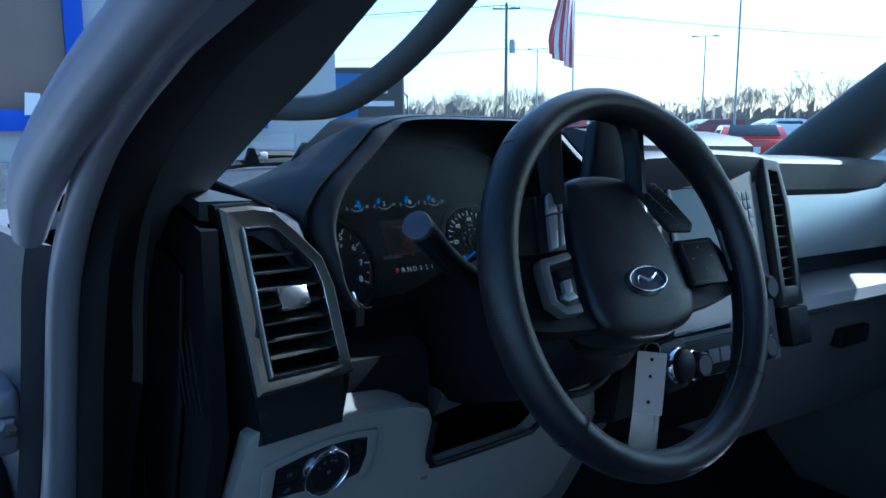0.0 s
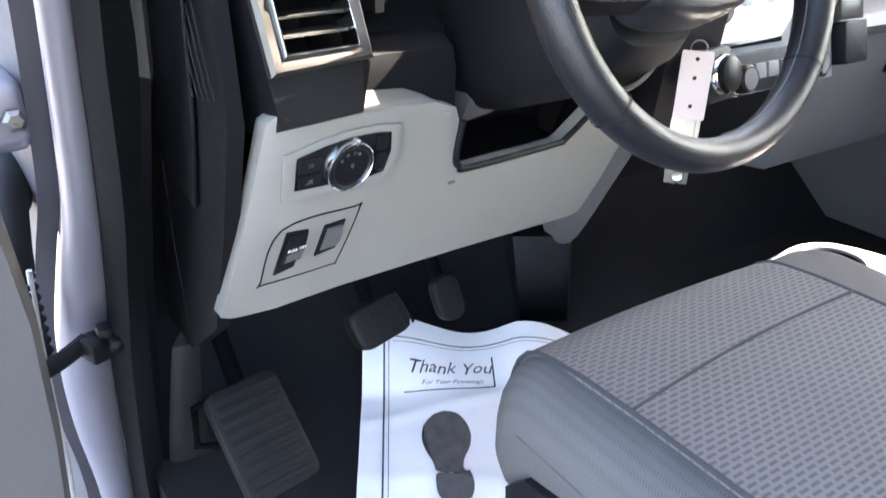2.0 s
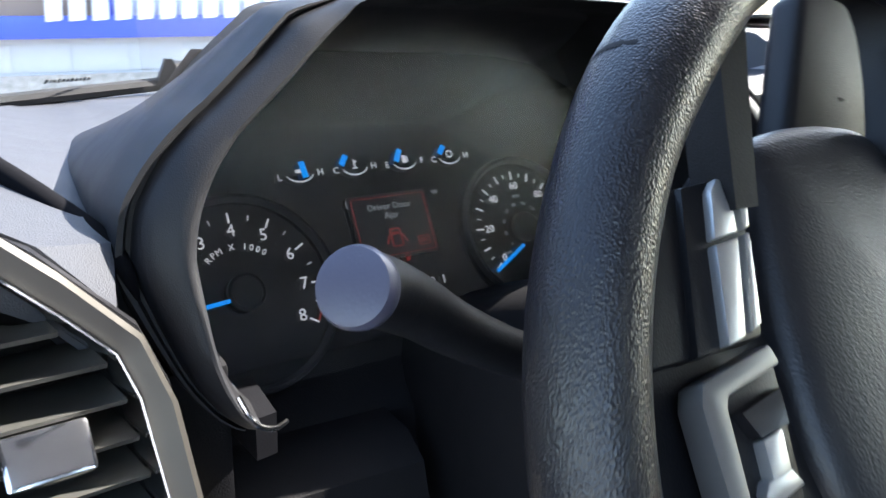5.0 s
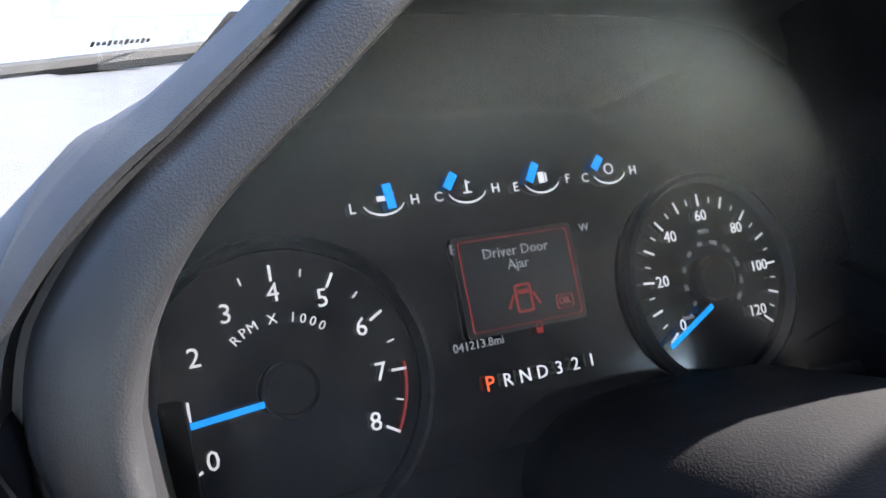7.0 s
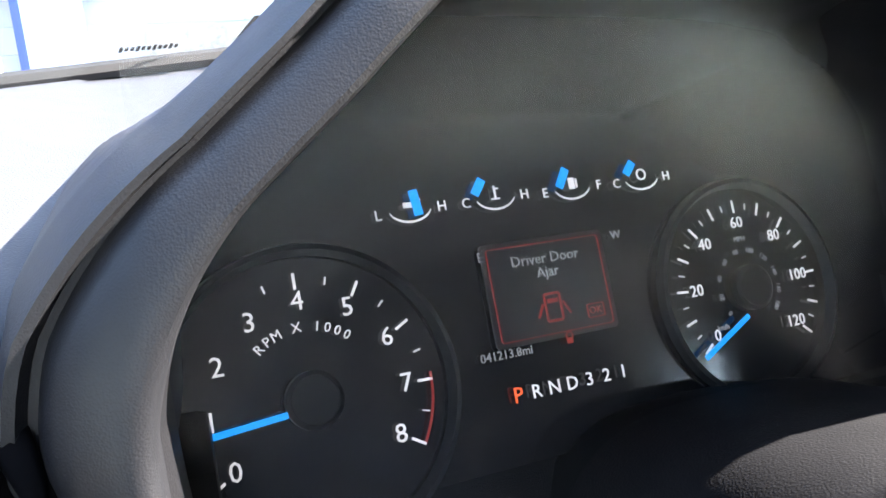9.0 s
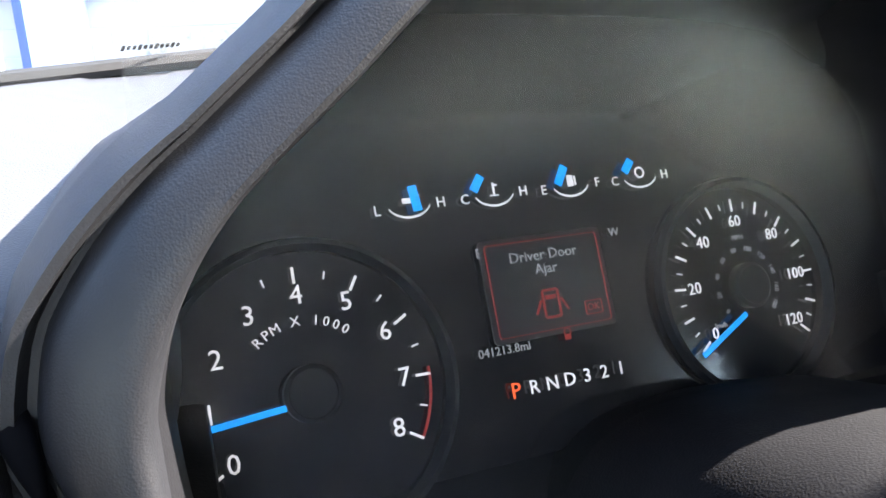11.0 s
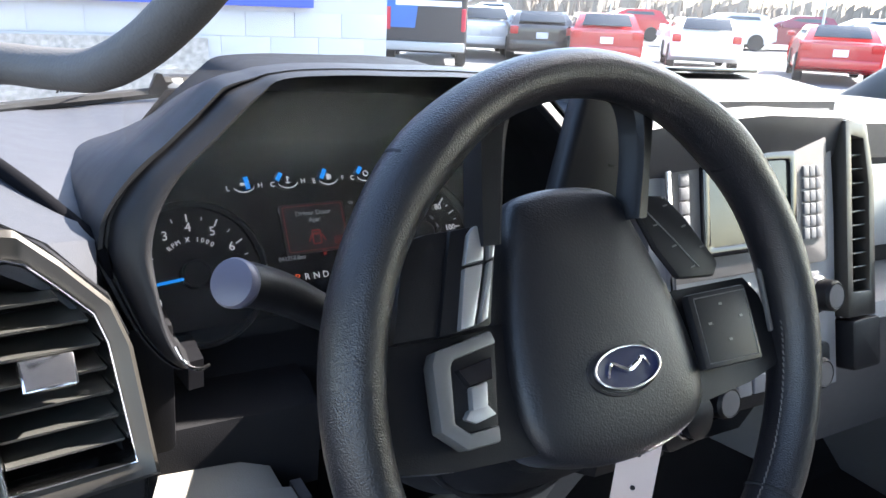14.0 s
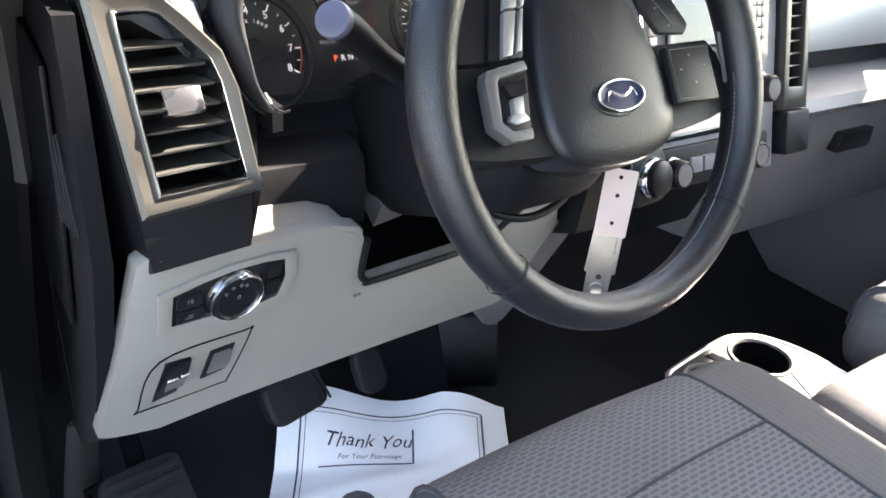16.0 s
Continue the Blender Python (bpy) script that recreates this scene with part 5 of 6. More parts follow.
part("filler", bevel(loft([[(x, y, z) for y, z in ((0.64, 1.26), (0.72, 1.30), (0.78, 1.15), (0.70, 1.10), (0.655, 1.12))] for x in (0.78, 0.87)]), 0.006), SATIN, fw, "black dash filler panel")


def side_vent(name, x0, x1, flip):
    v = thing(name, "tall centre air vent with a satin silver surround", "air vent", group="vents beside the stack")
    m = axes(((x0 + x1) / 2, st_y(1.28) - 0.010, 1.28), (1, 0.0, 0), (0, 0.29, 1))
    w = (x1 - x0) / 2
    o, i = [(-w, -0.060), (w, -0.062), (w, 0.10), (w * 0.5, 0.165), (-w, 0.170)], [(-w * 0.60, -0.030), (w * 0.60, -0.032), (w * 0.60, 0.092), (w * 0.25, 0.148), (-w * 0.60, 0.152)]
    part("surround", ring_plate(lin(o), lin(i), 0.02, m @ T((0, 0, -0.016)), 0.002), SURR, v, "dark satin metal surround")
    part("shell", loft([[m @ Vector((*p, h)) for p in lin(q)] for q, h in ((i, -0.016), (o, -0.016), (o, -0.08), (i, -0.08))], caps=False), SATIN, v)
    part("duct", prism(i, 0.004, 0, m @ T((0, 0, -0.06))), BLACK, v)
    for k in range(10):
        part("slat", rbox(w * 1.18, 0.0016, 0.030, 0, m @ T((0, -0.022 + 0.0165 * k, -0.016)) @ pose(0, 0, 0, -12)), SLAT, v)
    part("foot_block", bevel(prism(rrect(2 * w, 0.060, 0.006, cx=0, cy=-0.093), 0.026, 0.004, m @ T((0, 0, -0.016))), 0), SATIN, v, "black block under the vent")


side_vent("air_vent", 1.16, 1.215, False)

# ---- passenger dash ----
pd = thing("passenger_dash", "light silver passenger dash panel over a dark glove box", "dash panel")
part("silver_panel", bevel(loft([sec(x, [(0.775, 1.395), (0.750, 1.31), (0.745, 1.272), (0.83, 1.255), (0.86, 1.38)]) for x in (1.222, 1.5, 1.70)]), 0.004), SILVER, pd, "satin silver panel")
part("mid_groove", bevel(loft([sec(x, [(0.80, 1.272), (0.77, 1.268), (0.765, 1.238), (0.86, 1.225)]) for x in (1.222, 1.78)]), 0.003), SATIN, pd, "black groove strip")
part("ledge", bevel(loft([sec(x, [(0.80, 1.240), (0.70, 1.215), (0.69, 1.198), (0.72, 1.175), (0.86, 1.175)]) for x in (1.18, 1.5, 1.79)]), 0.006), mat("grey ledge plastic", (0.2, 0.195, 0.2), 0.4, grain=0.3), pd, "grey ledge")
part("glove_box", bevel(loft([sec(x, [(0.73, 1.174), (0.725, 1.14), (0.76, 0.96), (0.90, 0.94), (0.90, 1.174)]) for x in (1.20, 1.5, 1.78)]), 0.01), DKGREY, pd, "dark grey glove box door")
part("latch", bevel(box2((1.44, 0.712, 1.10), (1.54, 0.735, 1.135), 0.004), 0), SATIN, pd)
rv = thing("air_vent", "round-cornered air vent at the dash end", "air vent")
part("surround", ring_plate(rrect(0.085, 0.14, 0.02), rrect(0.06, 0.11, 0.015), 0.02, axes((1.745, 0.76, 1.345), (1, 0.05, 0), (0, 0.25, 1))), SATIN, rv)
part("housing", box2((1.70, 0.775, 1.27), (1.79, 0.84, 1.42), 0.01), BLACK, rv)
for k in range(5):
    part("slat", rbox(0.06, 0.002, 0.02, 0, axes((1.745, 0.765, 1.345), (1, 0.05, 0), (0, 0.25, 1)) @ T((0, -0.04 + 0.02 * k, 0.004)) @ pose(0, 0, 0, 15)), SILVER, rv)

# ---- seats ----
def pad_rings(x0, x1, y0, y1, zt, deep):
    """Rings of a padded block, from its lower edge up over a rounded shoulder to its flat top."""
    w, d, cx, cy = x1 - x0, y1 - y0, (x0 + x1) / 2, (y0 + y1) / 2
    steps = ((0.006, zt - deep), (0.0, zt - deep + 0.02), (0.0, zt - 0.062), (0.0025, zt - 0.044), (0.009, zt - 0.026), (0.019, zt - 0.0125), (0.033, zt - 0.004), (0.050, zt), (0.09, zt + 0.004), (0.15, zt + 0.006))
    return [[(x, y, z) for x, y in rrect(w - 2 * q, d - 2 * q, max(0.066 - q, 0.012), 7, cx, cy)] for q, z in steps]


SHOULDER = ((0.15, 0.006), (0.09, 0.004), (0.050, 0.0), (0.033, -0.004), (0.019, -0.0125), (0.009, -0.026), (0.0025, -0.044), (0.0, -0.062), (0.0, -0.085))
SEAMM = mat("dark seam thread", (0.035, 0.035, 0.04), 0.9, vary=0.2)


def seat(x0, x1, label, group="front seats"):
    s = thing("truck_seat", label, "seat", group=group)
    w, yf, zt = x1 - x0, 0.518, 1.017
    part("cushion", loft(pad_rings(x0, x1, -0.16, yf, zt, 0.118)), CLOTH2, s, "plain grey ribbed side bolsters", sharp=80)
    xa, xb = x0 + 0.052, x1 - 0.124
    path = [(y, zt + 0.0085) for y in (-0.12, 0.0, 0.10, 0.18, 0.26, 0.32)] + [(yf - q + 0.0018 * min(1, -h / 0.02 if h < 0 else 0), zt + h + 0.0024) for q, h in SHOULDER]
    back_ = [(y - 0.004, z - 0.006) for y, z in path]
    part("seat_insert", loft([[(x, y + 0.006 * math.sin((x - xa) / (xb - xa) * math.pi), z) for y, z in path] + [(x, y, z) for y, z in back_[::-1]] for x in np.linspace(xa, xb, 12)]), CLOTH, s, "patterned grey seat insert", sharp=80)
    for x, d in ((xa, 0.0012), (xb, 0.0012)):
        part("seam", tube([(x, y, z + d - 0.0016) for y, z in path], 0.0024, 8), SEAMM, s, "dark stitched seam")
    part("seam", tube([(xa + (xb - xa) * u, 0.372 + 0.016 * u + 0.008 * math.sin(math.pi * u), zt + 0.0082) for u in np.linspace(0, 1, 14)], 0.0017, 6), SEAMM, s, "dark stitched cross seam")
    part("piping", tube([(x0 + 0.0015, y, zt - 0.050 - 0.010 * (0.5 - y)) for y in np.linspace(-0.12, 0.45, 12)], 0.0016, 6), CLOTH2, s, "raised seam along the side")
    part("base", bevel(loft([[(x, y, z) for y, z in ((-0.17, 0.70), (-0.17, 0.955), (0.33, 0.955), (0.425, 0.94), (0.448, 0.915), (0.43, 0.70))] for x in (x0 - 0.008, x1 - 0.01)]), 0.012), SATIN, s, "black seat base")
    part("backrest", bevel(loft([[(x0 + w * u, -0.16 - v * 0.22 - 0.02 * math.sin(math.pi * u), 0.95 + v * 0.62) for u in (0, 0.15, 0.5, 0.85, 1)] + [(x0 + w * u, -0.29 - v * 0.22, 0.95 + v * 0.62) for u in (1, 0.5, 0)] for v in (0, 0.3, 0.7, 0.95, 1)]), 0.01), CLOTH2, s, "grey backrest")
    part("headrest", rbox(0.26, 0.10, 0.17, 0.04, T(((x0 + x1) / 2, -0.46, 1.68)), 3), CLOTH2, s)
    return s


seat(0.423, 0.940, "grey cloth driver seat with patterned insert")
seat(1.19, 1.69, "grey cloth passenger seat with patterned insert")
mid = thing("bench_seat", "grey cloth centre bench seat between the front seats", "seat")
part("cushion", loft(pad_rings(0.938, 1.185, -0.16, 0.43, 1.005, 0.11)), CLOTH2, mid, sharp=80)
part("base", box2((0.92, -0.12, 0.70), (1.15, 0.36, 0.90), 0.02), SATIN, mid)
part("backrest", box2((0.905, -0.36, 0.98), (1.18, -0.2, 1.45), 0.03), CLOTH2, mid)

cup = thing("cup_holder", "grey fold-out cup holder tray with bright rim", "cup holder")
_cp = curve_pts([(0.912, 0.46, 0), (0.896, 0.545, 0), (0.905, 0.566, 0), (0.930, 0.575, 0), (1.040, 0.588, 0), (1.075, 0.582, 0), (1.105, 0.560, 0), (1.128, 0.50, 0), (1.128, 0.40, 0)], 5)
_cp = [(p.x, p.y) for p in _cp]


def well(cx, cy, r, top=0.9285):
    part("well", lathe([(r - 0.001, -0.070), (r - 0.001, -0.001), (r - 0.002, -0.001), (r - 0.004, -0.066), (0.0, -0.066)], 36, T((cx, cy, top))), GAP, cup, "round black cup well")
    part("well_ring", ring_lathe([(r + 0.0055, -0.001), (r + 0.0045, 0.0020), (r + 0.001, 0.0024), (r - 0.0015, -0.002)], 40, T((cx, cy, top))), DKGREY, cup, "grey ring of the well")


def half_tray(poly, cx, cy, r):
    """One half of the tray: a plate with a round hole."""
    P, c = [Vector(p) for p in poly], Vector((cx, cy))

    def edge(a):
        d, best = Vector((math.cos(a), math.sin(a))), r + 0.004
        for p, q in zip(P, P[1:] + P[:1]):
            e, w = q - p, p - c
            den = d.x * e.y - d.y * e.x
            if abs(den) > 1e-9:
                k, t = (w.x * e.y - w.y * e.x) / den, (w.x * d.y - w.y * d.x) / den
                if k > 0 and -1e-6 <= t <= 1 + 1e-6:
                    best = max(best, k)
        return tuple(c + d * best)
    ang = [2 * math.pi * k / 72 for k in range(72)]
    return ring_plate([edge(a) for a in ang], [(cx + r * math.cos(a), cy + r * math.sin(a)) for a in ang], 0.014, T((0, 0, 0.914)))


_mx = 1.003
part("tray", half_tray([p for p in _cp if p[0] > _mx] + [(_mx, 0.40), (_mx, 0.584)], 1.055, 0.533, 0.039), TRAYM, cup, "dark grey tray")
part("tray", half_tray([(_mx, 0.584), (_mx, 0.40)] + [p for p in _cp if p[0] < _mx], 0.948, 0.533, 0.030), TRAYM, cup, "dark grey tray")
well(1.055, 0.533, 0.039)
well(0.948, 0.533, 0.030)
part("divider_slot", prism([(0.985, 0.572), (1.000, 0.572), (1.030, 0.488), (1.012, 0.488)], 0.0010, 0, T((0, 0, 0.9282))), GAP, cup, "dark slot")
# the sunlit corner of the tray, drawn as a thin pale plate
part("sun_patch", prism([(1.036, 0.440), (1.126, 0.440), (1.126, 0.486), (1.098, 0.516), (1.060, 0.488)], 0.0012, 0, T((0, 0, 0.9283))), SILVER, cup, "pale silver plate drawing the sun patch on the tray")
part("rim", tube([(x, y, 0.926) for x, y in _cp], 0.0042, 10), SILVER, cup, "bright silver rim")
part("stem", box2((0.93, 0.36, 0.80), (1.10, 0.46, 0.90), 0.01), SATIN, cup)

# ---- footwell ----
PEDM = mat("worn black pedal rubber", (0.0075, 0.0075, 0.0085), 0.6, vary=0.5, vary_scale=60, grain=0.5, grain_scale=500, spec=0.3)
pk = thing("parking_brake_pedal", "black ribbed parking brake pedal by the kick panel", "pedal")
_fm = axes((0.318, 0.800, 0.765), (1, 0.10, 0.04), (-0.10, 0.72, 0.66))
part("pad", bevel(prism(rrect(0.098, 0.150, 0.016, 5), 0.026, 0.006, _fm @ T((0, 0, -0.020))), 0), PEDM, pk, "black rubber pad")
for k in range(9):
    part("rib", rbox(0.084, 0.0085, 0.003, 0.0012, _fm @ T((0, -0.060 + 0.0150 * k, 0.0062))), PEDM, pk)
part("arm", tube(curve_pts([_fm @ Vector((0, 0.03, -0.02)), (0.31, 0.98, 0.93), (0.32, 1.08, 1.10)], 5), 0.012, 8), GAP, pk)
part("bracket", tube([(0.275, 0.858, 0.800), (0.254, 0.862, 0.792), (0.250, 0.856, 0.738), (0.285, 0.83, 0.742)], 0.0055, 8), GAP, pk)
bk = thing("brake_pedal", "black rubber brake pedal with worn ribbed pad", "pedal")
_pm = axes((0.522, 0.868, 0.830), (0.96, 0.10, 0.16), (-0.10, 0.52, 0.84))
part("pad", bevel(prism(rrect(0.088, 0.062, 0.018, 5), 0.030, 0.009, _pm @ T((0, 0, -0.018)), 3), 0), PEDM, bk, "black rubber pad")
for k in range(7):
    part("rib", rbox(0.0035, 0.052, 0.003, 0.001, _pm @ T((-0.008 + 0.0080 * k, 0, 0.0125)) @ pose(0, 0, 0, 0, 0, 6)), PEDM, bk)
part("arm", tube([_pm @ Vector((0, 0.02, -0.01)), (0.52, 0.97, 0.95), (0.52, 1.05, 1.1)], 0.012, 8), GAP, bk)
gp = thing("gas_pedal", "narrow black accelerator pedal", "pedal")
_bm = axes((0.640, 0.868, 0.832), (1, 0.05, 0.08), (0, 0.45, 0.89))
part("pad", bevel(prism(rrect(0.046, 0.070, 0.020, 5), 0.020, 0.006, _bm @ T((0, 0, -0.012)), 3), 0), PEDM, gp, "black rubber pad")
part("arm", tube([_bm @ Vector((0, 0.03, -0.01)), (0.64, 1.0, 0.98), (0.64, 1.08, 1.12)], 0.010, 8), GAP, gp)

# paper mat with printing
mat_p = thing("paper_floor_mat", "white printed paper floor mat, slightly curled", "paper mat")


def pap(u, v):
    """The sheet in metres: u across, v towards the pedals, from the corner of the printed box."""
    lift = 0.3 + 0.7 * (0.5 - 0.5 * math.cos(math.pi * min(1, abs(u - 0.105) / 0.135)))
    h = v * (1 - 0.22 * lift) if v > 0 else v
    x, y = 0.547 + 0.899 * u + 0.51 * h, 0.831 - 0.438 * u + 0.86 * h
    crease = 0.004 * math.exp(-((v + 0.045 - 0.25 * u) / 0.012) ** 2) + 0.003 * math.exp(-((v + 0.17 + 0.12 * u) / 0.018) ** 2)
    lift *= 1 - 0.75 * min(1, max(0, (u - 0.17) / 0.10))
    z = 0.715 + (0.64 * v * lift if v > 0 else 0.02 * v) + crease + 0.0016 * math.sin(u * 31 + v * 17) * math.cos(v * 23)
    return Vector((x, y, z))


def on_paper(bm, u0, v0, lift=0.0012):
    """Lay flat printing on the curved sheet."""
    for w in bm.verts:
        w.co = pap(u0 + w.co.x, v0 + w.co.y) + Vector((0, 0, lift))
    return bm


def pap_line(u0, v0, u1, v1, w=0.003):
    pts = [(u0 + (u1 - u0) * k / 24, v0 + (v1 - v0) * k / 24) for k in range(25)]
    rings = []
    for u, v in pts:
        t = (pap(u1, v1) - pap(u0, v0)).normalized()
        s = t.cross(Vector((0, 0, 1))).normalized() * w / 2
        rings.append([pap(u, v) + s + Vector((0, 0, 0.0018)), pap(u, v) - s + Vector((0, 0, 0.0018))])
    return loft(rings, closed=False)


_us, _vs = np.linspace(-0.065, 0.275, 25), np.linspace(-0.345, 0.122, 60)
part("sheet", loft([[pap(u, v) for u in _us] for v in _vs] + [[pap(u, v) - Vector((0, 0, 0.0008)) for u in _us] for v in _vs[::-1]], closed=False, wrap=True), PAPER, mat_p, "white paper sheet")
_bd = []
for d, w in ((0.0, 0.0026), (0.007, 0.0011)):
    _bd += [pap_line(-0.033 + d, -0.345, -0.033 + d, 0.088 - d, w), pap_line(-0.033 + d, 0.088 - d, 0.235 - d, 0.088 - d, w), pap_line(0.235 - d, 0.088 - d, 0.235 - d, -0.345, w)]
part("border", join(*_bd), INK, mat_p, "double printed border", smooth=False)
_g1 = words("Thank You", 0.029, Matrix(), shear=0.32)
for _v in _g1.verts:
    _v.co.y = _v.co.y * 1.12 + 0.0016 * math.sin(_v.co.x * 170)
part("greeting", on_paper(_g1, 0.064, 0.042), INK, mat_p, smooth=False)
part("greeting", on_paper(words("For Your Patronage", 0.0115, Matrix(), shear=0.25), 0.068, 0.016), INK, mat_p, smooth=False)
part("greeting_box", join(pap_line(-0.004, 0.002, 0.131, 0.002, 0.0026), pap_line(0.131, 0.002, 0.131, 0.062, 0.0026)), INK, mat_p, smooth=False)
for _txt, _y in (("PLEASE", -0.232), ("CAREFUL", -0.268)):
    _g2 = words(_txt, 0.027, Matrix.Diagonal((1.18, 0.9, 1, 1)))
    _g2 = join(_g2, *[words(_txt, 0.027, T((q, 0, 0)) @ Matrix.Diagonal((1.18, 0.9, 1, 1))) for q in (0.0012, 0.0024)])
    part("request", on_paper(_g2, 0.046 + (0.030 if _txt[0] == "C" else 0.0), _y), INK, mat_p, smooth=False)
_sole = [(0.0, 0.086), (0.020, 0.080), (0.033, 0.060), (0.038, 0.036), (0.034, 0.012), (0.024, -0.010), (0.021, -0.028), (0.0225, -0.037)]
_sole2 = [(-0.0155, -0.034), (-0.022, -0.014), (-0.033, 0.012), (-0.037, 0.038), (-0.031, 0.064), (-0.017, 0.081)]
_heel = [(0.027, -0.034), (0.031, -0.058), (0.026, -0.078), (0.010, -0.086), (-0.008, -0.084), (-0.019, -0.070), (-0.0215, -0.050), (-0.0185, -0.037), (0.0, -0.0385)]
part("footprint", join(on_paper(prism([(p.x * 0.90, p.y) for p in curve_pts([(x, y, 0) for x, y in _sole + _sole2], 3)], 0.0003), 0.052, -0.131), on_paper(prism([(p.x * 0.92, p.y) for p in curve_pts([(x, y, 0) for x, y in _heel], 3)], 0.0003), 0.054, -0.131, 0.0016)), PRINT, mat_p, "printed shoe print", smooth=False)

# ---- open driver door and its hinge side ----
# the post's body paint, with the door gap's shade put into its colour
post_shade = mat("silver paint darkened for gap shade", (0.10, 0.097, 0.105), 0.45, vary=0.2)
post = thing("hinge_post", "silver painted hinge post inside the door gap", "door post", kind="structure")
part("post_face", ribbon([(x - 0.02, y + 0.17, z) for x, y, z in JAMB_L[:9]], [(x + 0.004, y + 0.03, z) for x, y, z in JAMB_L[:9]], 0.02, 0.0), post_shade, post)
hinge = new("hinge")
hinge.parent = post
tagged(hinge, "silver painted steel hinge")
part("leaf", rbox(0.05, 0.07, 0.062, 0.012, T((0.108, 0.80, 1.215)), 3), BODY, hinge)
part("pin", lathe([(0.009, -0.05), (0.009, 0.05)], 16, T((0.088, 0.775, 1.215))), STEEL, hinge, "bare steel pin")
part("bolt", lathe([(0.010, 0), (0.010, 0.006), (0.006, 0.009), (0.0, 0.009)], 6, axes((0.122, 0.762, 1.215), (1, 0, 0), (0, 0, 1))), STEEL, hinge)
loom = thing("wiring_boot", "black rubber wiring boot between door and body", "cable")
part("boot", tube(curve_pts([(0.125, 0.89, 1.15), (0.112, 0.83, 1.13), (0.104, 0.80, 1.10), (0.100, 0.80, 1.06)], 6), [0.022, *[0.017] * 8, *[0.014] * 10], 16), RUBBER, loom)
for k in range(9):
    part("rib", lathe([(0.019, 0), (0.023, 0.003), (0.019, 0.006)], 16, T((0.100, 0.80, 1.05 - 0.012 * k)) @ Matrix.Diagonal((0.6, 0.6, 1, 1))), RUBBER, loom)
strap = thing("door_check", "black door check strap bolted to the post", "door check")
part("arm", tube(curve_pts([(0.092, 0.745, 0.978), (0.118, 0.752, 0.984), (0.140, 0.762, 0.990)], 4), 0.0065, 10, flat=1.5), RUBBER, strap)
part("bracket", join(rbox(0.020, 0.030, 0.022, 0.004, T((0.144, 0.752, 0.986)) @ pose(0, 0, 0, 0, 0, 20)), rbox(0.016, 0.020, 0.030, 0.005, T((0.157, 0.756, 0.990))), lathe([(0.007, 0), (0.007, 0.010), (0.0, 0.012)], 12, axes((0.162, 0.744, 0.990), (1, 0, 0), (0, 0, 1)))), SATIN, strap)
rodt = thing("door_seal_strip", "white toothed seal strip beside the door hinge", "seal strip")
part("strip", tube(curve_pts([(0.105, 0.745, 1.085), (0.1015, 0.75, 1.015), (0.099, 0.75, 0.933), (0.098, 0.75, 0.862), (0.092, 0.75, 0.76)], 5), 0.0026, 8), WHITEPL, rodt, "pale plastic strip")
for k in range(12):
    part("tooth", rbox(0.005, 0.005, 0.005, 0.001, T((0.1000 - 0.0004 * k, 0.742, 1.070 - 0.0085 * k))), RUBBER, rodt)
ddoor = thing("door_2", "open silver driver door edge with black seal", "door", kind="structure")
part("door_shell", bevel(loft([[(x, y, z) for x, y in ((0.075, 0.60), (0.088, 0.64), (0.07, 0.72), (-0.75, 0.62), (-0.78, 0.50))] for z in (0.62, 1.0, 1.20, 1.38)]), 0.01), BODY, ddoor, "silver painted door shell")
part("door_seal", tube([(0.060, 0.575, 0.64), (0.066, 0.58, 1.0), (0.07, 0.585, 1.17), (0.075, 0.59, 1.40)], 0.012, 10), RUBBER, ddoor, "black door seal")
part("door_trim", bevel(loft([[(x, y, z) for x, y in ((xr, 0.545), (xr + 0.006, 0.565), (xr - 0.01, 0.60), (-0.72, 0.55), (-0.72, 0.49))] for z, xr in ((0.66, 0.052), (0.93, 0.076), (1.05, 0.084), (1.14, 0.086), (1.22, 0.080), (1.28, 0.068))]), 0.008), DOORT, ddoor, "pale grey inner door trim")
part("speaker_ring", tube([(-0.045 + 0.095 * math.cos(a), 0.5385 + 0.004 * math.sin(a), 0.935 + 0.115 * math.sin(a)) for a in np.linspace(0, 2 * math.pi, 48, endpoint=False)], 0.0045, 8, True), DOORT, ddoor, "raised ring round the speaker grille")

# ---- outside ----
W0 = Vector((0.05, 0.02, 1.5))


def at(az, dist, el=None):
    """A place by its bearing from the door in degrees right of ahead, its distance and its elevation."""
    return Vector((W0.x + dist * math.sin(radians(az)), W0.y + dist * math.cos(radians(az)), 0.0 if el is None else W0.z + dist * math.tan(radians(el))))


def outmat(name, color, rough=0.7, **k):
    return mat(name, color, rough, vary_scale=1.2, **k)


ASPH = outmat("pale grey asphalt", (0.14, 0.14, 0.145), 0.9, grain=1.0, grain_scale=60, vary=0.25, spec=0.2)
ground = thing("ground", "grey asphalt car lot reaching the horizon", "ground", kind="structure", m=Matrix())
part("asphalt", loft([[(x, y, z) for x, y in ((-1500, -1500), (1500, -1500), (1500, 1500), (-1500, 1500))] for z in (-0.3, 0.0)]), ASPH, ground, smooth=False)
BLOCK = outmat("painted grey block", (0.40, 0.41, 0.43), 0.85, grain=0.4, grain_scale=60, vary=0.08)
BLUE = outmat("royal blue paint", (0.02, 0.06, 0.45), 0.45)
DARKGL = outmat("brown tinted window glass", (0.17, 0.125, 0.11), 0.12, vary=0.25, spec=0.3)
WHITEP = outmat("white painted metal", (0.7, 0.7, 0.74), 0.6, vary=0.05)
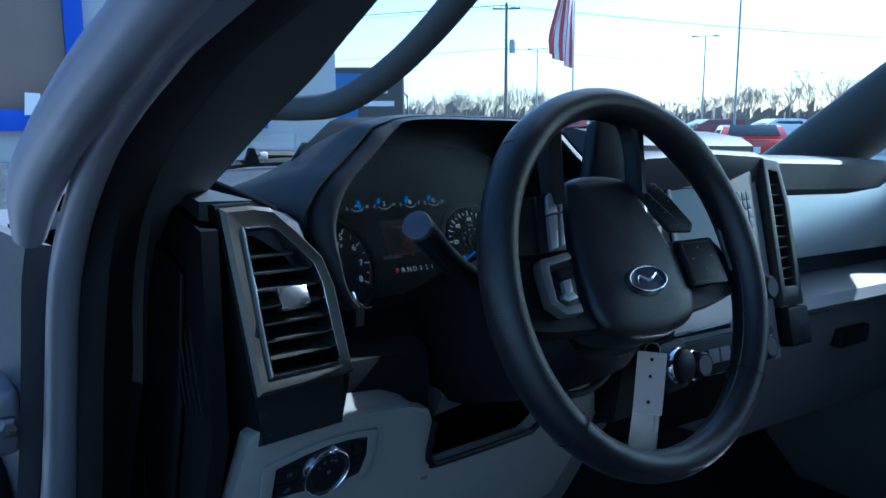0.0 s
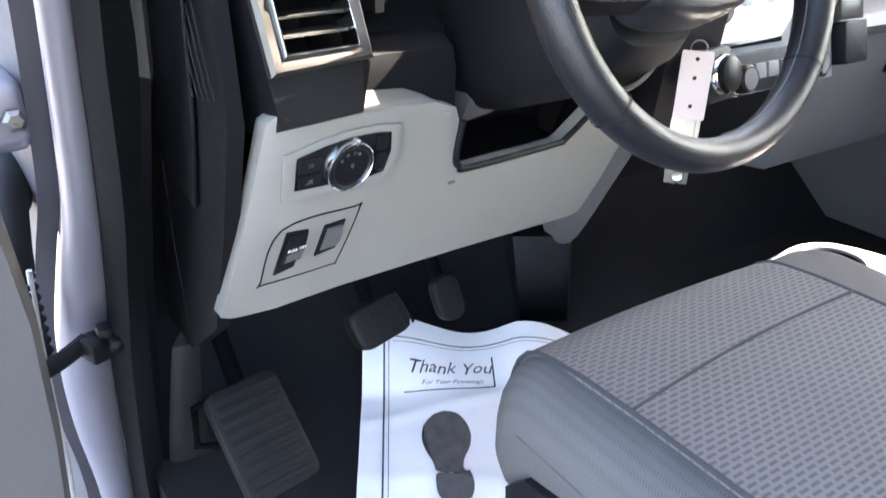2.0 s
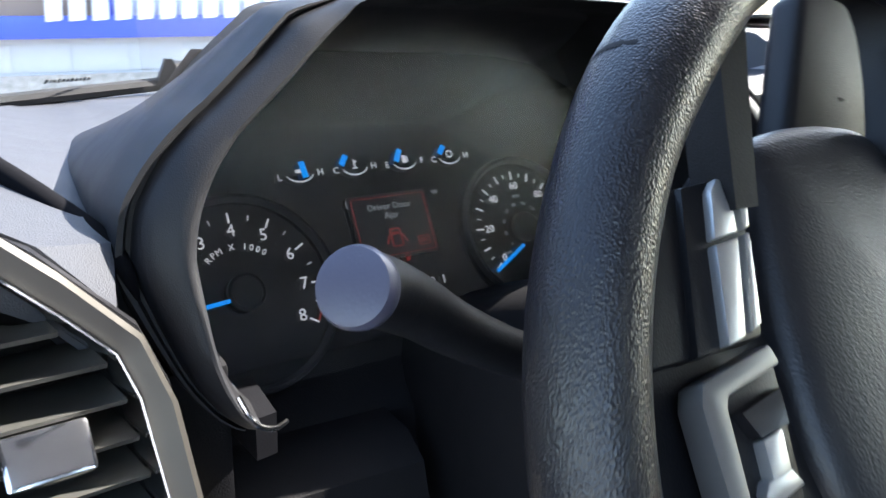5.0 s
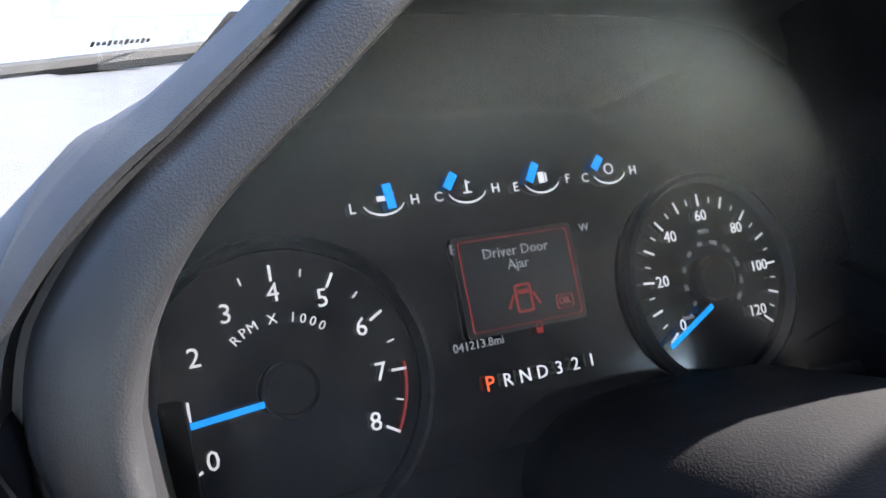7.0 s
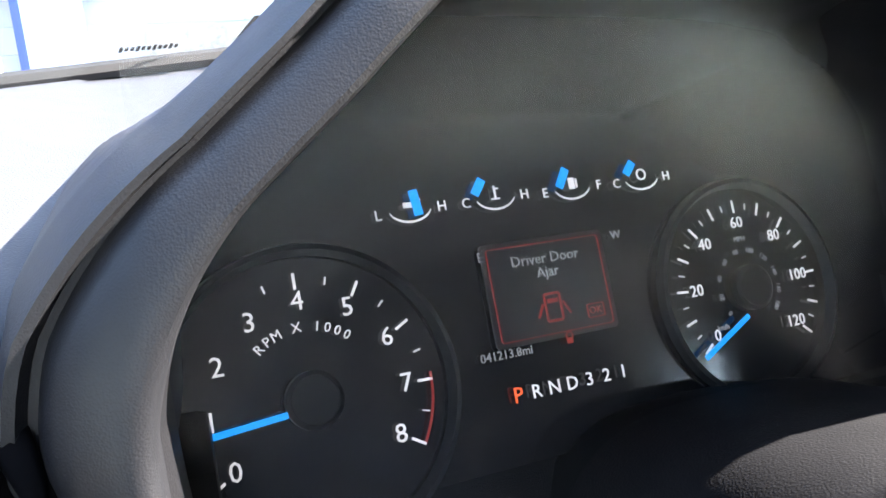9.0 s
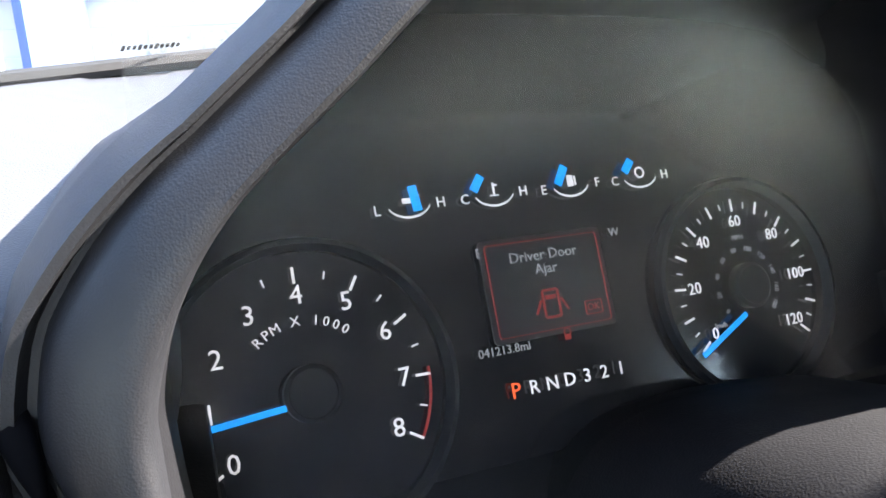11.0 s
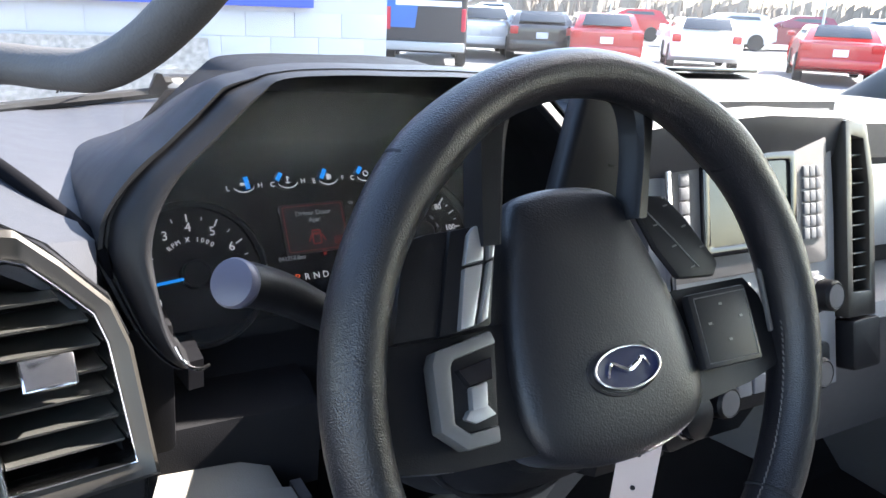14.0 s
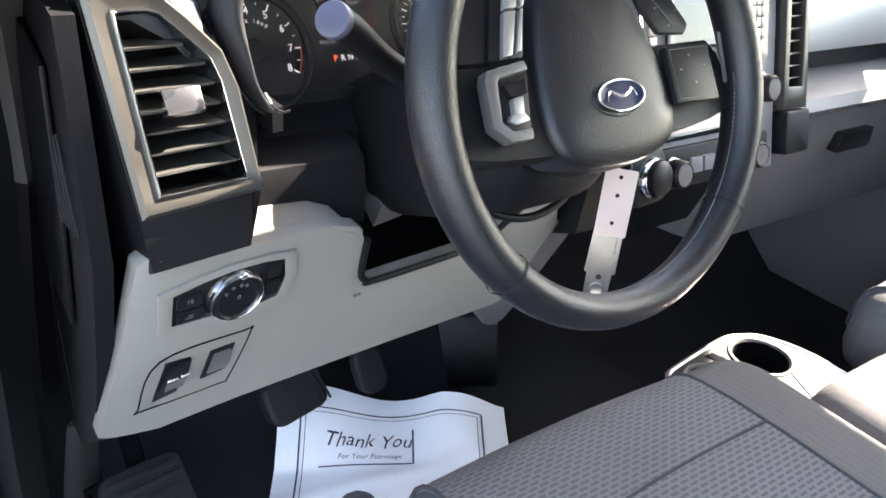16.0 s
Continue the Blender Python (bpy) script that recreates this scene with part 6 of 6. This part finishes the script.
OSB = mat("pressed chip board", (0.30, 0.28, 0.26), 0.9, vary=0.75, vary_scale=22, grain=1.0, grain_scale=40)
YELLOW = outmat("yellow safety paint", (0.55, 0.34, 0.10), 0.6)
bld = thing("building", "grey block dealership building with blue window trim", "building", m=Matrix())
D = 7.0
BM = axes(at(10, D), (math.cos(radians(10)), -math.sin(radians(10)), 0), (0, 0, 1))     # x along the wall, y up, z to the lot


def wu(az):
    return D * math.tan(radians(az - 10))


part("wall", prism([(-14, 0), (wu(28.2), 0), (wu(28.2), 5.2), (-14, 5.2)], 0.3, 0, BM @ T((0, 0, -0.307))), BLOCK, bld, "grey painted block wall", smooth=False)
part("parapet", rbox(14 + wu(28.2) + 0.1, 0.25, 0.5, 0.02, BM @ T(((wu(28.2) - 14) / 2, 5.3, -0.19))), WHITEP, bld, "white parapet cap")
for k in range(8):
    x1 = wu(11.3) - 2.1 * k
    w = part("window", box2((0, 0, 0), (1.96, 2.0, 0.03), 0), DARKGL, bld, "dark brown show window", smooth=False)
    w.matrix_basis = BM @ T((x1 - 2.03, 1.6, -0.02))
    part("mullion", rbox(0.14, 2.1, 0.12, 0.01, BM @ T((x1 + 0.005, 2.6, 0.02))), BLUE, bld, "royal blue mullion")
part("mullion", rbox(0.07, 2.1, 0.12, 0.01, BM @ T((wu(23.0), 2.6, 0.02))), BLUE, bld, "royal blue mullion")
part("lintel", rbox(16, 0.2, 0.12, 0.01, BM @ T((wu(22.4) - 8, 3.68, 0.02))), BLUE, bld, "royal blue lintel")
part("sill", rbox(16 + 0.1, 0.16, 0.16, 0.01, BM @ T((wu(22.4) - 7.95, 1.52, 0.05))), BLUE, bld, "royal blue sill")
part("column", rbox(0.38, 5.1, 0.3, 0.02, BM @ T((wu(-1.6), 2.55, 0.12))), outmat("pale blue painted steel", (0.42, 0.5, 0.75), 0.5), bld, "pale blue column")
part("column_edge", rbox(0.06, 5.1, 0.32, 0.01, BM @ T((wu(-3.2), 2.55, 0.12))), BLUE, bld, "blue column edge")
# block courses of the wall below the windows
_pieces = []
for r in range(7):
    for c in range(16):
        x = wu(28.2) - 0.2 - 0.40 * c - (0.2 if r % 2 else 0)
        _pieces.append((x, 0.1 + 0.2 * r))
_blk = None
for x, y in _pieces:
    if _blk is None:
        _blk = part("block", rbox(0.396, 0.196, 0.05, 0.003), BLOCK, bld)
        _blk.matrix_basis = BM @ T((x, y, -0.026))
    else:
        o = _blk.copy()
        scene.collection.objects.link(o)
        o.matrix_basis = BM @ T((x, y, -0.026))
for k in range(13):
    part("pennant", prism([(-0.055, 0.0), (0.05, 0.015), (0.055, 0.17), (-0.05, 0.17)], 0.006, 0, BM @ T((wu(8.6) + 0.155 * k, 1.555 + 0.002 * k, 0.16)) @ pose(0, 0, 0, 0, 0, -3)), WHITEP, bld, "white pennant", smooth=False)
board = thing("chip_board", "grey pressed chip board leaning on the wall", "board", m=BM)
part("sheet", rbox(wu(16.5) - wu(3.3), 0.85, 0.02, 0.002, T(((wu(16.5) + wu(3.3)) / 2, 0.76, 0.08)) @ pose(0, 0, 0, -6)), OSB, board, smooth=False)
bol = thing("bollard", "yellow steel guard post by the wall", "bollard", m=Matrix())
part("post", lathe([(0.07, 0), (0.07, 1.25), (0.05, 1.3), (0.0, 1.31)], 20, T(at(-7.0, 6.0))), YELLOW, bol)
rail = thing("door_post", "white steel entrance post by the wall", "post", m=Matrix())
part("post", rbox(0.1, 0.1, 2.6, 0.01, T(at(-5.1, 6.3) + Vector((0, 0, 1.3)))), WHITEP, rail)

BARK = outmat("grey bark", (0.20, 0.175, 0.165), 0.95)
rng = random.Random(4)


def bare_tree(bm, base, h, r0, depth=4):
    """Trunk and branching twigs of a leafless tree, as thin three-sided rods."""
    def rod(a, b, ra, rb):
        s, u = frame_of(b - a)
        A = [bm.verts.new(a + ra * (math.cos(q) * s + math.sin(q) * u)) for q in (0, 2.1, 4.2)]
        B = [bm.verts.new(b + rb * (math.cos(q) * s + math.sin(q) * u)) for q in (0, 2.1, 4.2)]
        for i in range(3):
            bm.faces.new((A[i], A[(i + 1) % 3], B[(i + 1) % 3], B[i]))

    def grow(p, d, ln, r, n):
        q = p + d * ln
        rod(p, q, r, r * 0.65)
        if n == 0:
            return
        for _ in range(3 if n > 1 else 4):
            e = (d + Vector((rng.uniform(-0.7, 0.7), rng.uniform(-0.7, 0.7), rng.uniform(-0.1, 0.5)))).normalized()
            grow(p + d * ln * rng.uniform(0.6, 1.0), e, ln * rng.uniform(0.55, 0.8), r * 0.6, n - 1)
    grow(base, Vector((rng.uniform(-0.08, 0.08), rng.uniform(-0.08, 0.08), 1)).normalized(), h * 0.36, r0, depth)


wood = thing("tree_line", "far belt of bare brown winter trees", "trees", kind="stuff", m=Matrix())
_tb = bmesh.new()
for k in range(900):
    az = rng.uniform(-30, 92)
    dist = rng.uniform(120, 200)
    h = (4.6 + 1.6 * math.sin(az * 0.35) + rng.uniform(-1.2, 1.8)) * dist / 120 * (1.5 if az > 60 else 1.0)
    bare_tree(_tb, at(az, dist), h, 0.065, 4)
part("trees", _tb, BARK, wood, kind="stuff", smooth=False)
scrub = thing("scrub", "low brown brush under the far trees", "brush", kind="stuff", m=Matrix())
_sb = bmesh.new()
for k in range(5200):
    p = at(rng.uniform(-60, 100), rng.uniform(115, 150))
    h = rng.uniform(0.8, 4.6) * rng.uniform(0.5, 1.0)
    q = p + Vector((rng.uniform(-0.9, 0.9), rng.uniform(-0.9, 0.9), 0))
    vs = [_sb.verts.new(v) for v in (p, q, q + Vector((0.4, 0, h)), p + Vector((-0.3, 0.2, h * 0.8)))]
    _sb.faces.new(vs)
part("brush", _sb, outmat("dry brown brush", (0.22, 0.19, 0.16), 0.95), scrub, kind="stuff", smooth=False)

POLE = outmat("weathered pole wood", (0.16, 0.13, 0.11), 0.9)
GALV = outmat("galvanised steel", (0.35, 0.36, 0.37), 0.5, metal=0.5)
up_ = thing("utility_pole", "wooden utility pole with crossarm and transformer", "utility pole", m=T(at(40.3, 70)))
part("pole", lathe([(0.17, 0), (0.12, 11.4), (0.0, 11.45)], 12), POLE, up_)
part("crossarm", rbox(2.4, 0.12, 0.14, 0.01, T((0, 0, 10.9)) @ pose(0, 0, 0, 0, 0, -38)), POLE, up_)
part("transformer", lathe([(0.26, 7.2), (0.28, 7.3), (0.28, 8.2), (0.2, 8.35), (0.0, 8.4)], 16, T((0.45, -0.3, 0))), GALV, up_)
for s in (-1.1, -0.5, 0.5, 1.1):
    part("insulator", lathe([(0.05, 10.97), (0.07, 11.1), (0.03, 11.2), (0.0, 11.2)], 10, T((s * math.cos(radians(38)), -s * math.sin(radians(38)), 0))), WHITEP, up_)
for k, (dx, z) in enumerate(((-1.0, 11.1), (0.0, 11.2), (1.0, 11.1), (0.0, 7.6))):
    w = thing("power_line", "thin dark overhead power line", "cable", group="overhead lines", m=Matrix())
    a, b = at(40.3, 70) + Vector((dx, 0, z)), at(40.3, 70) + Vector((dx + 90, -40, z))
    c = at(40.3, 70) + Vector((dx - 70, 45, z))
    part("wire", join(tube([a * (1 - s) + b * s + Vector((0, 0, -2.2 * math.sin(math.pi * s))) for s in np.linspace(0, 1, 12)], 0.02, 5), tube([a * (1 - s) + c * s + Vector((0, 0, -2.0 * math.sin(math.pi * s))) for s in np.linspace(0, 1, 12)], 0.02, 5)), RUBBER, w)


def lot_lamp(az, dist, el, arms=1):
    p = thing("lot_lamp", "tall galvanised car lot lamp with flat heads", "lamp", group="lot lamps", m=T(at(az, dist)))
    h = W0.z + dist * math.tan(radians(el))
    part("pole", lathe([(0.1, 0), (0.06, h), (0.0, h + 0.02)], 10), GALV, p)
    part("base", lathe([(0.3, 0), (0.3, 0.7), (0.0, 0.72)], 14), outmat("concrete", (0.4, 0.4, 0.38), 0.9), p)
    part("arm", rbox(1.8, 0.08, 0.08, 0.01, T((0, 0, h)) @ pose(0, 0, 0, 0, 0, -az)), GALV, p)
    for s in (-0.9, 0.9):
        part("lamp_head", rbox(0.6, 0.35, 0.14, 0.03, T((s * math.cos(radians(az)), -s * math.sin(radians(az)), h))), GALV, p)


lot_lamp(42.5, 95, 4.91)
lot_lamp(53.8, 75, 5.48)
lot_lamp(59.3, 130, 2.69)
lot_lamp(41.4, 170, 2.1)
tp = thing("sign_pole", "thin tall steel pole on the lot", "pole", m=T(at(55.9, 38)))
part("pole", lathe([(0.06, 0), (0.045, 9), (0.0, 9.02)], 10), GALV, tp)
fpole = thing("flag_pole", "white flag pole on the lot", "flag pole", m=T(at(45.0, 55)))
part("pole", lathe([(0.09, 0), (0.06, 12), (0.1, 12.1), (0.0, 12.2)], 12), WHITEP, fpole)
flag = thing("flag", "striped red and white flag hanging limp from its pole", "flag", m=T(at(45.0, 55)))
FRED, FWHITE, FBLUE = outmat("red cloth", (0.42, 0.03, 0.05), 0.9), outmat("white cloth", (0.7, 0.68, 0.7), 0.9), outmat("navy cloth", (0.02, 0.03, 0.12), 0.9)


def fl(s, v):
    """The limp cloth: s across the stripes, v down the fall."""
    w = 0.25 + 1.35 * min(v * 1.2, 1) * (1 - 0.45 * max(0, v - 0.7))
    x = -0.1 - w * (1 - s) - 0.5 * v * (1 - s) * 0.4
    return Vector((x * math.cos(radians(45)) + 0.15 * math.sin(s * 14), -x * math.sin(radians(45)) + 0.15 * math.cos(s * 11 + v * 3), 11.6 - 7.6 * v * (0.75 + 0.25 * s) + 0.9 * s))


for k in range(13):
    part("stripe", loft([[fl(k / 13 + j / 39, v) for j in range(4)] for v in np.linspace(0.0, 1, 14)], closed=False), FRED if k % 2 == 0 else FWHITE, flag, "red stripe" if k % 2 == 0 else "white stripe")
part("canton", loft([[fl(0.5 + j / 12, v) + Vector((0.03, -0.04, 0)) for j in range(7)] for v in np.linspace(0.0, 0.3, 6)], closed=False), FBLUE, flag, "navy corner")

TYRE = outmat("tyre rubber", (0.02, 0.02, 0.02), 0.85)
CARGL = outmat("tinted car glass", (0.03, 0.035, 0.04), 0.06, spec=0.8)


def car(m, paint, label, h=1.55, L=4.6):
    """A parked car, its tail at the origin and its nose along +y."""
    c = thing("car", label, "car", group="cars on the lot", m=m)
    W = 0.92
    prof = [(0.05, 0.42), (0.0, 0.62), (0.02, 0.92), (0.12, 1.0), (1.2, 1.02), (3.2, 0.98), (4.2, 0.86), (4.55, 0.72), (4.6, 0.45), (4.4, 0.28), (0.3, 0.28)]
    part("body", bevel(loft([[(x * W * k, y * L / 4.6, z) for y, z in prof] for x, k in ((-1, 0.93), (-0.98, 1.0), (-0.5, 1.0), (0.5, 1.0), (0.98, 1.0), (1, 0.93))]), 0.03), paint, c)
    cab = [(0.12, 1.0), (0.45, h - 0.06), (0.9, h), (2.1, h - 0.02), (3.15, 1.0)]
    part("cabin", bevel(loft([[(sx * W * (0.90 if z < 1.1 else 0.76), y * L / 4.6, z) for y, z in cab] for sx in (-1, -0.9, 0.9, 1)]), 0.03), paint, c)
    part("rear_window", prism([(-0.62, 0.0), (0.62, 0.0), (0.54, 0.40), (-0.54, 0.40)], 0.02, 0.006, axes((0, 0.145, 1.07), (1, 0, 0), (0, 0.33 * L / 4.6, h - 1.06)) @ T((0, 0, 0.012))), CARGL, c, "tinted rear window")
    part("windshield", prism([(-0.66, 0.0), (0.66, 0.0), (0.56, 0.55), (-0.56, 0.55)], 0.02, 0.006, axes((0, 3.02 * L / 4.6, 1.06), (-1, 0, 0), (0, -1.0, h - 1.06)) @ T((0, 0, 0.012))), CARGL, c, "tinted windshield")
    for sx in (-1, 1):
        part("side_window", loft([[(sx * (W * 0.80 + d - (z - 1.05) * 0.2), y * L / 4.6, z) for y, z in ((0.6, 1.06), (0.8, h - 0.12), (2.0, h - 0.12), (2.75, 1.06))] for d in (0.03, 0.06)]), CARGL, c, "tinted side window")
        part("tail_light", rbox(0.22, 0.06, 0.20, 0.03, T((sx * 0.74, 0.02, 0.86))), outmat("red lamp lens", (0.4, 0.01, 0.01), 0.2), c, "red tail lamp")
        part("head_light", rbox(0.3, 0.08, 0.14, 0.03, T((sx * 0.68, L - 0.06, 0.70))), CHROME, c, "clear head lamp")
        part("mirror", rbox(0.18, 0.1, 0.12, 0.03, T((sx * 0.98, L * 0.60, 1.08))), paint, c)
        for y in (0.85, 3.65):
            w = part("wheel", lathe([(0.20, -0.10), (0.33, -0.10), (0.34, -0.06), (0.34, 0.06), (0.33, 0.10), (0.20, 0.10)], 24, T((sx * 0.80, y * L / 4.6, 0.34)) @ pose(0, 0, 0, 0, 90)), TYRE, c, "black tyre")
            part("rim", lathe([(0.0, -0.09), (0.21, -0.07), (0.21, 0.07), (0.0, 0.09)], 20, T((sx * 0.80, y * L / 4.6, 0.34)) @ pose(0, 0, 0, 0, 90)), GALV, w)
    part("bumper", rbox(1.7, 0.14, 0.22, 0.05, T((0, 0.03, 0.50))), paint, c)
    part("plate", rbox(0.32, 0.02, 0.16, 0.005, T((0, -0.03, 0.74))), WHITEP, c, "blank white plate")
    return c


PAINTS = {"white": outmat("white car paint", (0.75, 0.75, 0.77), 0.25, coat=0.5), "black": outmat("black car paint", (0.015, 0.016, 0.02), 0.25, coat=0.5),
          "red": outmat("red car paint", (0.38, 0.015, 0.02), 0.25, coat=0.5), "silver": outmat("silver car paint", (0.5, 0.5, 0.53), 0.3, metal=0.6, coat=0.5), "maroon": outmat("maroon car paint", (0.16, 0.012, 0.03), 0.25, coat=0.5)}
for az, dist, colr, hh in ((34.3, 23, "white", 1.40), (38.2, 22, "black", 1.34), (42.6, 21, "red", 1.38), (49.1, 22, "white", 1.36), (57.2, 21, "red", 1.34), (64.5, 22, "silver", 1.34)):
    car(T(at(az, dist)) @ pose(0, 0, 0, 0, 0, -az + 6), PAINTS[colr], "%s parked car on the lot" % colr, hh)
for az, dist, colr in ((46.2, 42, "red"), (52.8, 38, "silver"), (56.6, 40, "maroon"), (60.5, 44, "white"), (36.0, 55, "white"), (33.0, 60, "silver")):
    car(T(at(az, dist)) @ pose(0, 0, 0, 0, 0, 60), PAINTS[colr], "%s parked car far across the lot" % colr, 1.5)

van = thing("van", "parked van with dark printed wrap and white writing", "van", m=T(at(30.2, 19)) @ pose(0, 0, 0, 0, 0, -30))
VB, VD = outmat("printed blue wrap", (0.02, 0.11, 0.36), 0.35), outmat("printed black wrap", (0.02, 0.02, 0.024), 0.35)
part("body", bevel(box2((-0.95, 0, 0.35), (0.95, 5, 2.75), 0.12, 3), 0), VD, van, "black wrapped body")
part("wrap_panel", prism([(-0.93, 0.9), (-0.25, 0.9), (-0.05, 2.6), (-0.93, 2.6)], 0.006, 0, axes((0, -0.004, 0), (1, 0, 0), (0, 0, 1))), VB, van, "blue wrap panel", smooth=False)
for y, w in ((2.2, 1.0), (1.9, 1.3), (1.45, 1.5)):
    part("writing_bar", rbox(w, 0.004, 0.12, 0, T((0.05, -0.014, y))), WHITEP, van, "plain white bar of writing", smooth=False)
for sx in (-1, 1):
    part("tail_light", rbox(0.1, 0.05, 0.5, 0.02, T((sx * 0.86, -0.01, 1.1))), FRED, van)
    part("mirror", tube([(sx * 0.95, 4.2, 1.5), (sx * 1.25, 4.1, 1.6), (sx * 1.27, 4.1, 2.2), (sx * 1.15, 4.1, 2.3)], 0.06, 10), WHITEP, van, "white tow mirror")
    for y in (0.9, 4.1):
        part("wheel", lathe([(0.0, -0.12), (0.36, -0.12), (0.38, 0), (0.36, 0.12), (0.0, 0.12)], 20, T((sx * 0.85, y, 0.38)) @ pose(0, 0, 0, 0, 90)), TYRE, van)
part("bumper", rbox(1.8, 0.2, 0.2, 0.04, T((0, -0.06, 0.5))), GALV, van)
